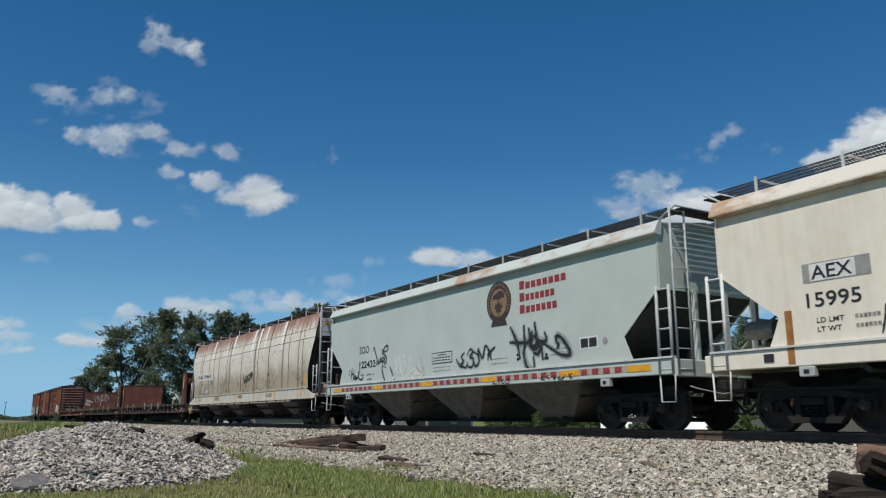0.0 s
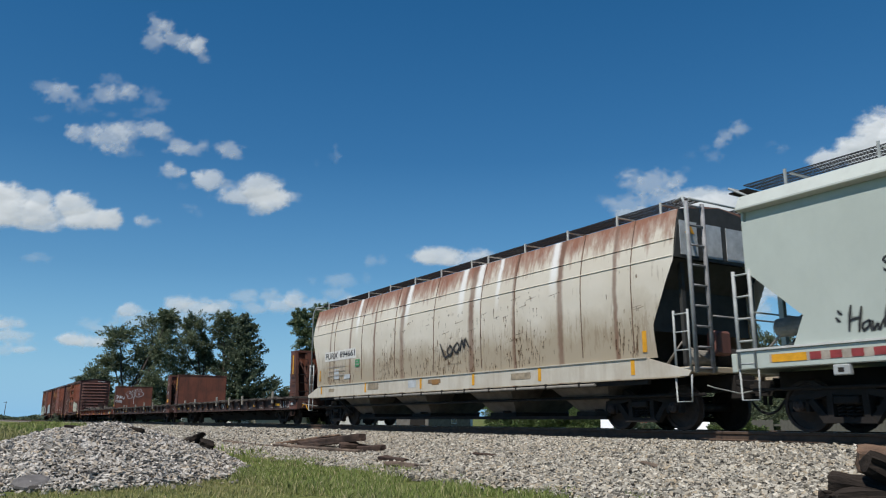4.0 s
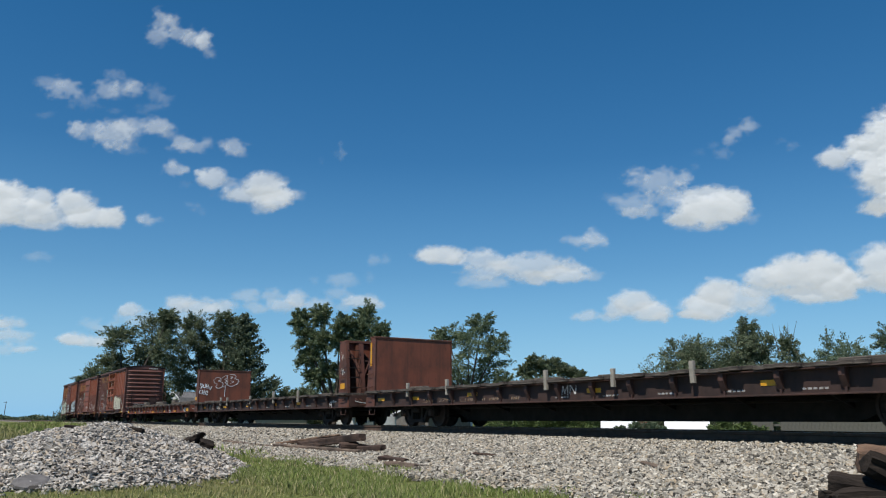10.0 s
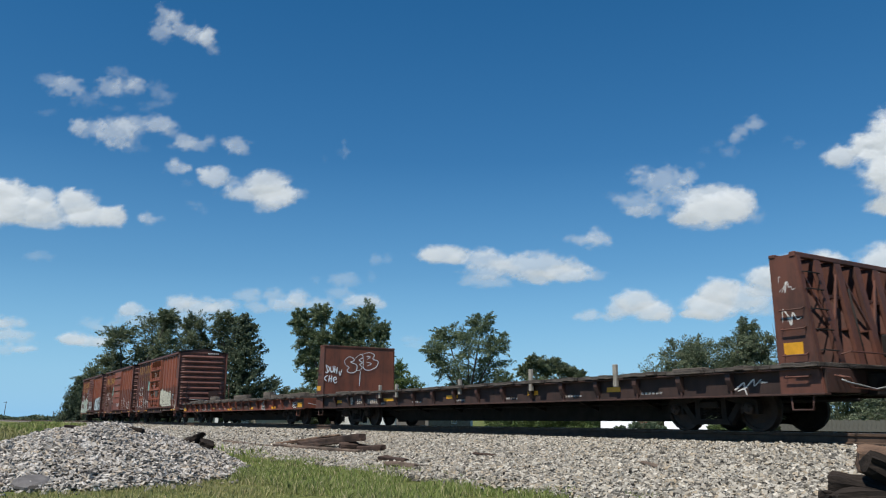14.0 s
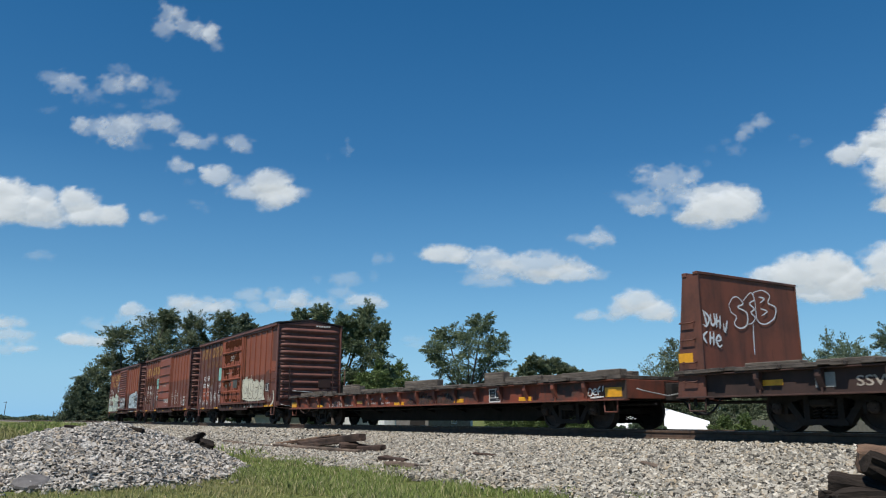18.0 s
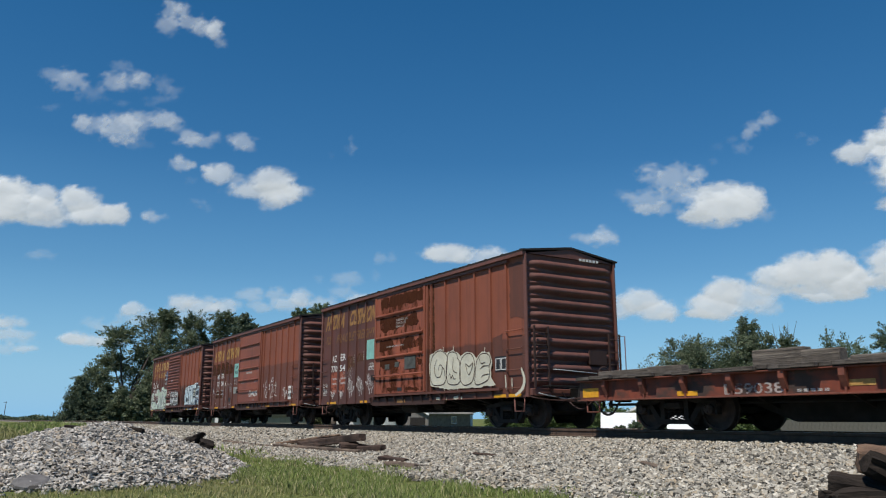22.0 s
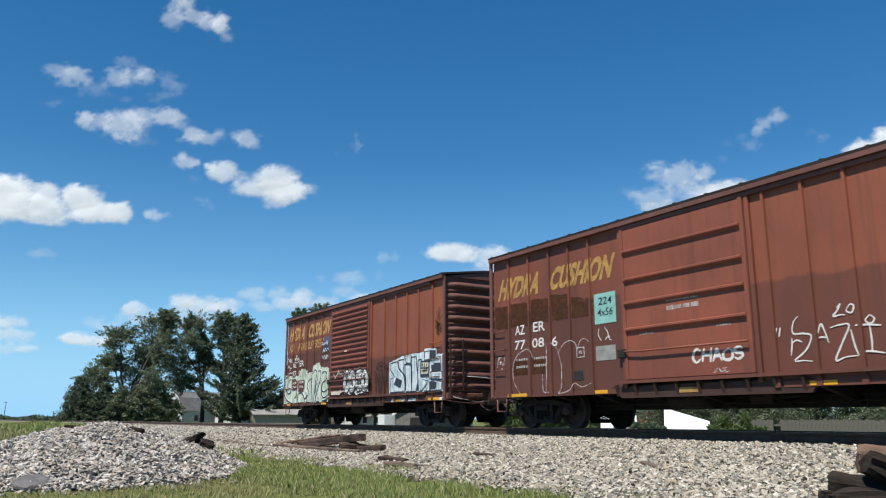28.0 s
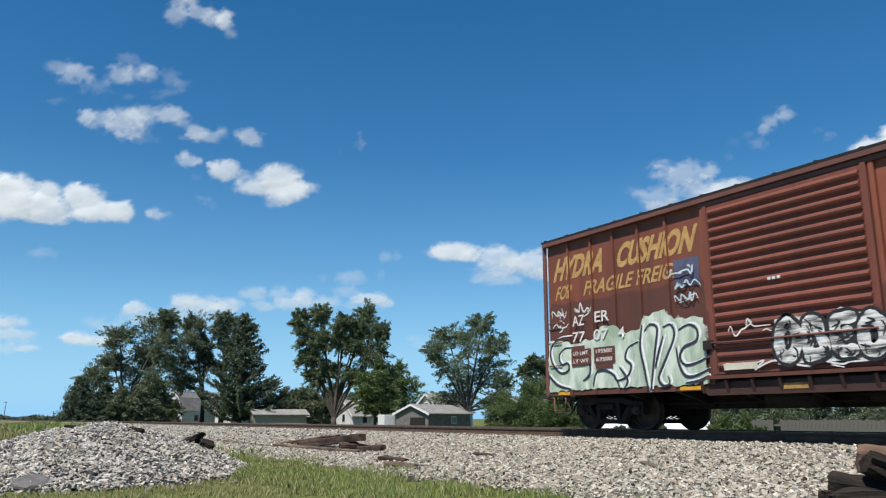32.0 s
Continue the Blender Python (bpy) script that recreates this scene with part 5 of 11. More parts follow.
def tag(parent, x, y, z, width, height, word, material, stroke=0.03, seed=1, label="", lean=0.1, name="graffiti"):
    """A hand-sprayed tag: one loose stroke letter after another."""
    rng = random.Random(seed)
    g = Geo()
    n = len(word)
    for i, c in enumerate(word):
        ox, oz, sc = width * i / n, height * 0.12 * (rng.random() - 0.5), 0.85 + 0.3 * rng.random()
        for s in STROKES[c]:
            pts = [(ox + (a + 0.10 * (rng.random() - 0.5)) * width / n * 0.95 + lean * b * height, oz + (b * sc + 0.08 * (rng.random() - 0.5)) * height) for a, b in s]
            ribbon(g, curve_through(pts), stroke, -0.0004 * i, True, 0.3, rng)
    return part(name, g, material, parent, label, (x, y, z))


def scrawl(parent, x, y, z, width, height, material, stroke=0.03, seed=1, turns=7, label="", name="graffiti"):
    """A looping, unreadable sprayed scribble."""
    rng = random.Random(seed)
    g = Geo()
    pts = []
    for i in range(turns):
        u = (i + 0.5) / turns
        pts.append((width * (u + 0.25 * (rng.random() - 0.5)), height * (0.15 + 0.85 * rng.random() if i % 2 else 0.45 * rng.random())))
    ribbon(g, curve_through(pts, 7), stroke, 0.0, True, 0.3, rng)
    for k in range(2):
        a = Vector((width * rng.random(), height * rng.random()))
        ribbon(g, curve_through([a, a + Vector((0.3 * width * (rng.random() - 0.3), 0.4 * height * (rng.random() - 0.6))), a + Vector((0.5 * width * (rng.random() - 0.5), -0.5 * height * rng.random()))]), stroke * 0.8, -0.0005, True)
    return part(name, g, material, parent, label, (x, y, z))


def sprayed(parent, x, y, z, lines, material, stroke=0.04, label="", mist=None):
    """Loose strokes of spray paint through a few points each; mist: the soft overspray round them."""
    rng = random.Random(len(lines))
    g, h = Geo(), Geo()
    for i, l in enumerate(lines):
        c = curve_through([Vector(p) for p in l], 6)
        ribbon(g, c, stroke, -0.0012 - 0.0004 * i, True, 0.25, rng)
        ribbon(h, c, stroke * 2.6, -0.0002 * i, True, 0.2, rng)
    ob = part("graffiti", g, material, parent, label, (x, y, z))
    if mist:
        part("overspray", h, mist, ob, "", (0, 0.004, 0))
    return ob


def piece(parent, x, y, z, width, height, word, fill, edge, ground=None, fat=0.5, rim=0.035, seed=1, label="", inner=7):
    """A large sprayed piece: crowded letters in three layers on a ragged painted ground."""
    rng = random.Random(seed)
    n = len(word)
    cw = width / n
    back, mid, top = Geo(), Geo(), Geo()
    w = fat * cw
    k = 0
    for i, c in enumerate(word):
        tall = 0.9 + 0.2 * rng.random()
        for s in STROKES[c]:
            pts = [(cw * (i + 0.14 + 0.72 * a + 0.10 * (rng.random() - 0.5)), height * (0.14 + 0.70 * b * tall + 0.05 * (rng.random() - 0.5))) for a, b in s]
            l = curve_through(pts, 4)
            k += 1
            ribbon(back, l, w + 2.2 * rim, 0.002 - 0.0002 * k)
            ribbon(mid, l, w, -0.003 - 0.0002 * k, False, 0.2, rng)
            for q in range(inner):
                p = l[int(rng.random() * (len(l) - 1))]
                o = Vector((0.8 * w * (rng.random() - 0.5), 0.8 * w * (rng.random() - 0.5)))
                ribbon(top, curve_through([p + o, p + 0.3 * o + Vector((0.05, -0.2 * w)), p - o + Vector((0.0, -0.4 * w))], 3), rim * (0.35 + 0.5 * rng.random()), -0.0075 - 0.0002 * q, True)
            e = [p for p in l if p.y < 0.3 * height][:1]
            if e:
                ribbon(top, [e[0], e[0] + Vector((0.0, -0.1)), e[0] + Vector((0.01, -0.12 - 0.1 * rng.random()))], rim * 0.5, -0.0074, True)
    root = part("graffiti", mid, fill, parent, label, (x, y, z))
    part("outline", back, edge, root)
    tagged(part("inner_line", top, edge, root), kind="stuff")
    if ground:
        m = int(width / 0.12)
        v, f = [], []
        for i in range(m + 1):
            v += [(width * i / m, 0.012, 0.0), (width * i / m, 0.012, height * (0.80 + 0.10 * math.sin(i * 0.7) + 0.16 * rng.random()))]
        f = [(2 * i, 2 * i + 2, 2 * i + 3, 2 * i + 1) for i in range(m)]
        part("painted_ground", Geo().add(v, f), ground, root)
    return root


def ragged(outline, amount, seed, step=0.10):
    """A closed outline cut into short steps and roughened."""
    rng = random.Random(seed)
    out = []
    for (a, b), (c, d) in zip(outline, outline[1:] + outline[:1]):
        n = max(1, int(math.hypot(c - a, d - b) / step))
        for i in range(n):
            out.append((a + (c - a) * i / n + amount * (rng.random() - 0.5), b + (d - b) * i / n + amount * (rng.random() - 0.5)))
    return out


def sheet(outline, y):
    return Geo().add([(a, y, b) for a, b in outline], [tuple(range(len(outline)))])


def stain(parent, outline, y, material, label="", seed=1, amount=0.05, name="paint_patch"):
    """A ragged flat patch of old paint, grime or painted shade on a side."""
    return part(name, sheet(ragged(list(outline), amount, seed), y), material, parent, label)


def block_piece(parent, y, ground, forms, fill, edge, shine, under, label, rim=0.04, soft=0.0):
    """Sprayed block letters: a dark ground, filled forms with a dark rim and a light inner line; soft rounds the corners."""
    root = part("graffiti", sheet(ragged(list(ground), 0.03, 3), 0.0), under, parent, label, (0, y, 0))
    for i, form in enumerate(forms):
        line = curve_through([Vector(p) for p in form], 4, True) if soft else [Vector(p) for p in ragged(list(form), 0.012, i, 0.2)]
        part("letter", sheet([(p.x, p.y) for p in line], -0.003 - 0.0004 * i), fill, root)
        g, h = Geo(), Geo()
        loop = line if soft else line + [line[0]]
        ribbon(g, loop, rim, -0.0065 - 0.0004 * i)
        part("letter_outline", g, edge, root)
        if shine:
            mid = sum(line, Vector((0, 0))) / len(line)
            inner = [mid + (p - mid) * 0.80 for p in loop]
            ribbon(h, inner[:int(len(inner) * 0.7)], rim * 0.6, -0.0105 - 0.0004 * i, True)
            part("highlight_line", h, shine, root)
    return root


# ---- train ----
# Speed falls slowly: how far the train has run at t seconds, counted from where it stands at 16 s.
def run(t):
    d = t - 16.0
    return 4.53735 * (d - 0.000895 * d * d)


CARS = []        # (car, place along the train)
WHEELSETS = []   # (wheelset, place on its truck, radius)
SHARED = {}


def shared(key, build):
    if key not in SHARED:
        SHARED[key] = build()
    return SHARED[key]


def wheelset_mesh(r):
    g = Geo()
    for s in (-1, 1):
        wheel = [(0.0, 0.060), (r * 0.20, 0.060), (r * 0.26, 0.035), (r * 0.62, 0.015), (r * 0.84, 0.025), (r * 0.86, 0.062), (r * 0.985, 0.062), (r, 0.050), (r + 0.002, -0.040), (r + 0.027, -0.052), (r + 0.027, -0.075), (r * 0.86, -0.075), (r * 0.82, -0.03), (r * 0.3, -0.05), (0.085, -0.09)]
        g.lathe([(a, s * (0.7525 + b)) for a, b in wheel], 0, 0, 0, "y", 24)
        g.lathe([(0.0, s * 1.12), (0.075, s * 1.12), (0.105, s * 1.09), (0.105, s * 0.95), (0.07, s * 0.93), (0.07, s * 0.8)], 0, 0, 0, "y", 16)
        for k in range(3):
            a = 2 * math.pi * k / 3
            g.box(0.05 * math.cos(a) - 0.016, 0.05 * math.cos(a) + 0.016, s * 1.128 - 0.012, s * 1.128 + 0.012, 0.05 * math.sin(a) - 0.016, 0.05 * math.sin(a) + 0.016)
    g.tube([(0, -0.75, 0), (0, 0.75, 0)], 0.08, 10)
    return g.mesh("wheelset", M_WHEEL)


def side_frame_mesh(r, base):
    """Cast steel side frame with its two windows, spring seat and bearing pedestals."""
    g = Geo()
    h = base / 2
    y0, y1 = -0.07, 0.07
    g.prism([(-h - 0.17, r + 0.16), (-h + 0.14, r + 0.20), (-0.42, r + 0.27), (0.42, r + 0.27), (h - 0.14, r + 0.20), (h + 0.17, r + 0.16), (h + 0.17, r + 0.06), (h - 0.16, r + 0.08), (0.38, r + 0.16), (-0.38, r + 0.16), (-h + 0.16, r + 0.08), (-h - 0.17, r + 0.06)], "y", y0, y1)
    for s in (-1, 1):
        g.prism([(s * (h - 0.14), r + 0.10), (s * (h - 0.26), r + 0.12), (s * 0.36, r - 0.20), (s * 0.30, r - 0.30), (s * 0.44, r - 0.30)], "y", y0, y1)
        g.prism([(s * 0.25, r + 0.2), (s * 0.36, r + 0.2), (s * 0.37, r - 0.22), (s * 0.26, r - 0.22)], "y", y0 - 0.01, y1 + 0.01)
        g.box(s * h - 0.19, s * h - 0.13, y0, y1, r - 0.10, r + 0.10)
        g.box(s * h + 0.13, s * h + 0.19, y0, y1, r - 0.10, r + 0.10)
    g.prism([(-0.46, r - 0.29), (0.46, r - 0.29), (0.40, r - 0.19), (-0.40, r - 0.19)], "y", y0 - 0.03, y1 + 0.03)
    return g.mesh("side_frame", M_STEEL_DARK)


def spring_mesh(r):
    g = Geo()
    for dx in (-0.16, 0.0, 0.16):
        pts = [(dx + 0.06 * math.cos(a), 0.06 * math.sin(a), r - 0.19 + 0.27 * a / (2 * math.pi * 5)) for a in [i * math.pi / 3 for i in range(31)]]
        g.tube(pts, 0.014, 5)
    return g.mesh("spring", M_STEEL_DARK)


def bolster_mesh(r):
    g = Geo().box(-0.22, 0.22, -1.12, 1.12, r + 0.02, r + 0.15, 0.02)
    g.prism([(-0.9, r + 0.15), (0.9, r + 0.15), (0.4, r + 0.30), (-0.4, r + 0.30)], "x", -0.18, 0.18)
    for s in (-1, 1):
        g.box(s * 0.45 - 0.05, s * 0.45 + 0.05, -0.95, 0.95, r - 0.12, r - 0.02)      # brake beams
        for q in (-1, 1):
            g.box(s * 0.45 - 0.06, s * 0.45 + 0.0, q * 0.7525 - 0.06, q * 0.7525 + 0.06, r - 0.16, r + 0.12)
    return g.mesh("truck", M_STEEL_DARK)


def truck(car, x, r=0.42, base=1.74):
    t = part("truck", shared(("bolster", r), lambda: bolster_mesh(r)), None, car, "", (x, 0, 0))
    for s in (-1, 1):
        part("side_frame", shared(("frame", r, base), lambda: side_frame_mesh(r, base)), None, t, "", (0, s * 0.99, 0))
        part("spring", shared(("spring", r), lambda: spring_mesh(r)), None, t, "", (0, s * 0.99, 0))
    for s in (-1, 1):
        w = part("wheelset", shared(("wheels", r), lambda: wheelset_mesh(r)), None, t, "", (s * base / 2, 0, r))
        WHEELSETS.append((w, s * base / 2, r))


def coupler_mesh():
    g = Geo().box(0.0, 0.55, -0.07, 0.07, 0.72, 0.90, 0.015)
    g.prism([(0.45, -0.16), (0.72, -0.19), (0.80, -0.10), (0.66, -0.03), (0.80, 0.08), (0.74, 0.18), (0.5, 0.16)], "z", 0.67, 0.95)
    g.box(0.52, 0.58, -0.02, 0.02, 0.5, 0.7)
    return g.mesh("coupler", M_STEEL_DARK)


def hose_mesh():
    pts = [(0.1, 0.28, 0.75), (0.3, 0.27, 0.62), (0.55, 0.22, 0.40), (0.8, 0.15, 0.33), (1.02, 0.08, 0.38)]
    return Geo().tube(curve_3d(pts), 0.026, 8).mesh("air_hose", M_RUBBER)


def draft_gear(car, half, reach):
    """Coupler, hose and cut lever at both ends; reach: from the body's end to the coupling plane."""
    for s in (-1, 1):
        x = s * (half + reach - 0.72)
        c = part("coupler", shared("coupler", coupler_mesh), None, car, "", (x, 0, 0))
        h = part("air_hose", shared("hose", hose_mesh), None, car, "", (x - s * 0.3, 0, 0))
        if s < 0:
            c.rotation_euler = h.rotation_euler = (0, 0, math.pi)
        part("striker", Geo().box(s * half - 0.18, s * (half + max(0.15, reach - 0.75)) + 0.0, -0.28, 0.28, 0.62, 1.0, 0.02), M_STEEL_DARK, car)
        lev = [(s * (half + 0.18), -1.35, 0.86), (s * (half + 0.2), -1.2, 0.82), (s * (half + 0.24), -0.5, 0.72), (s * (half + 0.3), -0.1, 0.78)]
        part("cut_lever", Geo().tube(lev, 0.014, 6), M_GREY_LIGHT if s > 0 else M_STEEL_DARK, car)


def rungs(car, name, x0, x1, y, zs, mat, out=0.07):
    """Grab irons: bent rods on a side."""
    for z in zs:
        part(name, Geo().tube([(x0, y, z + 0.03), (x0, y - out, z), (x1, y - out, z), (x1, y, z + 0.03)], 0.013, 6), mat, car)


def stirrup(car, x, y, z0, z1, mat, w=0.42, name="stirrup_step"):
    part(name, Geo().tube([(x - w / 2, y, z1), (x - w / 2 + 0.02, y - 0.01, z0), (x + w / 2 - 0.02, y - 0.01, z0), (x + w / 2, y, z1)], 0.018, 6), mat, car)


def plate(car, name, x0, x1, y, z0, z1, mat, thick=0.005, label=""):
    return part(name, Geo().box(x0, x1, y - thick, y + 0.002, z0, z1), mat, car, label)


def underframe(car, half, z, depth=0.34):
    g = Geo().box(-half, half, -0.28, 0.28, z - depth, z)
    part("centre_sill", g, M_STEEL_DARK, car)
    n = 7
    for i in range(n):
        x = -half * 0.62 + 1.24 * half * i / (n - 1)
        part("cross_bearer", Geo().prism([(-1.45, z), (1.45, z), (1.45, z - 0.10), (0.3, z - depth + 0.04), (-0.3, z - depth + 0.04), (-1.45, z - 0.10)], "x", x - 0.05, x + 0.05), M_STEEL_DARK, car)
    part("brake_reservoir", Geo().lathe([(0, -0.55), (0.17, -0.5), (0.2, -0.4), (0.2, 0.4), (0.17, 0.5), (0, 0.55)], -0.6, -0.75, z - 0.24, "x", 14), M_STEEL_DARK, car)
    part("brake_cylinder", Geo().lathe([(0, -0.3), (0.14, -0.28), (0.14, 0.2), (0.05, 0.22), (0.03, 0.7)], 1.1, -0.7, z - 0.22, "x", 14), M_STEEL_DARK, car)
    part("brake_rod", Geo().tube([(-half * 0.6, -0.55, z - 0.32), (half * 0.6, -0.55, z - 0.32)], 0.018, 6), M_STEEL_DARK, car)
    part("train_pipe", Geo().tube([(-half, -0.42, z - 0.2), (half, -0.42, z - 0.2)], 0.03, 6), M_STEEL_DARK, car)


# ---- boxcars ----
M_DOOR_SILL = painted("grimy_dark_brown_sill", (0.055, 0.026, 0.02), (0.13, 0.05, 0.03), 0.35, 0.5, (0.02, 0.015, 0.013), 0.7, 0.7)
HB, WB, ZB, ZE, ZP = 6.49, 1.55, 0.76, 4.40, 4.68


def box_end(car, s):
    """Pressed steel end: horizontal corrugations that taper out towards the corner posts."""
    g = Geo()
    rows = 10
    ny, nz = 26, 110
    v = []
    for j in range(nz + 1):
        z = 0.95 + (ZE - 0.95) * j / nz
        for i in range(ny + 1):
            y = -1.49 + 2.98 * i / ny
            u = (z - 1.0) / (4.32 - 1.0) * rows
            fr = u - math.floor(u)
            taper = min(1.0, max(0.0, (1.44 - abs(y)) / 0.24)) if 0 <= u < rows else 0.0
            wid = 0.22 + 0.14 * min(1.0, (1.49 - abs(y)) / 0.5)
            a = max(0.0, 1 - ((fr - 0.5) / wid) ** 2) ** 0.6
            dart = max(0.0, 1 - (min(fr, 1 - fr) / 0.15) ** 2) ** 0.6 * min(1.0, max(0.0, (abs(y) - 0.45) / 0.8)) if 0.5 < u < rows - 0.5 else 0.0
            v.append((s * (HB - 0.07 + max(0.17 * a, 0.11 * dart) * taper), y, z))
    f = [(j * (ny + 1) + i, j * (ny + 1) + i + 1, (j + 1) * (ny + 1) + i + 1, (j + 1) * (ny + 1) + i) for j in range(nz) for i in range(ny)]
    g.add(v, f, True)
    k = len(g.v)
    top = [(-1.49, ZE), (1.49, ZE), (0, ZP - 0.03)]
    g.prism([(a, b) for a, b in top], "x", s * HB - 0.03, s * HB + 0.0)
    part("end_wall", g, M_BOX_END, car)
    for q in (-1, 1):
        part("corner_post", Geo().box(s * HB - 0.09, s * HB + 0.02, q * 1.56 - 0.06 * (q > 0), q * 1.56 + 0.06 * (q < 0), ZB, ZE, 0.012), M_BOX_END, car)
    part("end_sill", Geo().box(s * HB - 0.12, s * HB + 0.10, -1.5, 1.5, ZB + 0.04, 0.97, 0.015), M_BOX_END, car)
    # end ladder by the near corner, brake platform, tool board
    for y in (-1.42, -0.98):
        part("ladder_stile", Geo().box(s * (HB + 0.14) - 0.02, s * (HB + 0.14) + 0.02, y - 0.025, y + 0.025, 0.98, 2.52), M_DOOR_SILL, car)
    for i in range(5):
        z = 1.15 + 0.3 * i
        part("ladder_rung", Geo().tube([(s * (HB + 0.15), -1.42, z), (s * (HB + 0.15), -0.98, z)], 0.013, 6), M_DOOR_SILL, car)
    for y in (1.1, 1.48):
        part("ladder_stile", Geo().box(s * (HB + 0.14) - 0.02, s * (HB + 0.14) + 0.02, y - 0.02, y + 0.02, 0.98, 2.45), M_DOOR_SILL, car)
    for i in range(4):
        part("ladder_rung", Geo().tube([(s * (HB + 0.15), 1.1, 1.3 + 0.33 * i), (s * (HB + 0.15), 1.48, 1.3 + 0.33 * i)], 0.013, 6), M_DOOR_SILL, car)
    part("tool_board", Geo().box(s * (HB + 0.10) - 0.03, s * (HB + 0.10) + 0.03, 0.42, 1.0, 1.62, 1.98), M_DOOR_SILL, car)
    for i in range(6):
        part("platform_slat", shared("slat", lambda: Geo().box(-0.017, 0.017, -1.2, 1.2, 0.0, 0.025).mesh("platform_slat", M_STEEL_DARK)), None, car, "", (s * (HB + 0.16 + 0.05 * i), 0, 1.02))
    part("handrail", Geo().tube([(s * (HB + 0.08), -0.8, 1.45), (s * (HB + 0.17), -0.75, 1.45), (s * (HB + 0.17), 0.7, 1.38), (s * (HB + 0.08), 0.75, 1.38)], 0.014, 6), M_GREY_LIGHT, car)

    for q, (y, z) in enumerate(((-0.9, 0.72), (-0.55, 0.62), (0.5, 0.66), (0.95, 0.75))):
        part("brake_pipe", Geo().tube(curve_3d([(s * (HB + 0.05), y, 0.95), (s * (HB + 0.35), y * 0.9, z), (s * (HB + 0.6), y * 0.6, z - 0.15 * (q % 2)), (s * (HB + 0.95), y * 0.4, z + 0.1)]), 0.017, 5), M_DOOR_SILL, car)
    part("brake_wheel", Geo().lathe([(0.20, -0.012), (0.225, 0.0), (0.20, 0.012), (0.185, 0.0), (0.20, -0.012)], s * (HB + 0.3), 0.72, 1.35, "x", 18), M_DOOR_SILL, car)
    part("brake_chain", Geo().tube([(s * (HB + 0.24), 0.72, 1.35), (s * (HB + 0.2), 0.7, 0.8)], 0.016, 5), M_DOOR_SILL, car)
    part("side_step_rail", Geo().tube(curve_3d([(s * (HB - 0.1), -1.5, 0.80), (s * (HB + 0.25), -1.52, 0.74), (s * (HB + 0.3), -1.2, 0.70), (s * (HB + 0.5), -0.5, 0.66)]), 0.016, 5), M_DOOR_SILL, car)
    g = Geo()
    for i in range(6):
        g.box(s * (HB + 0.002) - 0.004, s * (HB + 0.002) + 0.004, 0.28 + 0.12 * i, 0.36 + 0.12 * i, 4.37, 4.44)
    part("lettering_bar", g, M_WHITE, car)


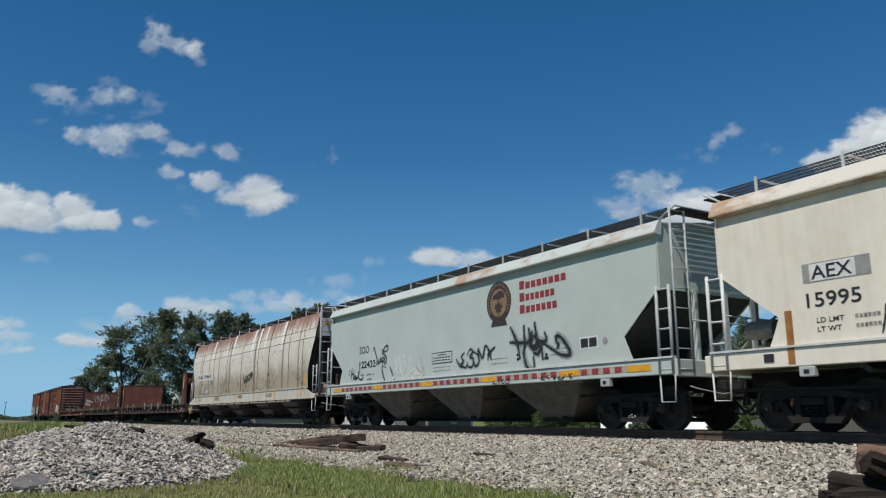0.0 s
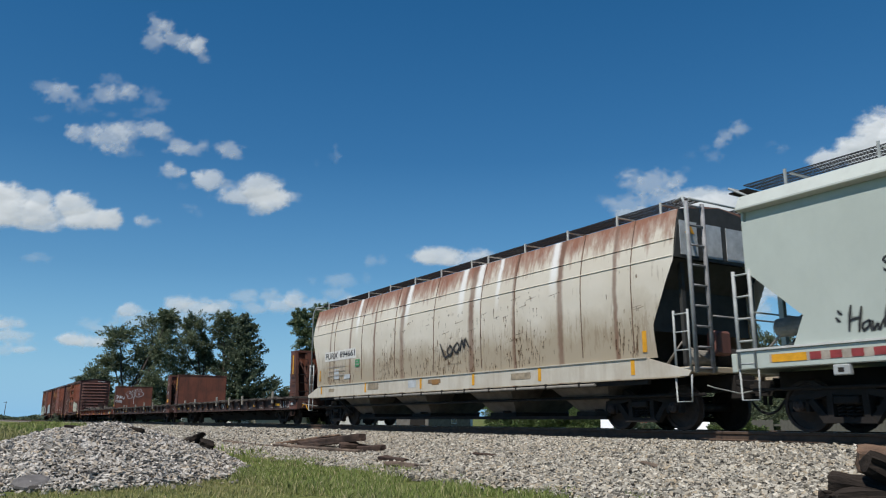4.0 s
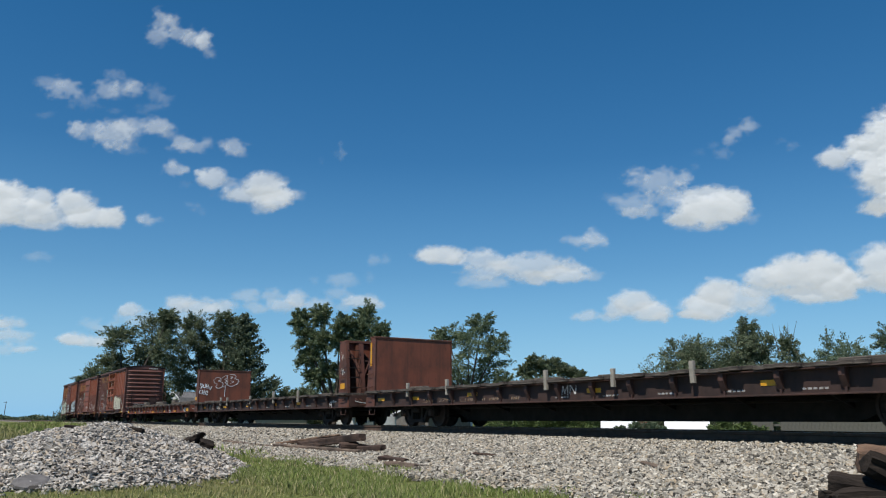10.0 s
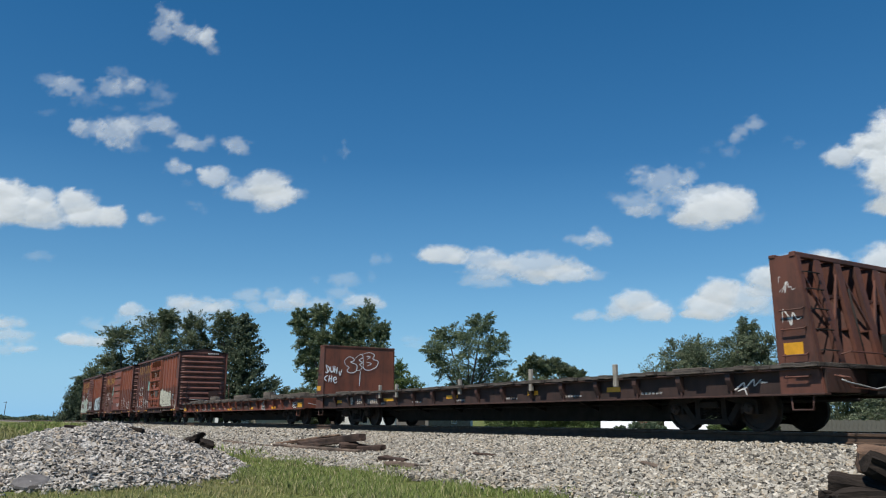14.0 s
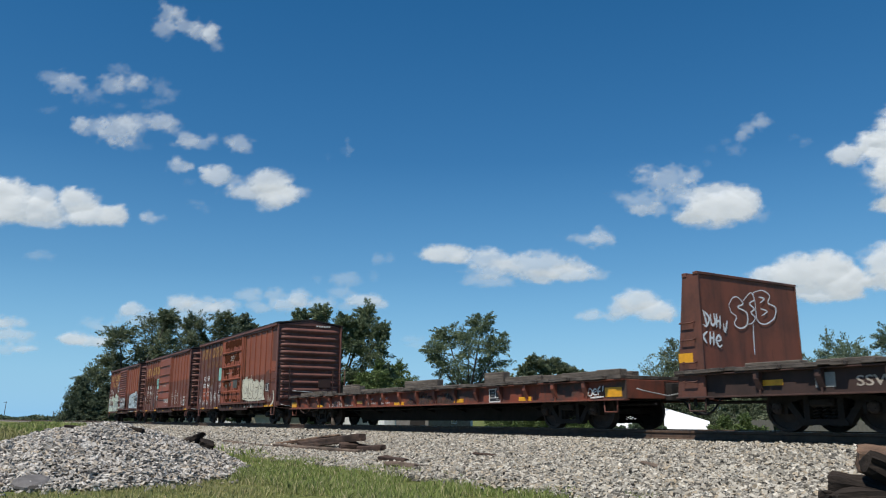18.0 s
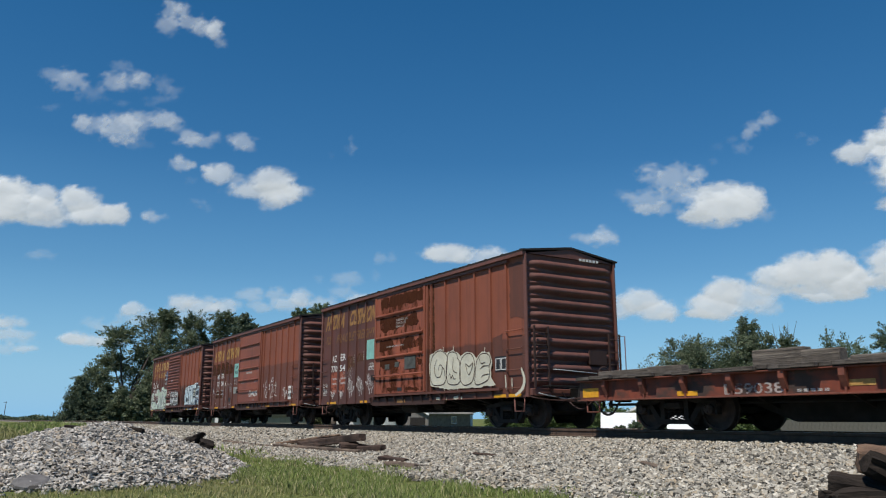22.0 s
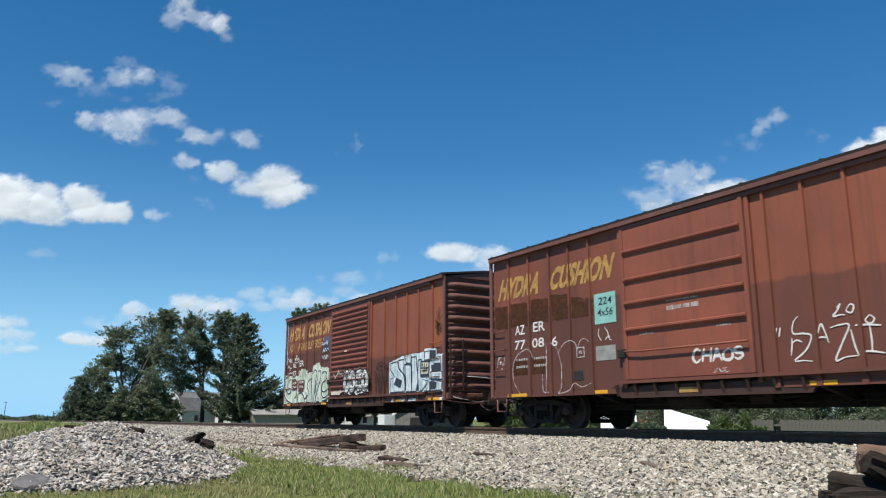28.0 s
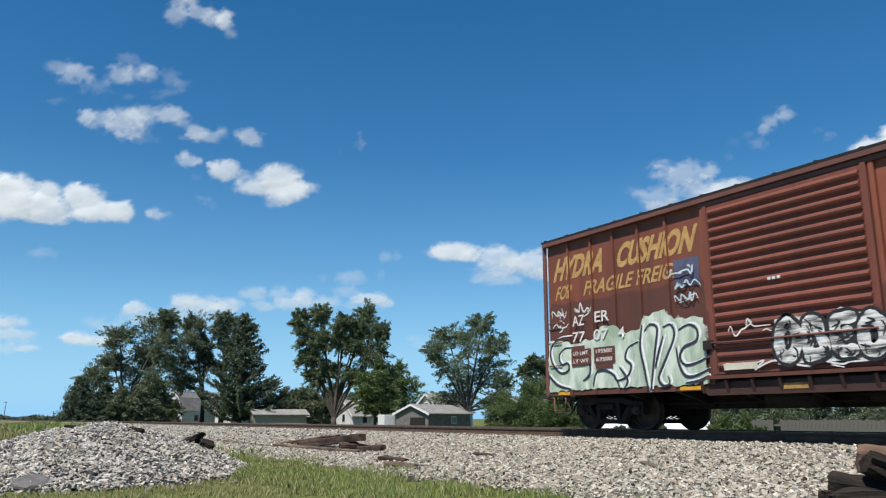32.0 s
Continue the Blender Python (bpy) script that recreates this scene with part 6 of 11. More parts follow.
def boxcar(xl, label, door, posts_r, posts_l, side_r, side_l, door_mat, ribs):
    """door: left and right edge in the car's own x; ribs: heights of the door ribs, or how many corrugations."""
    car = thing("boxcar", label, "boxcar", "cars of the train", (xl + HB, YC, 0))
    CARS.append((car, xl + HB))
    d0, d1 = door
    y = -1.505
    # near side: panels of sheet between the posts, set back behind them
    def panels(a, b, posts, mat):
        edges = [a] + list(posts) + [b]
        for p, q in zip(edges, edges[1:]):
            part("side_panel", Geo().box(p, q, y, y + 0.04, 0.86, ZE - 0.02), mat, car)
        for p in posts:
            g = Geo().prism([(p - 0.036, y), (p - 0.028, y - 0.05), (p + 0.028, y - 0.05), (p + 0.036, y)], "z", 0.90, ZE - 0.10)
            part("side_post", g, mat, car)
            part("sill_tab", Geo().prism([(p - 0.05, 0.76), (p + 0.05, 0.76), (p + 0.06, 0.90), (p - 0.06, 0.90)], "y", y - 0.052, y - 0.006), mat, car)
    panels(-HB + 0.06, d0 - 0.10, posts_l, side_l)
    panels(d1 + 0.12, HB - 0.06, posts_r, side_r)
    part("side_sill", Geo().box(-HB + 0.02, d0 - 0.3, y - 0.03, y + 0.04, ZB, 0.86), side_l, car)
    part("side_sill", Geo().box(d1 + 0.5, HB - 0.02, y - 0.03, y + 0.04, ZB, 0.86), side_r, car)
    part("door_sill", Geo().prism([(d0 - 0.5, 0.90), (d1 + 1.2, 0.90), (d1 + 1.0, 0.66), (d0 - 0.2, 0.66)], "y", y - 0.02, y + 0.05), M_DOOR_SILL, car)
    for i in range(9):
        x = d0 - 0.3 + (d1 + 1.2 - d0) * i / 8
        part("door_track_bracket", Geo().prism([(y - 0.022, 0.70), (y - 0.10, 0.93), (y - 0.022, 0.95)], "x", x - 0.03, x + 0.03), M_DOOR_SILL, car)
    # far side as plain sheets with posts
    part("side_panel", Geo().box(-HB + 0.06, HB - 0.06, 1.465, 1.505, ZB, ZE), side_r, car)
    # door with frame and ribs
    dr = part("door", Geo().box(d0, d1, y - 0.065, y - 0.005, 1.03, ZE - 0.14, 0.01), door_mat, car)
    zt, zb = ZE - 0.2, 1.1
    if isinstance(ribs, tuple):
        for z in ribs:
            g = Geo().prism([(y - 0.065, z + 0.06), (y - 0.13, z + 0.035), (y - 0.13, z + 0.0), (y - 0.065, z - 0.05)], "x", d0 + 0.08, d1 - 0.08)
            part("door_rib", g, door_mat, dr)
    else:
        for i in range(ribs):
            z = zb + (zt - zb) * (i + 0.5) / ribs
            h = 0.36 * (zt - zb) / ribs
            g = Geo().prism([(y - 0.065, z + h), (y - 0.11, z + h * 0.55), (y - 0.125, z), (y - 0.11, z - h * 0.55), (y - 0.065, z - h)], "x", d0 + 0.14, d1 - 0.12)
            part("door_rib", g, door_mat, dr)
    for a, b in ((d0, d0 + 0.09), (d1 - 0.09, d1)):
        part("door_stile", Geo().box(a, b, y - 0.09, y - 0.06, 1.03, ZE - 0.14, 0.008), door_mat, dr)
    part("lock_rod", Geo().tube([(d0 + 0.05, y - 0.14, 1.62), (d0 + 0.5, y - 0.15, 1.60), (d1 - 0.05, y - 0.15, 1.60)], 0.02, 6), door_mat, dr)
    part("lock_handle", Geo().box(d0 - 0.18, d0 + 0.06, y - 0.12, y - 0.06, 1.50, 1.68, 0.01), M_STEEL_DARK, dr)
    for a in (d0 - 0.09, d1 + 0.02):
        part("door_post", Geo().box(a, a + 0.09, y - 0.06, y + 0.03, 0.86, ZE - 0.04, 0.01), side_r, car)
    part("lower_door_rail", Geo().box(d0 - 0.15, HB - 1.1, y - 0.12, y - 0.02, 0.955, 1.02), side_r, car)
    part("upper_door_rail", Geo().box(d0 - 0.1, HB - 0.75, y - 0.075, y + 0.0, ZE - 0.14, ZE - 0.06), M_BOX_END, car)
    # roof
    g = Geo().prism([(-1.64, ZE + 0.045), (-1.64, ZE + 0.09), (0, ZP + 0.03), (1.64, ZE + 0.09), (1.64, ZE + 0.045), (0, ZP - 0.03)], "x", -HB - 0.03, HB + 0.03)
    part("roof", g, M_ROOF_DARK, car)
    for i in range(17):
        x = -HB + 0.1 + (2 * HB - 0.2) * i / 16
        part("roof_seam", Geo().prism([(-1.63, ZE + 0.085), (-1.63, ZE + 0.11), (0, ZP + 0.05), (1.63, ZE + 0.11), (1.63, ZE + 0.085), (0, ZP + 0.03)], "x", x - 0.03, x + 0.03), M_ROOF_DARK, car)
    part("eave_plate", Geo().box(-HB, HB, -1.635, -1.505, ZE - 0.05, ZE + 0.043), M_BOX_END, car)
    part("eave_plate", Geo().box(-HB, HB, 1.505, 1.60, ZE - 0.075, ZE + 0.043), M_BOX_END, car)
    part("floor_pan", Geo().box(-HB, HB, -1.46, 1.46, 0.86, 0.94), M_STEEL_DARK, car)
    for s in (-1, 1):
        box_end(car, s)
    underframe(car, HB, 0.86, 0.42)
    draft_gear(car, HB, 1.18)
    for x in (-5.02, 5.02):
        truck(car, x)
    rungs(car, "grab_iron", HB - 0.85, HB - 0.22, -1.52, (1.45, 1.98, 2.45, 1.0), side_r)
    rungs(car, "grab_iron", -HB + 0.12, -HB + 0.55, -1.52, (1.45, 1.98, 2.45), side_l)
    for x in (-HB + 0.35, HB - 0.4):
        stirrup(car, x, -1.5, 0.42, 0.78, M_BOX_END)
    # end ladder's rails seen past the far corner
    for s in (-1, 1):
        part("grab_iron", Geo().tube([(s * (HB - 0.25), 1.56, 1.2), (s * (HB + 0.1), 1.72, 1.25), (s * (HB + 0.1), 1.72, 2.42), (s * (HB - 0.25), 1.56, 2.45)], 0.016, 6), M_BOX_END, car)
    return car


YF = -1.512      # on the panel itself


def boxcar_marks(car, number, gold, second, z1, h1, y1, posts, z2=3.0, reflectors=((-6.15, -5.75), (-2.5, -2.0), (5.55, 6.2), (3.4, 3.9))):
    """Slanted yellow lettering in two lines, reporting marks, reflectors."""
    bright = gold is M_GOLD_BRIGHT
    YF = -1.585 if bright else -1.512
    rows = [("HYDRA", -6.25, z1, 1.69, h1, gold, 0.045), ("CUSHION", -4.15, z1, 2.12, h1, gold, 0.045)]
    if second:
        rows += [("FOR", -6.19, z2, 0.56, 0.33, second, 0.02), ("FRAGILE", -5.20, z2, 1.50, 0.33, second, 0.02), ("FREIGHT", -3.55, z2, 1.50, 0.33, second, 0.02)]
    for words, x, z, w, h, mat, bold in rows:
        letters(words, car, x, y1, z, w, h, mat, 0.38, "faded yellow slanted lettering", bold)
        for p in posts:
            if x < p < x + w + 0.2:
                letters(words, car, x, -1.5572, z, w, h, mat, 0.38, "", bold, (p - 0.027, p + 0.027))
    letters("AZ", car, -5.52, YF, 2.32, 0.40, 0.24, M_WHITE)
    letters("ER", car, -4.78, YF, 2.34, 0.46, 0.24, M_WHITE)
    cut = (3, 5) if second is M_GOLD_GHOST else (2, 4)
    letters(number[:cut[0]], car, -5.62 if cut[0] == 3 else -5.55, YF, 1.95, 0.54 if cut[0] == 3 else 0.43, 0.23, M_WHITE, 0.08)
    letters(number[cut[0]:cut[1]], car, -4.84, YF, 1.95, 0.47, 0.23, M_WHITE, 0.04)
    if cut[1] == 4:
        letters(number[4], car, -4.07, YF, 1.93, 0.2, 0.23, M_WHITE)
    for i, z in enumerate((1.66, 1.48)):
        if bright:
            plate(car, "stencil_patch", -5.6, -4.95, -1.578, z - 0.05, z + 0.12, M_SIDE_B, 0.004)
            plate(car, "stencil_patch", -4.85, -4.2, -1.578, z - 0.05, z + 0.12, M_SIDE_B, 0.004)
        small = M_WHITE if bright else M_FAINT_WHITE
        if bright:
            letters(("LD LMT", "LT WT")[i], car, -5.53, YF, z - 0.01, 0.50, 0.085, small)
            letters(("195500", "67500")[i], car, -4.78, YF, z - 0.01, 0.50, 0.085, small)
        else:
            bars(car, -5.5, YF, z, 0.5, 0.06, 5, small)
            bars(car, -4.78, YF, z, 0.52, 0.06, 6, small)
    for a, b in reflectors:
        plate(car, "yellow_reflector", a, b, y=-1.536, z0=0.775, z1=0.85, mat=M_YELLOW)
    plate(car, "yellow_reflector", -0.30, 0.22, y=-1.529, z0=0.735, z1=0.835, mat=M_GOLD_DULL if second is M_GOLD_GHOST else M_GOLD)


def soaked(name, colour, low, high, grain=(1, 1, 0.35)):
    """Old repaint or bleeding rust that has run downwards and thins out in places."""
    k = Nodes(name)
    d = k.n("ShaderNodeBsdfDiffuse")
    k.link(k.mix(k.noise(9, 4, (1, 1, 0.25)), tuple(0.65 * c for c in colour), tuple(1.35 * c for c in colour)), d.inputs["Color"])
    t = k.n("ShaderNodeBsdfTransparent")
    x = k.n("ShaderNodeMixShader")
    k.link(k.ramp(k.noise(4.0, 7, grain, 0.66, shift=5.0), [(low, 0.0), (high, 0.96)]), x.inputs[0])
    k.link(t.outputs[0], x.inputs[1])
    k.link(d.outputs[0], x.inputs[2])
    k.link(x.outputs[0], k.out.inputs["Surface"])
    return k.m


M_DOOR_STAIN = soaked("dark_brown_repaint_running_down", (0.064, 0.024, 0.014), 0.26, 0.46)
M_DOOR_BLEED = soaked("patchy_rust_bleed", (0.085, 0.029, 0.016), 0.47, 0.62)
M_BROWN_BAND = soaked("dark_brown_overpaint_and_shade", (0.075, 0.036, 0.022), 0.25, 0.55, (0.5, 1, 0.8))
M_PATCH_RED = soaked("pinkish_red_repaint", (0.27, 0.088, 0.060), 0.25, 0.5, (1, 1, 1))
M_MUSTARD = soaked("thin_mustard_stain", (0.16, 0.075, 0.025), 0.40, 0.75, (1, 1, 1))
M_STENCIL = soaked("rubbed_white_stencil_panel", (0.42, 0.36, 0.33), 0.3, 0.55, (1, 1, 1))
M_PLACARD = plain("dull_grey_green_placard", (0.085, 0.088, 0.078), 0.7, 0.0, 0.5, 5.0, 0.05)
M_PATCH_BROWN = painted("dark_brown_repaint", (0.128, 0.047, 0.031), (0.20, 0.065, 0.036), 0.45, 0.5, (0.055, 0.032, 0.026), 0.5, 0.65)
M_GOLD_BRIGHT = plain("yellow_lettering", (0.52, 0.31, 0.11), 0.7, 0.0, 0.3, 7.0, 0.05)

b1 = boxcar(-55.46, "weathered red-brown boxcar with patched orange door and bubble graffiti", (4.64 - HB, 8.0 - HB), [8.30 - HB, 9.09 - HB, 9.87 - HB, 10.64 - HB, 11.40 - HB, 12.13 - HB], [0.86 - HB, 1.62 - HB, 2.34 - HB, 3.07 - HB, 3.79 - HB], M_SIDE_A, M_SIDE_LEFT, M_DOOR_A, (2.21, 2.86, 3.60))
dr1 = [c for c in b1.children if c.name.startswith("door") and c.children][0]
P1 = [0.86 - HB, 1.62 - HB, 2.34 - HB, 3.07 - HB, 3.79 - HB]
boxcar_marks(b1, "77054", M_GOLD_DULL, M_GOLD_GHOST, 3.55, 0.57, -1.512, P1, 3.01, ((-5.82, -5.04), (-3.0, -2.45), (5.55, 6.2)))
plate(b1, "paint_patch", -2.60, -1.90, -1.51, 2.25, 2.92, M_TEAL, 0.004, "pale turquoise painted square")
sprayed(b1, 0, -1.516, 0, (((-2.42, 2.06), (-2.30, 2.10), (-2.28, 2.0), (-2.42, 1.90), (-2.26, 1.89)), ((-2.24, 2.06), (-2.14, 2.12), (-2.10, 2.03), (-2.24, 1.92), (-2.08, 1.90)), ((-1.98, 2.13), (-2.08, 2.06), (-1.94, 1.98), (-2.02, 1.88), (-2.09, 1.95), (-1.94, 2.06), (-1.98, 2.13)), ((-2.44, 1.98), (-2.2, 2.0), (-1.95, 2.0))), M_WHITE, 0.026, "doubled white hand-drawn figures")
bone = block_piece(b1, -1.560, ((1.78, 2.10), (2.36, 2.25), (2.70, 2.10), (3.05, 2.17), (3.34, 2.05), (3.45, 1.95), (3.80, 2.07), (4.10, 2.0), (4.25, 1.85), (4.50, 2.0), (4.86, 1.97), (5.0, 1.72), (4.93, 1.5), (4.96, 1.3), (5.15, 1.1), (4.2, 1.06), (2.8, 1.06), (1.84, 1.18), (1.74, 1.70)), (
    ((1.95, 2.06), (2.36, 2.19), (2.74, 2.02), (2.75, 1.68), (2.65, 1.27), (2.3, 1.19), (1.91, 1.26), (1.81, 1.69)),
    ((2.79, 2.02), (3.04, 2.11), (3.28, 2.03), (3.31, 1.92), (3.42, 1.77), (3.42, 1.24), (2.86, 1.21), (2.72, 1.5)),
    ((3.55, 1.9), (3.79, 2.01), (4.04, 1.96), (4.17, 1.74), (4.15, 1.42), (4.02, 1.21), (3.65, 1.15), (3.43, 1.35), (3.45, 1.68)),
    ((4.29, 1.78), (4.51, 1.95), (4.82, 1.92), (4.94, 1.73), (4.86, 1.6), (4.88, 1.37), (4.73, 1.22), (4.24, 1.14), (4.2, 1.41))), M_GRAF_BONE, M_SMEAR, None, M_GRAF_BONE, "bone-white bubble-letter graffiti with thin black lines", 0.026, 1.0)
for k, line in enumerate((((2.2, 1.95), (2.05, 1.7), (2.15, 1.45), (2.4, 1.45), (2.5, 1.7), (2.35, 1.78), (2.28, 1.62)), ((2.5, 1.7), (2.62, 1.62), (2.66, 1.4)), ((3.1, 1.95), (3.08, 1.6), (3.3, 1.5)), ((2.84, 1.42), (2.92, 1.5), (2.96, 1.36), (3.06, 1.44), (3.12, 1.34), (3.24, 1.36)), ((3.73, 1.74), (3.91, 1.65), (4.1, 1.74), (4.01, 1.53), (3.86, 1.43), (3.73, 1.74)), ((4.85, 1.62), (4.6, 1.62), (4.45, 1.55)), ((4.85, 1.40), (4.6, 1.38), (4.5, 1.32)), ((4.4, 1.85), (4.5, 1.7), (4.7, 1.72)))):
    g = Geo()
    ribbon(g, curve_through([Vector(p) for p in line], 5), 0.024, -0.0105 - 0.0004 * k, True)
    part("inner_line", g, M_SMEAR, bone)
for x, z0, z1 in ((2.9, 0.98, 1.2), (3.3, 0.98, 1.2), (3.1, 2.1, 2.28), (2.55, 2.1, 2.3), (4.66, 1.9, 2.12), (2.6, 0.99, 1.25)):
    part("paint_run", Geo().box(x - 0.012, x + 0.012, -0.004, -0.001, z0, z1), M_GRAF_BONE, bone)
for k, (a, b) in enumerate(((2.1, 2.3), (2.55, 2.68), (3.05, 3.5))):
    stain(b1, ((a, 0.775), (b, 0.775), (b, 0.855), (a, 0.855)), -1.539, M_GRAF_BONE, "", k, 0.03, "overspray")
for k, shape in enumerate((
    ((-1.47, 3.86), (-1.45, 4.16), (-1.14, 4.23), (-0.34, 4.20), (0.56, 4.20), (1.17, 4.16), (1.33, 4.12), (1.34, 3.88), (1.18, 3.84), (0.99, 3.85), (0.73, 3.79), (0.31, 3.90), (-0.02, 3.86), (-0.61, 3.87), (-1.41, 3.85)),
    ((-1.50, 3.54), (-0.64, 3.53), (-0.06, 3.50), (0.45, 3.44), (0.75, 3.53), (1.0, 3.49), (1.05, 3.27), (1.11, 3.18), (1.0, 3.09), (0.70, 3.12), (0.55, 3.08), (0.24, 3.23), (-0.10, 3.10), (-0.78, 3.07), (-1.13, 3.02), (-1.50, 3.19)),
    ((-1.50, 2.81), (-0.65, 2.79), (-0.44, 2.56), (-0.75, 2.42), (-1.50, 2.41)), ((0.01, 2.56), (0.25, 2.75), (0.46, 2.81), (0.82, 2.75), (0.90, 2.64), (1.20, 2.71), (1.40, 2.61), (1.31, 2.44), (0.78, 2.43), (0.10, 2.38)),
    ((-1.50, 2.07), (-1.08, 2.16), (-0.48, 2.16), (-0.05, 2.02), (-0.17, 1.88), (-0.81, 1.80), (-1.48, 1.91)), ((1.03, 2.07), (1.31, 2.02), (1.36, 1.86), (1.10, 1.86)),
    ((-0.98, 1.22), (-0.29, 1.22), (0.03, 1.16), (-0.14, 1.08), (-0.93, 1.12)), ((0.32, 1.21), (0.65, 1.21), (1.12, 1.16), (1.16, 1.09), (0.31, 1.12)))):
    stain(dr1, shape, -1.5735, M_DOOR_STAIN, "dark brown repainted patch", 20 + k, 0.07)
for k, (z0, z1) in enumerate(((1.06, 1.58), (1.66, 2.16), (2.26, 2.80), (2.92, 3.54), (3.66, 4.24))):
    stain(dr1, ((-1.5, z0), (1.42, z0), (1.42, z1), (-1.5, z1)), -1.5722, M_DOOR_BLEED, "", 60 + k, 0.04, "rust_bleed")
# grime by the door together with the painted shade of its recess
stain(b1, ((1.66, 1.0), (2.02, 1.0), (1.92, 4.33), (1.66, 4.33)), -1.5103, M_BROWN_BAND, "grimy brown strip with recess shade beside the door", 70, 0.04)
stain(b1, ((5.76, 4.22), (6.40, 4.20), (6.40, 2.72), (6.1, 2.80), (5.76, 2.76)), -1.511, M_PATCH_BROWN, "dark brown weathered end panel", 31, 0.06)
stain(b1, ((4.9, 2.30), (5.40, 2.42), (5.44, 1.02), (5.0, 1.02), (5.05, 1.9)), -1.510, M_PATCH_BROWN, "dark brown repainted area", 32, 0.05)
plate(b1, "yellow_reflector", 5.05, 6.05, y=-1.545, z0=0.775, z1=0.85, mat=M_YELLOW)
LEAF = (((0.1, 0.45), (0.0, 0.62), (0.04, 0.67), (0.22, 0.52), (0.3, 0.38)), ((0.3, 0.4), (0.2, 0.78), (0.28, 0.85), (0.42, 0.55), (0.4, 0.4)), ((0.42, 0.4), (0.44, 0.82), (0.53, 0.86), (0.56, 0.55), (0.5, 0.4)),
    ((0.55, 0.42), (0.68, 0.80), (0.76, 0.74), (0.66, 0.40)), ((0.66, 0.4), (0.95, 0.6), (1.0, 0.52), (0.78, 0.32), (0.66, 0.3)), ((0.15, 0.92), (0.3, 1.0), (0.36, 0.93), (0.2, 0.86), (0.15, 0.92)), ((0.28, 0.42), (0.4, 0.28), (0.66, 0.3)), ((0.4, 0.28), (0.45, 0.1), (0.44, 0.0)), ((0.68, 0.28), (0.71, 0.15), (0.72, 0.06)))
FAN = (((0.0, 1.0), (0.2, 0.7), (0.42, 0.35)), ((0.25, 0.95), (0.35, 0.7), (0.45, 0.35)), ((0.5, 1.0), (0.5, 0.7), (0.48, 0.35)), ((0.78, 0.98), (0.66, 0.7), (0.55, 0.35)), ((1.0, 0.9), (0.8, 0.6), (0.6, 0.38)), ((0.1, 0.5), (0.42, 0.3), (0.8, 0.36)), ((0.42, 0.3), (0.5, 0.1), (0.46, 0.0)))
KNOT = (((0.0, 0.4), (0.1, 0.0), (0.3, 0.1), (0.25, 0.45), (0.02, 0.4)), ((0.3, 0.5), (0.42, 0.0), (0.5, 0.4), (0.62, 0.02), (0.75, 0.45)), ((0.75, 0.5), (0.85, 0.0), (1.0, 0.4)), ((0.1, 1.0), (0.05, 0.6), (0.35, 0.9), (0.2, 0.7), (0.45, 0.6)), ((0.55, 0.6), (0.65, 0.98), (0.8, 0.6), (0.95, 0.95), (1.0, 0.6)), ((0.1, -0.2), (0.5, -0.15), (0.95, -0.2)))
rng = random.Random(77)
for shape, x, z, w, h in ((LEAF, -2.63, 1.05, 0.68, 0.68), (LEAF, -3.38, 1.0, 0.60, 0.68), (LEAF, -4.15, 0.97, 0.58, 0.70), (FAN, -4.86, 0.94, 0.42, 0.34), (FAN, -5.62, 0.96, 0.46, 0.34), (KNOT, -6.33, 1.18, 0.42, 0.36)):
    lines = tuple(tuple((x + w * (a + 0.05 * rng.uniform(-1, 1)), z + h * (b + 0.03 * rng.uniform(-1, 1))) for a, b in line) for line in shape)
    sprayed(b1, 0, -1.516, 0, lines, M_WHITE, 0.022, "thin white leaf-shaped tag" if shape is LEAF else "thin white hand-drawn tag")
sprayed(b1, 0, -1.516, 0, (((-3.92, 2.08), (-4.10, 1.9), (-4.06, 1.68), (-3.9, 1.62), (-3.75, 1.76), (-3.76, 1.98), (-3.92, 2.08)), ((-3.98, 1.74), (-3.96, 1.94), (-3.84, 1.92), (-3.92, 1.82), (-3.82, 1.72))), M_FAINT_WHITE, 0.022)
sprayed(b1, 0, -1.516, 0, (((-4.86, 1.92), (-4.82, 1.62), (-4.66, 1.66), (-4.62, 1.9)), ((-4.6, 1.66), (-4.46, 1.92), (-4.34, 1.66)), ((-4.82, 1.6), (-4.6, 1.52), (-4.36, 1.58))), M_FAINT_WHITE, 0.02)
for (a, b, c, d) in ((-5.66, -5.08, 1.16, 1.93), (-4.94, -4.37, 1.18, 1.93)):
    stain(b1, ((a, c), (b, c), (b, d), (a, d)), -1.5095, M_PATCH_RED, "faded pinkish-red repainted rectangle", 81, 0.02)
stain(b1, ((-4.22, 2.45), (-3.60, 2.45), (-3.56, 2.05), (-4.22, 1.98)), -1.5095, M_MUSTARD, "mustard-stained cleaned rectangle", 82, 0.03)
stain(b1, ((-3.44, 2.50), (-2.80, 2.52), (-2.80, 2.22), (-3.44, 2.2)), -1.5095, M_MUSTARD, "", 83, 0.03)
for x, z in ((-3.52, 2.2), (-2.75, 2.26)):
    for i in range(4):
        part("chipped_mark", sheet(ragged([(x - 0.022, z + 0.08 * i), (x + 0.022, z + 0.08 * i), (x + 0.02, z + 0.05 + 0.08 * i), (x - 0.02, z + 0.05 + 0.08 * i)], 0.02, i + 3, 0.02), -1.5568), M_TAPE_TAN, b1)
plate(b1, "placard", 0.25, 0.94, -1.576, 1.77, 2.16, M_PLACARD, 0.012, "grey painted-over placard")
plate(b1, "placard", -0.41, -0.13, -1.576, 1.87, 2.03, M_PLACARD, 0.006)
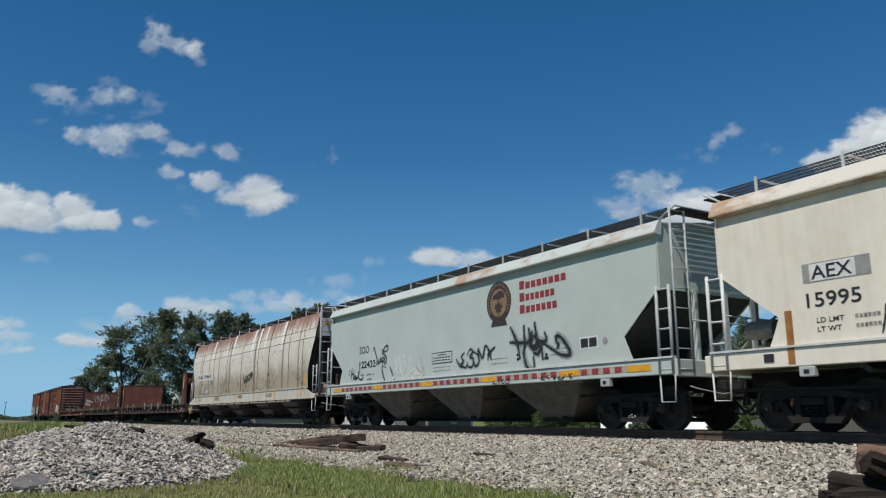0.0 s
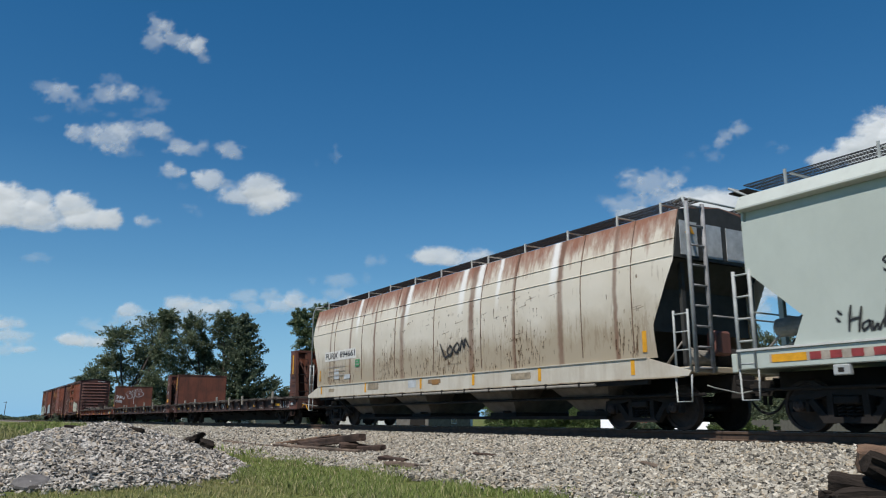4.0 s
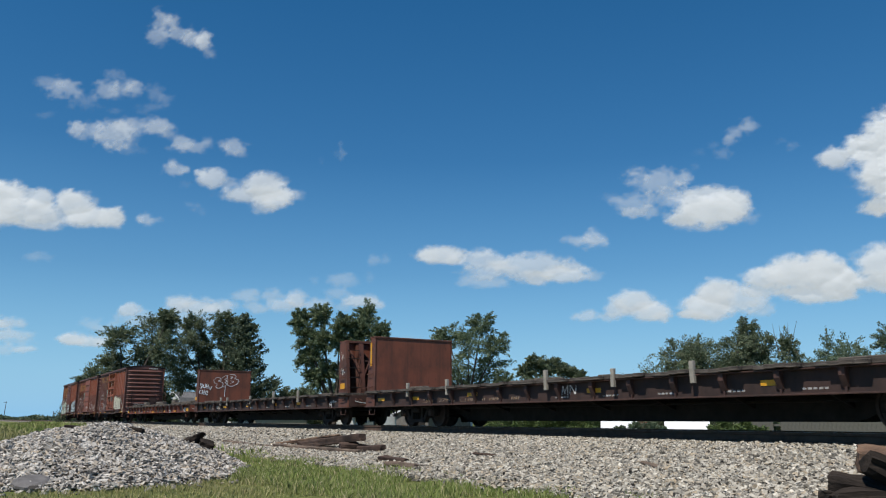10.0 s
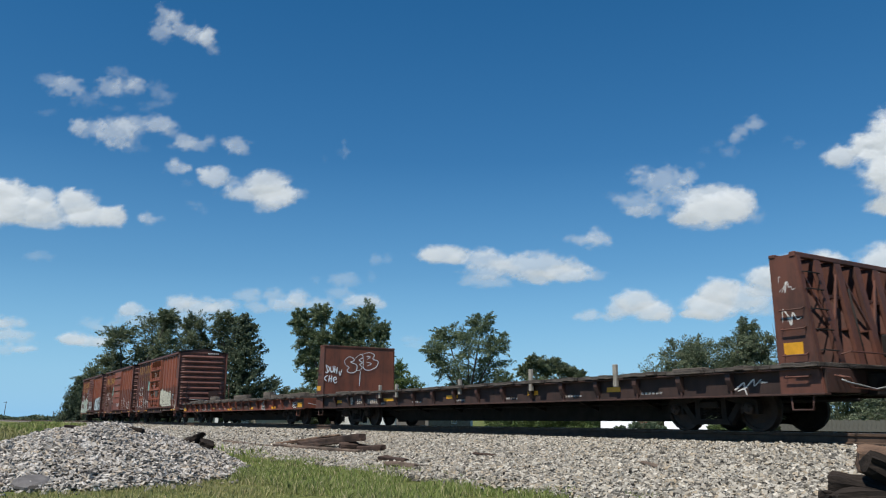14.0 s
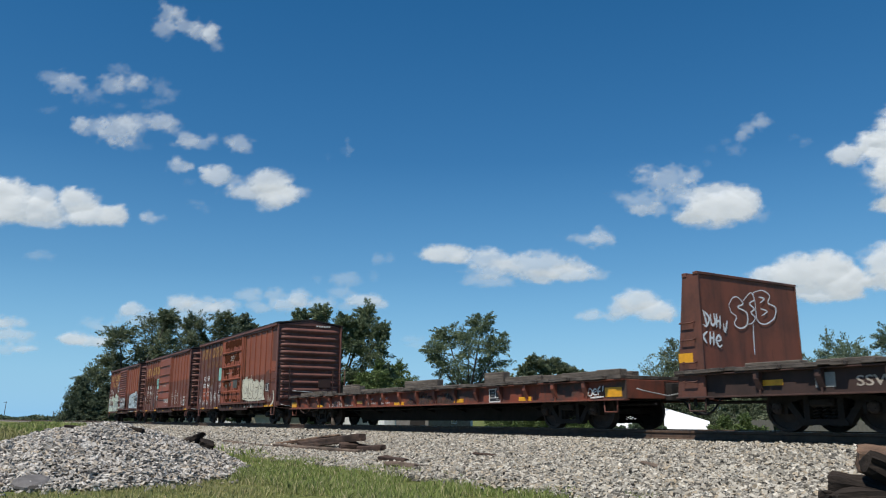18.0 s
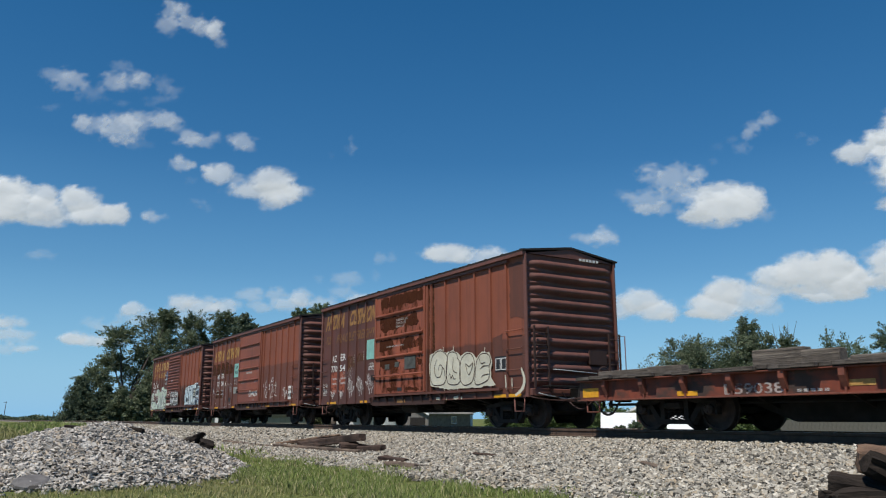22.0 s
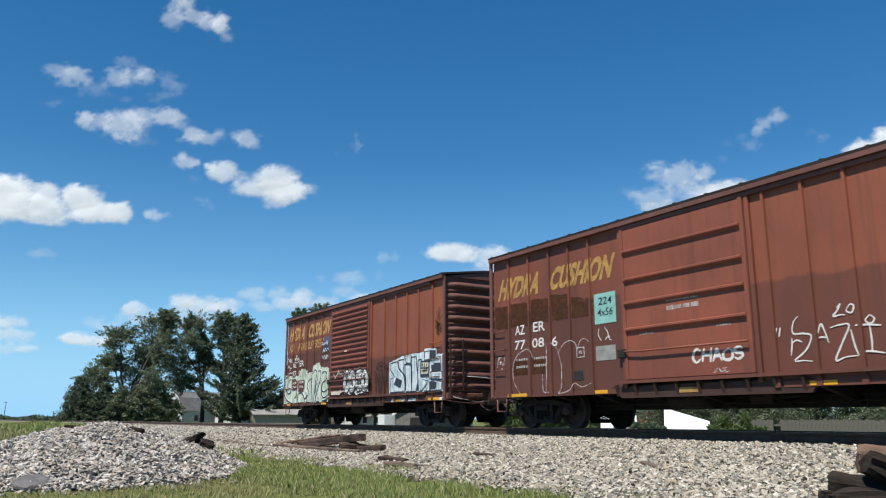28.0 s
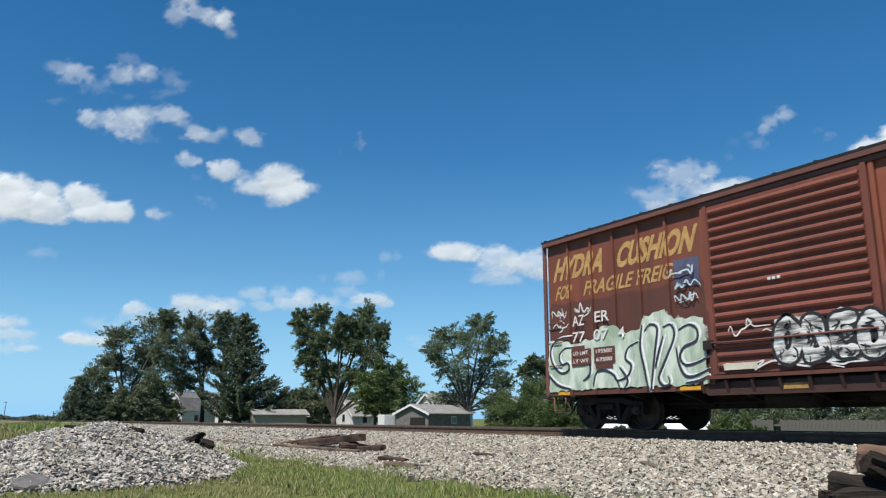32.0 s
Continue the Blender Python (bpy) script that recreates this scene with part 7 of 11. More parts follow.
plate(b1, "placard", -1.07, -0.78, -1.576, 1.82, 1.98, M_PLACARD, 0.012)
plate(b1, "placard", -0.22, 0.07, -1.5755, 1.10, 1.21, M_BLACK, 0.006)
for i, (words, w) in enumerate((("CLOSE AND LOCK", 0.80), ("DOOR BEFORE", 0.66), ("MOVING CAR", 0.56))):
    letters(words, b1, -0.36, -1.5755, 3.34 - 0.105 * i, w, 0.075, M_FAINT_WHITE)
bars(b1, -0.95, -1.5755, 2.53, 1.17, 0.04, 11, M_FAINT_WHITE)
pl = plate(b1, "placard", 5.08, 5.60, -1.518, 1.45, 1.84, M_BLACK, 0.006, "black inspection stencil with white frames")
for a in (5.08, 5.335):
    g = Geo().box(a + 0.02, a + 0.25, -1.526, -1.523, 1.48, 1.50).box(a + 0.02, a + 0.25, -1.526, -1.523, 1.77, 1.79).box(a + 0.02, a + 0.045, -1.526, -1.523, 1.50, 1.77).box(a + 0.225, a + 0.25, -1.526, -1.523, 1.50, 1.77)
    part("stencil_frame", g, M_WHITE, pl)
sprayed(b1, 0, -1.60, 0, (((6.31, 1.47), (6.42, 1.18), (6.31, 0.95), (6.05, 0.82)),), M_GRAF_BONE, 0.10, "curved stroke of bone-white paint")
sprayed(b1, 0, -1.562, 0, (((5.58, 1.33), (5.6, 1.1), (5.6, 0.98)), ((5.86, 1.24), (5.86, 1.1), (5.86, 0.98))), M_GRAF_BONE, 0.05)

b2 = boxcar(-70.76, "weathered red-brown boxcar with ribbed sliding door and white tags", (4.88 - HB, 8.05 - HB), [8.45 - HB, 9.22 - HB, 9.99 - HB, 10.75 - HB, 11.5 - HB, 12.2 - HB], [0.75 - HB, 1.58 - HB, 2.39 - HB, 3.11 - HB, 3.82 - HB], M_SIDE_A2, M_SIDE_B, M_DOOR_B, (2.06, 2.62, 3.13, 3.74))
boxcar_marks(b2, "77086", M_GOLD, None, 3.28, 0.56, -1.512, [0.75 - HB, 1.58 - HB, 2.39 - HB, 3.11 - HB, 3.82 - HB], 3.0, ((-5.85, -5.05), (-2.68, -2.22), (5.55, 6.2), (2.55, 3.03)))
plate(b2, "paint_patch", -2.55, -1.88, -1.51, 2.30, 2.98, M_TEAL, 0.004, "pale turquoise square with chalked figures")
letters("224", b2, -2.42, -1.516, 2.72, 0.42, 0.17, M_BLACK, 0.1)
letters("4x56", b2, -2.46, -1.516, 2.47, 0.48, 0.17, M_BLACK, 0.1)
plate(b2, "paint_patch", -2.56, -1.94, -1.51, 1.49, 1.81, M_GREY_PATCH, 0.004)
sprayed(b2, 0, -1.560, 0, (((-5.28, 0.83), (-5.54, 1.14), (-5.57, 1.52), (-5.40, 1.79), (-5.04, 1.93), (-4.86, 1.87), (-4.75, 1.68)), ((-4.28, 0.84), (-4.24, 1.4), (-4.23, 2.03)), ((-4.40, 1.28), (-4.38, 0.89), (-4.17, 0.85)), ((-4.09, 2.02), (-3.88, 1.91), (-3.73, 1.59), (-3.69, 1.37), (-3.72, 0.94), (-3.83, 0.82), (-3.46, 0.87), (-3.26, 1.03), (-3.01, 0.94), (-2.70, 1.01)), ((-3.78, 1.77), (-3.61, 1.94), (-3.37, 2.01), (-3.18, 1.93), (-3.12, 1.79), (-3.01, 1.98), (-2.85, 2.01), (-2.73, 1.93))), M_FAINT_WHITE, 0.026, "large faint chalk-white outline letters")
sprayed(b2, 0, -1.514, 0, (((-2.43, 2.2), (-2.46, 2.06), (-2.36, 1.92)), ((-2.25, 2.21), (-2.16, 2.1), (-2.12, 1.95), (-2.05, 1.92)), ((-2.24, 1.94), (-2.16, 2.0), (-2.09, 1.98))), M_WHITE, 0.022)
g = Geo().box(-3.2, -2.94, -1.515, -1.511, 1.82, 1.84).box(-3.2, -2.94, -1.515, -1.511, 1.60, 1.62).box(-3.2, -3.18, -1.515, -1.511, 1.62, 1.82).box(-2.96, -2.94, -1.515, -1.511, 1.62, 1.82)
part("stencil_frame", g, M_FAINT_WHITE, b2)
bars(b2, -3.13, -1.513, 1.68, 0.12, 0.08, 2, M_FAINT_WHITE)
plate(b2, "placard", -3.31, -3.01, -1.513, 1.10, 1.30, M_BLACK, 0.004)
for a, b, c, d in ((-5.62, -5.05, 1.30, 1.72), (-4.86, -4.35, 1.30, 1.72)):
    stain(b2, ((a, c), (b, c), (b, d), (a, d)), -1.5095, M_BROWN_BAND, "", 92, 0.02)
for a, b in ((-6.40, -5.79), (-5.70, -4.96), (-4.86, -4.15), (-4.05, -3.43), (-3.33, -2.62)):
    stain(b2, ((a, 2.55), (b, 2.53), (b, 3.10 if b < -3 else 2.90), (a, 3.16 if b < -3 else 3.02)), -1.5098, M_BROWN_BAND, "dark brown overpainted band", int(90 - 10 * a), 0.05)
scrawl(b2, -6.3, -1.516, 1.5, 0.3, 0.35, M_WHITE, 0.02, 32, 6)
tag(b2, 0.16, -1.5745, 1.29, 1.19, 0.23, "CHAOS", M_WHITE, 0.06, 8, "chalk-white hand-sprayed word", 0.1)
scrawl(b2, 0.62, -1.5745, 1.07, 0.42, 0.09, M_FAINT_WHITE, 0.025, 34, 6)
for z in (2.54, 2.37):
    for i in range(4):
        stain(b2, ((-0.39 + 0.205 * i, z), (-0.21 + 0.205 * i, z), (-0.21 + 0.205 * i, z + 0.085), (-0.39 + 0.205 * i, z + 0.085)), -1.5735, M_STENCIL, "", 7 + i, 0.015, "stencil_patch")
bars(b2, -1.16, -1.5735, 1.94, 0.40, 0.035, 5, M_FAINT_WHITE)
bars(b2, 0.79, -1.5735, 1.93, 0.34, 0.035, 5, M_FAINT_WHITE)
sprayed(b2, 0, -1.514, 0, (((2.43, 1.94), (2.33, 1.84), (2.31, 1.66), (2.51, 1.64), (2.64, 1.58), (2.52, 1.36), (2.30, 1.20), (2.46, 1.19), (2.62, 1.17)), ((2.24, 1.29), (2.27, 1.45), (2.28, 1.58)), ((2.26, 1.48), (2.36, 1.54), (2.46, 1.50)), ((2.71, 1.47), (2.82, 1.76), (2.88, 1.66), (2.94, 1.45)), ((2.74, 1.54), (2.84, 1.55), (2.92, 1.53)), ((2.99, 1.69), (3.15, 1.72), (3.31, 1.70), (3.16, 1.42), (3.03, 1.16), (3.2, 1.20), (3.40, 1.21)), ((3.33, 1.63), (3.37, 1.37), (3.42, 1.21)), ((3.13, 2.0), (3.2, 2.06), (3.14, 1.96), (3.06, 1.87), (3.18, 1.88), (3.26, 1.87)), ((3.30, 1.97), (3.36, 2.03), (3.42, 2.0), (3.38, 1.90), (3.30, 1.92), (3.30, 1.97)), ((3.66, 1.83), (3.73, 1.76), (3.66, 1.69), (3.58, 1.75), (3.66, 1.83)), ((3.41, 1.69), (3.6, 1.68), (3.82, 1.65)), ((3.64, 1.66), (3.65, 1.45), (3.64, 1.27)), ((3.45, 1.27), (3.65, 1.26), (3.84, 1.22)), ((1.95, 1.63), (1.98, 1.70), (2.01, 1.78)), ((2.04, 1.62), (2.06, 1.70), (2.08, 1.78))), M_WHITE, 0.03, "thin white hand-sprayed tag")
scrawl(b2, 4.7, -1.56, 1.0, 0.6, 0.6, M_WHITE, 0.03, 14, 5)
pl = plate(b2, "placard", 5.25, 5.75, -1.516, 1.05, 1.6, M_WHITE, 0.006, "white stencilled inspection panel")
bars(pl, 5.3, -1.526, 1.4, 0.4, 0.1, 3, M_BLACK)
bars(pl, 5.3, -1.526, 1.15, 0.4, 0.15, 2, M_BLACK)

b3 = boxcar(-86.16, "weathered red-brown boxcar with corrugated door, covered in graffiti", (4.85 - HB, 8.1 - HB), [9.15 - HB, 9.95 - HB, 10.71 - HB, 11.44 - HB, 12.29 - HB], [0.82 - HB, 1.60 - HB, 2.32 - HB, 3.08 - HB, 3.85 - HB], M_SIDE_A, M_SIDE_B, M_DOOR_C, 17)
boxcar_marks(b3, "77074", M_GOLD_BRIGHT, M_GOLD_BRIGHT, 3.46, 0.55, -1.512, [0.82 - HB, 1.60 - HB, 2.32 - HB, 3.08 - HB, 3.85 - HB])
mint = stain(b3, ((-6.43, 2.02), (-5.81, 2.02), (-5.5, 1.9), (-5.2, 2.0), (-4.9, 1.95), (-4.62, 2.2), (-4.22, 2.26), (-3.9, 2.02), (-3.5, 2.10), (-3.27, 2.32), (-2.79, 2.37), (-2.5, 2.16), (-1.80, 2.15), (-1.78, 0.87), (-6.43, 0.87)), -1.558, M_MINT, "white and mint wild-style graffiti with dark outlines", 5, 0.07, "graffiti")
for k, line in enumerate((((-5.64, 2.09), (-6.09, 2.06), (-6.36, 1.82), (-6.28, 1.48), (-5.99, 1.27), (-5.72, 1.34), (-5.76, 1.49), (-5.98, 1.47), (-6.05, 1.67), (-5.86, 1.83), (-5.62, 1.84)), ((-3.52, 1.81), (-3.81, 1.7), (-3.91, 1.48), (-3.75, 1.33), (-3.86, 1.12), (-4.17, 1.03), (-4.29, 1.16)), ((-3.39, 2.14), (-3.47, 1.69), (-3.38, 1.21), (-3.3, 0.75)), ((-3.33, 2.01), (-3.15, 2.13), (-2.98, 2.03), (-3.05, 1.66), (-3.15, 1.2), (-3.24, 0.8)), ((-2.82, 2.04), (-2.61, 2.07), (-2.55, 1.82), (-2.84, 1.33), (-3.01, 1.04), (-2.9, 0.88), (-2.73, 0.92), (-2.76, 1.06)), ((-2.42, 1.95), (-2.16, 2.03), (-1.98, 1.92), (-2.0, 1.71), (-2.31, 1.6), (-2.43, 1.41), (-2.29, 1.25), (-1.91, 1.32), (-1.71, 1.42)), ((-1.73, 1.16), (-2.12, 1.03), (-2.35, 1.07), (-2.47, 1.31), (-2.51, 1.61)), ((-4.93, 0.94), (-4.81, 1.22), (-4.55, 1.27), (-4.26, 1.14), (-4.11, 0.87)), ((-4.09, 1.31), (-3.87, 1.03), (-3.99, 0.85)), ((-6.45, 1.24), (-6.12, 1.0), (-5.67, 0.9)), ((-5.03, 1.59), (-5.01, 1.23), (-5.24, 1.07)), ((-2.83, 1.85), (-2.99, 1.5), (-3.08, 1.24)), ((-2.32, 0.91), (-2.0, 0.94), (-1.75, 1.03)))):
    g, h = Geo(), Geo()
    c = curve_through([Vector(p) for p in line], 5)
    ribbon(g, c, 0.062, -1.5655 - 0.0005 * k, True)
    ribbon(h, [p + Vector((0.062, 0.03)) for p in c], 0.06, -1.5612 - 0.0003 * k, True)
    part("letter_outline", g, M_GRAF_DARK, mint)
    part("highlight_line", h, M_ENAMEL, mint)
stain(b3, ((-3.41, 2.14), (-3.31, 2.34), (-3.2, 2.17), (-2.99, 2.36), (-2.85, 2.19), (-2.72, 2.35), (-2.6, 2.13), (-2.39, 2.26), (-2.31, 2.1), (-1.96, 2.09), (-1.73, 1.93), (-1.66, 1.69), (-1.98, 1.92), (-2.61, 2.02)), -1.5562, M_FAINT_WHITE, "", 6, 0.06, "overspray")
for a, b, c, d in ((-5.60, -5.15, 1.40, 1.86), (-4.82, -4.28, 1.31, 1.62)):
    plate(mint, "cleared_patch", a, b, -1.575, c, d, M_SIDE_B, 0.002)
for x, z in ((-6.35, 2.55), (-6.3, 2.3), (-5.55, 2.62)):
    scrawl(b3, x, -1.516, z, 0.62, 0.26, M_WHITE, 0.04, int(50 + 10 * z), 8)
for i, (x, z) in enumerate(((-2.6, 3.0), (-2.55, 2.72), (-2.5, 2.45))):
    scrawl(b3, x, -1.57, z, 0.7, 0.22, M_GRAF_BLUE, 0.035, 430 + i, 9)
piece(b3, -0.24, -1.640, 1.14, 1.95, 0.84, "OBEO", M_SPRAY_RIB_SHADE, M_BLACK, M_WHITE, 0.42, 0.055, 44, "white bubble-letter graffiti across the door")
scrawl(b3, -1.2, -1.636, 1.7, 0.85, 0.42, M_WHITE, 0.03, 45, 9)
scrawl(b3, -1.3, -1.636, 1.08, 2.9, 0.16, M_WHITE, 0.035, 46, 14)
plate(b3, "paint_patch", -2.50, -1.86, -1.511, 2.78, 3.36, M_GRAF_NAVY, 0.003, "smeared dark blue paint patch")
plate(b3, "warning_strip", -1.35, -0.65, -1.636, 1.10, 1.22, M_GRAF_BONE, 0.004)
ice = block_piece(b3, -1.560, ((3.11, 2.03), (3.7, 2.14), (4.13, 2.20), (4.86, 2.21), (5.34, 2.24), (5.36, 2.32), (6.06, 2.27), (6.08, 2.12), (6.44, 2.10), (6.44, 1.03), (3.11, 1.05)), (
    ((3.22, 2.0), (3.66, 2.04), (3.75, 1.82), (4.21, 1.54), (4.25, 1.22), (4.14, 1.06), (3.18, 1.06), (3.22, 1.5), (3.51, 1.54), (3.2, 1.78)),
    ((3.74, 2.06), (4.11, 2.08), (4.05, 1.63), (3.78, 1.79)), ((4.14, 2.16), (4.57, 2.15), (4.54, 1.93), (4.25, 1.95)), ((4.16, 1.91), (4.57, 1.88), (4.60, 1.06), (4.24, 1.06)),
    ((4.60, 2.11), (4.89, 2.12), (4.94, 1.64), (5.01, 1.38), (4.88, 1.06), (4.63, 1.06), (4.62, 1.66)), ((5.0, 1.99), (5.19, 2.01), (5.28, 1.41), (5.63, 1.34), (5.24, 1.06), (5.06, 1.06), (4.96, 1.54)),
    ((5.39, 2.22), (5.71, 2.23), (5.70, 1.97), (5.38, 1.97)), ((5.95, 2.01), (6.33, 2.02), (6.31, 1.83), (5.93, 1.84)), ((5.76, 1.59), (6.40, 1.59), (6.39, 1.36), (5.80, 1.37)),
    ((5.71, 1.05), (6.10, 1.08), (6.13, 1.33), (6.39, 1.31), (6.36, 1.05)), ((5.39, 1.05), (5.70, 1.31), (5.69, 1.05))), M_ICE, M_GRAF_DARK, M_ENAMEL, M_ICE, "icy white block-letter graffiti with dark blue-black shadow", 0.045)
for k, shape in enumerate((((3.62, 1.53), (4.0, 1.42), (3.88, 1.19), (3.46, 1.32)), ((5.16, 1.97), (5.71, 1.94), (5.67, 1.48), (5.15, 1.47)), ((5.68, 1.29), (5.85, 1.35), (6.12, 1.29), (6.04, 1.09), (5.72, 1.08)), ((5.74, 2.25), (6.05, 2.23), (6.03, 2.02), (5.73, 1.98)), ((5.79, 1.81), (6.36, 1.82), (6.34, 1.60), (5.82, 1.62)), ((4.06, 1.62), (4.22, 1.52), (4.2, 1.1), (4.12, 1.5)), ((5.02, 1.35), (5.06, 1.1), (4.92, 1.08)))):
    part("dark_form", sheet(ragged(list(shape), 0.012, k, 0.2), -0.017 - 0.0006 * k), M_GRAF_DARK, ice)
part("stencil_window", sheet([(5.24, 1.91), (5.65, 1.89), (5.62, 1.56), (5.22, 1.56)], -0.021), M_GRAF_BONE, ice)
for k, (a, b, c, d) in enumerate(((5.30, 1.86, 5.34, 1.62), (5.42, 1.86, 5.42, 1.62), (5.55, 1.85, 5.52, 1.62), (5.26, 1.74, 5.62, 1.73), (5.30, 1.66, 5.58, 1.66))):
    g = Geo()
    ribbon(g, [Vector((a, b)), Vector((0.5 * (a + c), 0.5 * (b + d))), Vector((c, d))], 0.045, -0.0225 - 0.0004 * k)
    part("stencil_bar", g, M_BLACK, ice)
for k, (a, b) in enumerate(((3.2, 3.55), (3.75, 4.1), (4.34, 4.80), (5.78, 6.03), (6.12, 6.34))):
    stain(b3, ((a, 0.775), (b, 0.775), (b + 0.03, 0.855), (a + 0.05, 0.855)), -1.539, M_ICE, "", k, 0.02, "overspray")
stain(b3, ((6.40, 1.08), (6.435, 1.08), (6.435, 2.08), (6.40, 2.08)), -1.566, M_GRAF_NAVY, "", 4, 0.02, "overspray")
sprayed(b3, 0, -1.556, 0, (((2.09, 1.96), (2.47, 2.07), (2.94, 1.91), (2.5, 1.9), (2.09, 1.96)), ((2.04, 1.82), (2.1, 1.45), (2.16, 1.11)), ((2.12, 1.8), (2.28, 1.4), (2.34, 1.1)), ((2.36, 1.8), (2.36, 1.4), (2.40, 1.1)), ((2.54, 1.83), (2.5, 1.45), (2.45, 1.1)), ((2.6, 1.8), (2.68, 1.5), (2.6, 1.12)), ((2.78, 1.81), (2.74, 1.4), (2.76, 1.08)), ((2.84, 1.8), (2.86, 1.5), (2.9, 1.3))), M_SMEAR, 0.045, "faded black hand-sprayed mark", M_MIST_BLACK)
stain(b3, ((5.88, 2.42), (6.38, 2.40), (6.40, 4.20), (5.88, 4.24)), -1.511, M_ORANGE_RUST, "orange rusted end panel", 8, 0.03)
sprayed(b3, 0, -1.514, 0, tuple(((6.13 + 0.05 * math.cos(a), 3.08 + 0.06 * math.sin(a)), (6.13 + 0.12 * math.cos(a + 0.2), 3.08 + 0.22 * math.sin(a + 0.2)), (6.13 + 0.2 * math.cos(a + 0.1), 3.08 + 0.42 * math.sin(a + 0.1))) for a in (0.3, 0.9, 1.25, 1.7, 2.2, 2.9, 3.5, 4.1, 4.6, 5.3)), M_MIST_BLACK, 0.075, "sooty star-shaped stain", M_MIST_BLACK)
bars(b3, -0.3, -1.636, 2.62, 0.28, 0.05, 3, M_WHITE)


# ---- flatcars ----
def flatcar(xl, xr, label, name, mat, pockets, web=None, inset=2.72):
    half = 0.5 * (xr - xl)
    mid = 0.5 * (xr + xl)
    car = thing(name, label, "flatcar", "cars of the train", (mid, YC, 0))
    CARS.append((car, mid))
    # side sills: web with flanges, stake pockets
    for s in (-1, 1):
        y = s * 1.5
        part("side_sill", Geo().box(-half, half, s * 1.475 - 0.012, s * 1.475 + 0.012, 0.65, 1.042), web or mat, car)
        part("sill_flange", Geo().box(-half, half, min(s * 1.40, s * 1.575), max(s * 1.40, s * 1.575), 0.62, 0.65, 0.004), mat, car)
        part("sill_flange", Geo().box(-half, half, min(s * 1.40, s * 1.60), max(s * 1.40, s * 1.565), 1.042, 1.065, 0.004), mat, car)
    for p in pockets:
        x = p - mid
        g = Geo().prism([(-1.489, 1.04), (-1.598, 1.04), (-1.605, 0.92), (-1.56, 0.82), (-1.52, 0.74), (-1.489, 0.72)], "x", x - 0.055, x + 0.055)
        g.box(x - 0.018, x + 0.018, -1.52, -1.489, 0.65, 0.74)
        part("stake_pocket", g, mat, car)
    # deck boards across the car, ends not quite flush
    rng = random.Random(int(xl * 7))
    n = int(2 * half / 0.235)
    me = {}
    for i in range(n):
        x = -half + (i + 0.5) * 2 * half / n
        k = i % 5
        if k not in me:
            e = 0.035 * k - 0.06
            me[k] = Geo().box(-0.112, 0.112, -1.645 - e * 0.7, 1.55, 0.0, 0.075, 0.008).mesh("deck_board", M_DECK)
        part("deck_board", me[k], None, car, "", (x, 0.03 * (rng.random() - 0.5), 1.069 + 0.022 * rng.random() ** 3))
    part("centre_sill", Geo().prism([(-half, 1.04), (half, 1.04), (half, 0.66), (half - 3.4, 0.62), (half - 4.6, 0.18), (-half + 4.6, 0.18), (-half + 3.4, 0.62), (-half, 0.66)], "y", -0.34, 0.34), M_STEEL_DARK, car)
    for i in range(9):
        x = -half * 0.75 + 1.5 * half * i / 8
        part("cross_bearer", Geo().prism([(-1.48, 1.0), (1.48, 1.0), (1.48, 0.8), (0.34, 0.42), (-0.34, 0.42), (-1.48, 0.8)], "x", x - 0.02, x + 0.02), M_STEEL_DARK, car)
    part("end_sill", Geo().box(half - 0.1, half, -1.46, 1.46, 0.66, 1.06, 0.01), mat, car)
    part("end_sill", Geo().box(-half, -half + 0.1, -1.46, 1.46, 0.66, 1.06, 0.01), mat, car)
    part("train_pipe", Geo().tube([(-half, -0.6, 0.55), (half, -0.6, 0.55)], 0.03, 6), M_STEEL_DARK, car)
    draft_gear(car, half, 0.72)
    truck(car, half - inset)
    truck(car, -half + inset)
    for x in (-half + 0.45, half - 0.45):
        stirrup(car, x, -1.5, 0.38, 0.66, mat)
    return car, half, mid


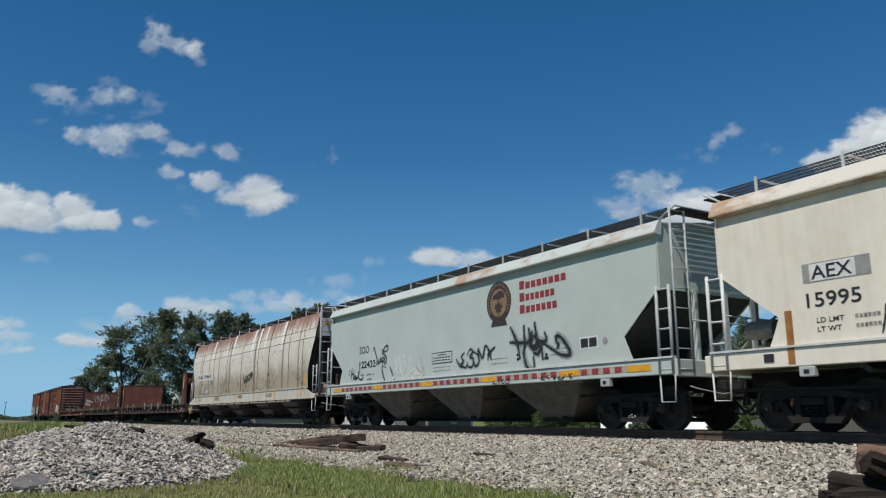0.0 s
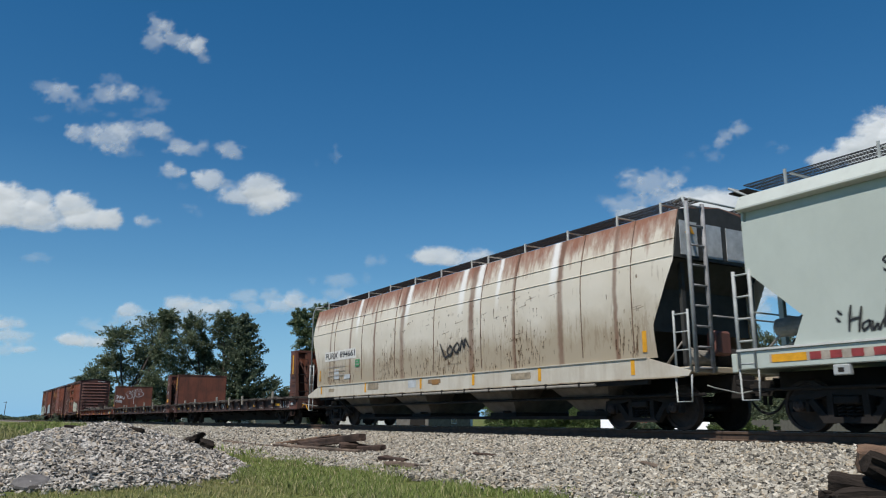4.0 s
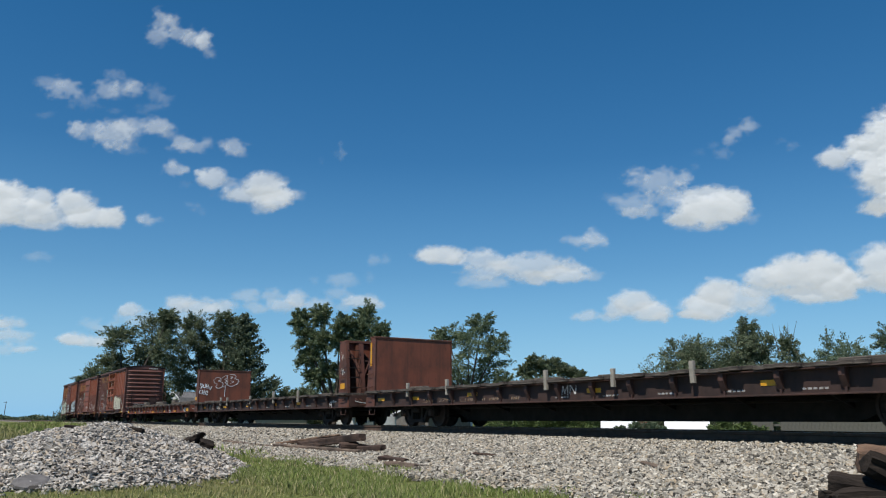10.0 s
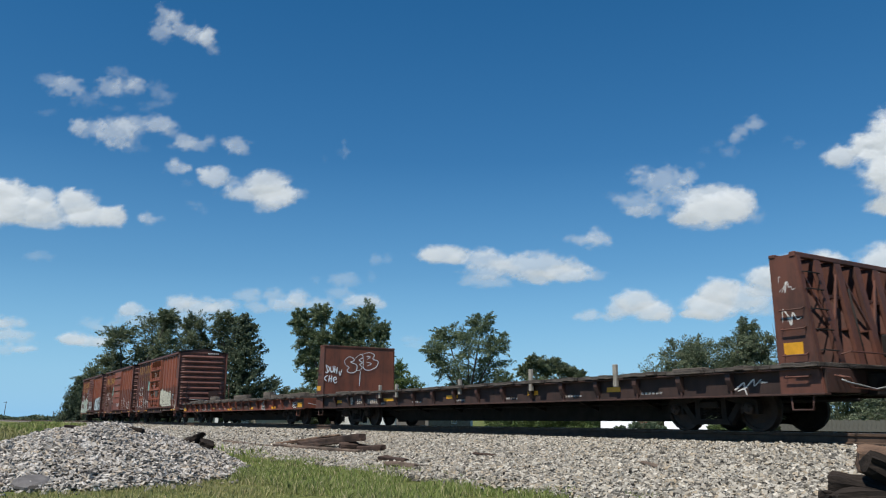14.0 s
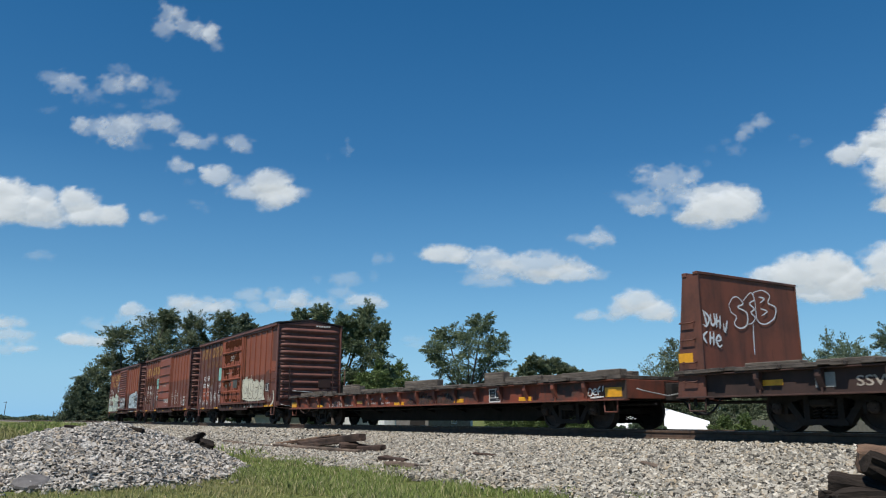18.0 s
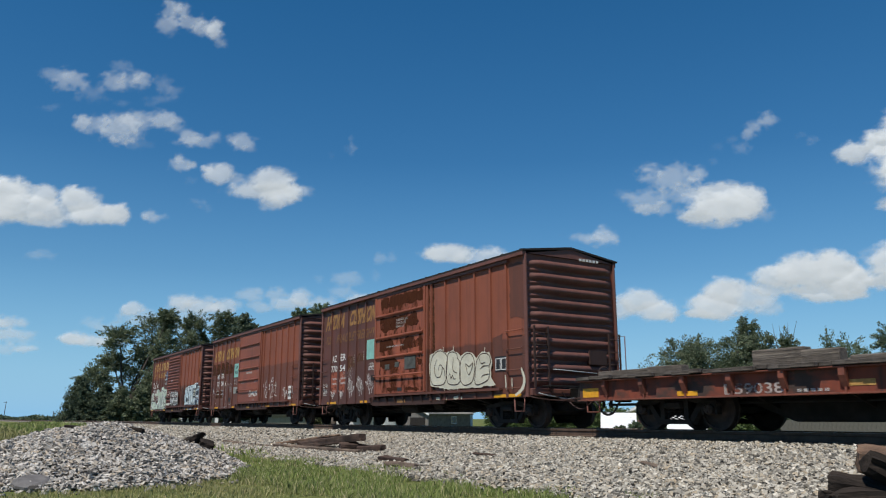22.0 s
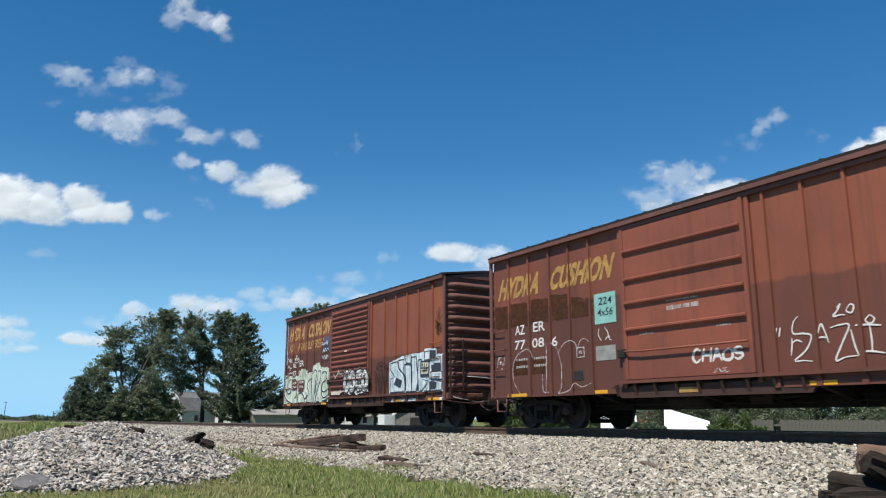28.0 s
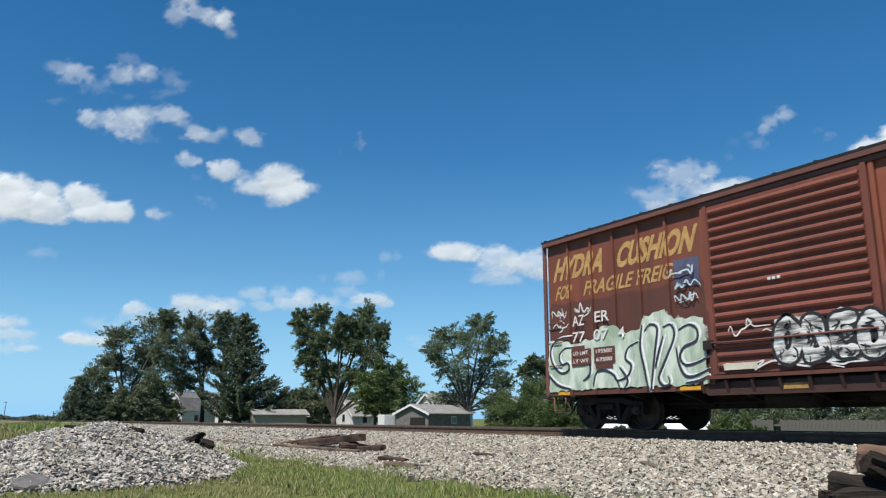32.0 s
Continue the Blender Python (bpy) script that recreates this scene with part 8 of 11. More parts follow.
def bulkhead(car, half, s, mat, panel, seed, deep=0.80, zt=3.0):
    """Steel end bulkhead: a smooth load face inwards, posts and crossed braces outwards."""
    zb = 1.145
    xi, xt, xb = half - deep, half - 0.32, half - 0.03      # inner face, outer edge on top, outer edge below
    root = part("bulkhead", Geo().box(min(s * xi, s * (xi + 0.04)), max(s * xi, s * (xi + 0.04)), -1.50, 1.50, zb, zt), panel, car, "tall rusty load wall")
    for y in (-1.53, 1.53):
        g = Geo().prism([(s * (xi - 0.02), zb - 0.5), (s * (xi - 0.02), zt + 0.02), (s * xt, zt + 0.02), (s * xb, zb - 0.5)], "y", y - 0.012, y + 0.012)
        part("side_gusset", g, mat, root)
        g = Geo().prism([(s * (xt - 0.05), zt), (s * (xt + 0.02), zt), (s * (xb + 0.02), zb - 0.5), (s * (xb - 0.05), zb - 0.5)], "y", min(y, y * 0.93), max(y, y * 0.93))
        part("edge_flange", g, mat, root)
    part("top_rail", Geo().box(min(s * (xi - 0.022), s * (xi + 0.10)), max(s * (xi - 0.022), s * (xi + 0.10)), -1.56, 1.56, zt, zt + 0.06, 0.01), mat, root)
    part("top_rail", Geo().box(min(s * (xt - 0.10), s * (xt + 0.01)), max(s * (xt - 0.10), s * (xt + 0.01)), -1.56, 1.56, zt - 0.03, zt + 0.06, 0.01), mat, root)
    ys = (-0.92, -0.31, 0.31, 0.92)

    def at(z):
        """Outer slope at height z."""
        return xb + (xt - xb) * (z - zb) / (zt - zb)
    for y in ys:
        part("bulkhead_post", Geo().prism([(s * (xb - 0.07), zb), (s * xb, zb), (s * xt, zt), (s * (xt - 0.07), zt)], "y", y - 0.09, y + 0.09), mat, root)
        part("post_web", Geo().prism([(s * (xi + 0.03), zb), (s * (xi + 0.03), zt), (s * (xt - 0.06), zt), (s * (xb - 0.06), zb)], "y", y - 0.02, y + 0.02), mat, root)
        part("cross_piece", Geo().box(min(s * (xi + 0.08), s * (xt - 0.06)), max(s * (xi + 0.08), s * (xt - 0.06)), y - 0.06, y + 0.06, zt + 0.005, zt + 0.05), mat, root)
        z = 1.75
        part("gusset", Geo().box(min(s * (xi + 0.05), s * (at(z) - 0.05)), max(s * (xi + 0.05), s * (at(z) - 0.05)), y - 0.14, y + 0.14, z, z + 0.03), mat, root)
    # folded stiffening plates between the posts, cut to a point on top, with slanting struts
    edges = (-1.5,) + ys + (1.5,)
    for i, (a, b) in enumerate(zip(edges, edges[1:])):
        mid, zp, zs = 0.5 * (a + b), 2.78 - 0.1 * (i % 2), 1.95
        c0, c1, c2, c3 = ((s * (at(zb) - 0.05), a, zb), (s * (at(zb) - 0.05), b, zb), (s * (at(zs) - 0.05), b, zs), (s * (at(zs) - 0.05), a, zs))
        ridge = (s * (xi + 0.16), mid, zp)
        fold = (s * (xi + 0.16), mid, zb)
        g = Geo()
        for p, q in ((c0, c3), (c1, c2)):
            g.add([p, q, ridge, fold], [(0, 1, 2, 3)])
        part("folded_plate", g, mat, root)
        lo, hi = (a, b) if i % 2 else (b, a)
        part("brace", Geo().tube([(s * (at(zb + 0.5) - 0.02), lo, zb + 0.5), (s * (at(zt - 0.1) - 0.03), hi, zt - 0.1)], 0.028, 4), mat, root)
        if i in (1, 3):
            part("brace", Geo().box(min(s * (xt + 0.02), s * (xt + 0.06)), max(s * (xt + 0.02), s * (xt + 0.06)), a, b, 2.3, 2.36), mat, root)
    # ladder on the end face and walkway rail above the coupler
    for z in (1.35, 1.7, 2.05, 2.4, 2.7):
        x = s * (at(z) + 0.06)
        part("rung", Geo().tube([(s * at(z), -1.46, z), (x, -1.44, z), (x, -1.04, z), (s * at(z), -1.02, z)], 0.013, 5), M_STEEL_DARK, root)
    part("handrail", Geo().tube([(s * at(zb), -0.95, 1.3), (s * (xb + 0.14), -0.9, 1.34), (s * (xb + 0.14), 0.9, 1.34), (s * at(zb), 0.95, 1.3)], 0.016, 5), mat, root)
    part("end_platform", Geo().box(min(s * (xb - 0.1), s * (xb + 0.26)), max(s * (xb - 0.1), s * (xb + 0.26)), -0.75, 0.75, 1.06, 1.10), M_STEEL_DARK, root)
    for y in (-1.25, -1.1):
        part("uncoupling_rod", Geo().tube([(s * xb, y, 0.95), (s * (xb + 0.2), y, 0.9), (s * (xb + 0.22), y + 0.1, 0.74), (s * (xb + 0.28), y + 0.8, 0.7)], 0.014, 5), mat, root)
    part("brake_box", Geo().box(min(s * (xb - 0.02), s * (xb + 0.2)), max(s * (xb - 0.02), s * (xb + 0.2)), 0.35, 0.75, 1.3, 1.7, 0.02), M_STEEL_DARK, root)
    part("brake_shaft", Geo().tube([(s * (xb + 0.02), -0.2, 0.9), (s * (at(2.5) + 0.02), -0.2, 2.5)], 0.02, 6), M_STEEL_DARK, root)
    for z in (0.92, 1.28, 1.72, 2.05):
        x0, x1 = s * (xi + 0.14), s * (xb - 0.20)
        part("grab_iron", Geo().tube([(x0, -1.55, z + 0.03), (x0, -1.62, z), (x1, -1.62, z), (x1, -1.55, z + 0.03)], 0.014, 6), mat, root)
    return root


def stakes(car, mid, xs, seed):
    rng = random.Random(seed)
    for p in xs:
        h = 0.10 + 0.13 * rng.random()
        part("stake", Geo().box(-0.05, 0.05, -0.04, 0.04, 0.0, h + 0.29, 0.008), M_WOOD_PALE, car, "", (p - mid, -1.61, 1.06 - 0.16)).rotation_euler = (0.0, 0.06 * (rng.random() - 0.5), 0.0)


def dunnage(car, spans, z0, seed, y=-1.25):
    rng = random.Random(seed)
    for a, b, h in spans:
        x = a
        while x < b - 0.25:
            ln = min(b - x, 0.7 + 1.5 * rng.random())
            hh = h * (0.7 + 0.5 * rng.random())
            yy = y + 0.22 * rng.random()
            ob = part("dunnage_timber", Geo().box(-ln / 2, ln / 2, -0.12, 0.12, 0.0, hh, 0.016), M_WOOD, car, "", (x + ln / 2, yy, z0 + 0.004))
            ob.rotation_euler = (0, 0.0, 0.09 * (rng.random() - 0.5))
            x += ln * (0.9 + 0.15 * rng.random())


M_WEB_DARK = painted("sooty_brown_sill_web", (0.052, 0.030, 0.025), (0.10, 0.043, 0.028), 0.3, 0.5, (0.018, 0.014, 0.012), 0.9, 0.8)
def blotched(name, paint, grime):
    """Sill paint lost in broad ragged areas, with streaks below the deck."""
    k = Nodes(name)
    fade = k.mix(k.noise(1.1, 4), tuple(0.8 * c for c in paint), tuple(1.15 * c for c in paint))
    broad = k.ramp(k.noise(0.55, 6, (1, 1, 1.6), 0.68, shift=2.0), [(0.44, 1.0), (0.55, 0.0)])
    runs = k.ramp(k.noise(5.0, 5, (1, 1, 0.12), 0.65), [(0.5, 0.0), (0.66, 0.8)])
    col = k.mix(k.math("MAXIMUM", broad, runs), fade, k.mix(k.noise(4.0, 4), tuple(0.6 * c for c in grime), tuple(1.4 * c for c in grime)))
    return k.finish(col, 0.75, 0.0, k.noise(26, 4), 0.15, 0.01, 0.3)


M_FLAT_WEB = blotched("grimy_red_sill_web", (0.20, 0.052, 0.03), (0.058, 0.038, 0.031))
M_DECK = old_timber("grey_splintered_deck_timber", (0.17, 0.145, 0.125), (0.10, 0.085, 0.073), (0.03, 0.026, 0.023))
M_WOOD_PALE = plain("pale_new_timber", (0.34, 0.31, 0.26), 0.9, 0.0, 0.3, 6.0, 0.3)

f1, h1, m1 = flatcar(2.92, 24.15, "long dark brown flatcar with rusty steel end bulkheads", "bulkhead_flatcar", M_FLAT_BROWN, [4.9 + 1.17 * i for i in range(16)], M_WEB_DARK)
M_TAN_WORN = soaked("worn_tan_lettering", (0.30, 0.22, 0.16), 0.30, 0.62, (1, 1, 1))
M_WORN_GREY = soaked("grey_brown_bare_steel", (0.085, 0.066, 0.058), 0.38, 0.60, (1, 1, 0.3))
M_FLAT_BULK = painted("rust_brown_bulkhead_paint", (0.135, 0.053, 0.036), (0.17, 0.06, 0.03), 0.3, 0.6, (0.035, 0.023, 0.019), 0.8, 0.65)
bh = bulkhead(f1, h1, 1, M_FLAT_BULK, M_PANEL_RED, 1)
plate(bh, "yellow_stripe", h1 - 0.58, h1 - 0.47, -1.543, 2.05, 2.86, M_YELLOW, 0.006, "vertical yellow reflective stripe")
plate(bh, "info_plate", h1 - 0.62, h1 - 0.38, -1.543, 0.80, 0.90, M_WHITE, 0.006)
part("release_rod", Geo().tube([(h1 + 0.05, -1.3, 0.72), (h1 + 0.12, -1.28, 0.82), (h1 + 0.2, -1.2, 0.80), (h1 + 0.22, -1.15, 0.66), (h1 + 0.3, -1.1, 0.58)], 0.022, 6), M_YELLOW, f1, "bent yellow release rod")
bh = bulkhead(f1, h1, -1, M_FLAT_BULK, M_PANEL_RED, 2, 0.66, 2.94)
plate(bh, "yellow_stripe", -h1 + 0.33, -h1 + 0.43, -1.543, 2.0, 2.80, M_YELLOW, 0.006, "vertical yellow reflective stripe")
for a, b, z in ((-9.78, -9.31, 0.81), (-7.52, -7.05, 0.80), (-4.37, -3.88, 0.84), (0.5, 0.95, 0.80), (5.0, 5.42, 0.80), (8.0, 8.5, 0.80)):
    plate(f1, "yellow_reflector", a, b, -1.489, z, z + 0.10, M_YELLOW)
letters("SSW", f1, -6.79, -1.492, 0.71, 0.64, 0.12, M_TAN_WORN)
letters("37906", f1, -5.85, -1.492, 0.71, 0.84, 0.11, M_TAN_WORN)
for a, w in ((-4.34, 0.38), (-3.65, 0.17), (-3.31, 0.45), (-2.34, 0.36)):
    bars(f1, a, -1.492, 0.715, w, 0.07, max(2, int(w / 0.08)), M_TAN_WORN, 0.25)
for q in ((-4.70, -4.45, 0.70, 0.715), (-4.70, -4.685, 0.715, 0.79), (-4.465, -4.45, 0.715, 0.79)):
    part("stencil_frame", Geo().box(q[0], q[1], -1.494, -1.488, q[2], q[3]), M_TAN_WORN, f1)
for a, b in ((22.15, 22.55), (22.75, 23.2)):
    pl = plate(f1, "placard", a - m1, b - m1, -1.489, 0.72, 0.98, M_FLAT_BROWN, 0.004, "brown card holder with a white frame")
    for q in ((a, b, 0.72, 0.74), (a, a + 0.02, 0.74, 0.98), (b - 0.02, b, 0.74, 0.98)):
        part("card_frame", Geo().box(q[0] - m1, q[1] - m1, -1.498, -1.492, q[2], q[3]), M_WHITE, pl)
tag(f1, 13.9 - 0.75 - m1, -1.492, 0.78, 0.55, 0.2, "MN", M_WHITE, 0.025, 61)
for i in range(6):
    bars(f1, -0.6 + 1.6 * i, -1.492, 0.71, 0.5, 0.035, 5, M_FAINT_WHITE)
stakes(f1, m1, (6.0, 8.3, 12.75, 15.0, 17.15, 21.45), 3)
dunnage(f1, ((10.8 - m1, 12.6 - m1, 0.07), (19.9 - m1, 20.8 - m1, 0.08), (5.4 - m1, 6.2 - m1, 0.08), (14.1 - m1, 14.6 - m1, 0.06)), 1.145, 4)

f2, h2, m2 = flatcar(-19.75, 1.5, "long dark brown flatcar with graffitied steel end bulkheads", "bulkhead_flatcar", M_FLAT_BROWN, [-17.9 + 1.17 * i for i in range(16)], M_WEB_DARK)
bh = bulkhead(f2, h2, 1, M_FLAT_BULK, M_PANEL_RED, 5)
plate(bh, "yellow_reflector", h2 - 0.68, h2 - 0.32, -1.543, 1.30, 1.50, M_YELLOW, 0.006)
scrawl(bh, h2 - 0.66, -1.546, 1.78, 0.36, 0.3, M_WHITE, 0.03, 71, 8)
scrawl(bh, h2 - 0.66, -1.546, 2.3, 0.3, 0.35, M_WHITE, 0.015, 72, 8)
bh = bulkhead(f2, h2, -1, M_FLAT_BULK, M_PANEL_RED, 6, 0.68, 2.99)
plate(bh, "yellow_reflector", -h2 + 0.1, -h2 + 0.45, -1.543, 1.30, 1.48, M_YELLOW, 0.006)


XF = -h2 + 0.70
def face_marks(lines, stroke, label=""):
    """Sprayed strokes given as (y, z) on the load face."""
    ob = sprayed(bh, 0, 0, 0, lines, M_ENAMEL, stroke, label)
    ob.rotation_euler = (0, 0, math.pi / 2)
    ob.location = (XF - 0.004, 0, 0)


face_marks((((-0.69, 2.45), (-0.55, 2.6), (-0.38, 2.62), (-0.25, 2.5), (-0.42, 2.42), (-0.15, 2.32), (-0.18, 2.08), (-0.4, 2.0), (-0.56, 2.08), (-0.48, 2.22), (-0.62, 2.3), (-0.69, 2.45)), ((-0.24, 2.56), (0.02, 2.75), (0.12, 2.62), (-0.04, 2.52), (0.1, 2.42), (-0.02, 2.34), (0.1, 2.24), (-0.02, 2.12), (-0.15, 2.1)), ((0.1, 2.76), (0.4, 2.83), (0.63, 2.74), (0.56, 2.58), (0.79, 2.5), (0.72, 2.28), (0.4, 2.13), (0.16, 2.2), (0.14, 2.5), (0.1, 2.76)), ((0.28, 2.68), (0.44, 2.66), (0.3, 2.56)), ((0.3, 2.44), (0.5, 2.40), (0.32, 2.30))), 0.032, "white outlined bubble tag on the load face")
face_marks((((0.02, 2.1), (0.0, 1.8), (-0.01, 1.5)),), 0.035)
face_marks((((-1.46, 2.28), (-1.38, 2.0), (-1.47, 2.0)), ((-1.42, 2.26), (-1.30, 2.14), (-1.38, 1.98)), ((-1.26, 2.22), (-1.24, 2.02), (-1.14, 2.06), (-1.16, 2.24)), ((-1.08, 2.24), (-1.10, 1.98)), ((-0.98, 2.2), (-1.0, 1.96)), ((-1.08, 2.1), (-0.98, 2.1)), ((-0.90, 2.06), (-0.86, 1.9), (-0.78, 2.12))), 0.05, "bold white hand-sprayed words")
face_marks((((-1.38, 1.88), (-1.50, 1.78), (-1.42, 1.66)), ((-1.3, 1.88), (-1.32, 1.64)), ((-1.2, 1.88), (-1.22, 1.62)), ((-1.31, 1.76), (-1.2, 1.76)), ((-1.14, 1.7), (-1.0, 1.74), (-1.06, 1.82), (-1.14, 1.72), (-1.06, 1.6), (-0.98, 1.64))), 0.05)
letters("SSW", f2, -16.15 - m2, -1.492, 0.74, 0.62, 0.17, M_TAPE_TAN)
bars(f2, -15.3 - m2, -1.492, 0.74, 0.75, 0.15, 5, M_TAPE_TAN)
for a, b in ((-17.85, -17.45), (-14.1, -13.4), (-10.2, -9.6), (-6.4, -6.0), (-3.6, -3.2)):
    plate(f2, "yellow_reflector", a - m2, b - m2, -1.489, 0.80, 0.90, M_YELLOW)
pl = plate(f2, "placard", -16.85 - m2, -16.5 - m2, -1.489, 0.74, 0.98, M_GREY_PATCH, 0.004, "grey card holder")
for i in range(6):
    bars(f2, -14.6 + 2.4 * i - m2, -1.492, 0.72, 0.6, 0.045, 6, M_FAINT_WHITE)
scrawl(f2, -0.5 - m2, -1.492, 0.70, 0.9, 0.25, M_WHITE, 0.03, 77, 8)
stakes(f2, m2, (-14.15, -13.0, -9.3, -6.1, -3.2), 8)
dunnage(f2, ((-18.3 - m2, -17.2 - m2, 0.09), (-16.9 - m2, -15.9 - m2, 0.05), (-2.0 - m2, -1.1 - m2, 0.08)), 1.145, 9)

f4, h4, m4 = flatcar(-40.65, -21.18, "long worn orange-red flatcar strewn with grey timbers", "flatcar", M_FLAT_RED, [-40.86 + 1.086 * i for i in range(1, 18)], M_FLAT_WEB, 2.35)
for a, b, z0, h in ((-9.63, -9.13, 0.70, 0.20), (-6.9, -6.4, 0.67, 0.09), (-3.44, -2.95, 0.75, 0.10), (-0.60, 0.04, 0.66, 0.10), (2.97, 3.46, 0.68, 0.10), (6.0, 6.5, 0.67, 0.10), (9.10, 9.61, 0.70, 0.20)):
    plate(f4, "yellow_reflector", a, b, -1.489, z0, z0 + h, M_YELLOW if z0 != 0.75 else M_GOLD)
letters("59038", f4, -5.55, -1.492, 0.67, 1.0, 0.19, M_STENCIL)
part("stencil_frame", Geo().box(-5.78, -5.72, -1.494, -1.488, 0.67, 0.86).box(-5.72, -5.66, -1.494, -1.488, 0.67, 0.69), M_STENCIL, f4)
for a, z in ((-4.3, 0.68), (-2.7, 0.86), (-2.5, 0.72), (-1.6, 0.86), (-1.5, 0.72)):
    bars(f4, a, -1.492, z, 0.62, 0.05, 5, M_FAINT_WHITE)
for k, (a, b) in enumerate(((0.20, 0.80), (0.98, 1.90), (2.02, 2.90))):
    stain(f4, ((a, 0.66), (b, 0.66), (b, 0.86 - 0.08 * (k == 0)), (0.5 * (a + b), 0.98 - 0.15 * (k == 0)), (a, 0.90 - 0.12 * (k == 0))), -1.4885, M_WORN_GREY, "grey-brown worn patch", 41 + k, 0.10)
sprayed(f4, 0.59, -1.502, 0, (((7.98, 0.74), (8.02, 0.89), (8.12, 0.84), (8.08, 0.74), (7.98, 0.75)), ((8.14, 0.80), (8.24, 0.83), (8.22, 0.89), (8.15, 0.84), (8.17, 0.76), (8.27, 0.76)), ((8.38, 0.93), (8.31, 0.87), (8.31, 0.75)), ((8.27, 0.82), (8.38, 0.83)), ((8.47, 0.94), (8.45, 0.82)), ((8.05, 0.69), (8.25, 0.70), (8.48, 0.71))), M_WHITE, 0.035, "small bold white tag")
pl = plate(f4, "placard", 4.73, 5.20, -1.489, 0.67, 0.99, M_BLACK, 0.005, "black stencil panel with a white frame")
for q in ((4.71, 5.22, 0.655, 0.685), (4.71, 5.22, 0.985, 1.01), (4.71, 4.74, 0.685, 0.985), (5.19, 5.22, 0.685, 0.985), (4.99, 5.015, 0.78, 0.985), (4.74, 5.19, 0.765, 0.78)):
    part("stencil_frame", Geo().box(q[0], q[1], -1.500, -1.493, q[2], q[3]), M_WHITE, pl)
for a, z, w in ((4.79, 0.90, 0.14), (4.79, 0.83, 0.12), (5.06, 0.88, 0.07), (5.03, 0.71, 0.12)):
    bars(pl, a, -1.4945, z, w, 0.025, 3, M_FAINT_WHITE)
dunnage(f4, ((-9.4, -6.9, 0.14), (-5.4, -3.6, 0.27), (-3.4, -0.6, 0.09), (-0.25, 1.65, 0.30), (1.8, 4.0, 0.05), (4.16, 5.0, 0.30), (5.05, 9.4, 0.17)), 1.145, 10)
dunnage(f4, ((-5.0, -3.2, 0.10), (3.6, 6.4, 0.10), (-8.7, -7.5, 0.18), (7.2, 9.2, 0.14)), 1.145, 12, -0.7)


# ---- covered hoppers ----
def running_board(car, x0, x1, y0, y1, z, post_xs, foot_z, mat, foot_y):
    """Roof walkway: an open grating on brackets."""
    g = Geo()
    n = 4
    for i in range(n):
        y = y0 + (y1 - y0) * i / (n - 1)
        g.box(x0, x1, y - 0.004, y + 0.004, z - 0.022, z)
    m = int((x1 - x0) / 0.06)
    for i in range(m + 1):
        x = x0 + (x1 - x0) * i / m
        g.box(x - 0.006, x + 0.006, y0, y1, z - 0.018, z - 0.002)
    part("running_board", g, M_GRATING, car, "open steel grating walkway")
    for x in post_xs:
        part("board_bracket", Geo().box(x - 0.022, x + 0.022, min(y0, foot_y) - 0.01, min(y0, foot_y) + 0.02, foot_z, z + 0.01).box(x - 0.03, x + 0.03, y0, y1, z - 0.05, z - 0.03), mat, car)


def ladder(car, xa, xb, y, z0, z1, n, mat, axis="x", r=0.024):
    """Two stiles with rungs between; along x on a side, along y on an end."""
    def at(u, z, o=0.0):
        return (u, y + o, z) if axis == "x" else (y + o, u, z)
    for u in (xa, xb):
        part("ladder_stile", Geo().tube([at(u, z0), at(u, z1)], r, 6), mat, car)
    for i in range(n):
        z = z0 + 0.08 + (z1 - z0 - 0.16) * i / (n - 1)
        part("ladder_rung", Geo().tube([at(xa, z), at(xb, z)], 0.58 * r, 6), mat, car)


def hopper_bays(car, xs, half_w, z_top, mat, zb=0.26):
    """Discharge hoppers under the car: sloping sheets down to a gate."""
    for x in xs:
        a, b = half_w, 0.50
        top = [(-a, -1.44), (a, -1.44), (a, 1.44), (-a, 1.44)]
        bot = [(-b, -0.85), (b, -0.85), (b, 0.85), (-b, 0.85)]
        v = [(x + p, q, z_top) for p, q in top] + [(x + p, q, zb) for p, q in bot]
        g = Geo().add(v, [(0, 1, 5, 4), (1, 2, 6, 5), (2, 3, 7, 6), (3, 0, 4, 7), (4, 5, 6, 7), (3, 2, 1, 0)])
        hb = part("hopper_bay", g, mat, car)
        part("outlet_gate", Geo().box(x - 0.58, x + 0.58, -0.92, 0.92, zb - 0.10, zb, 0.01), M_STEEL_DARK, hb)
        part("gate_shaft", Geo().tube([(x + 0.3, -1.12, zb + 0.02), (x + 0.3, 1.12, zb + 0.02)], 0.03, 6), M_STEEL_DARK, hb)


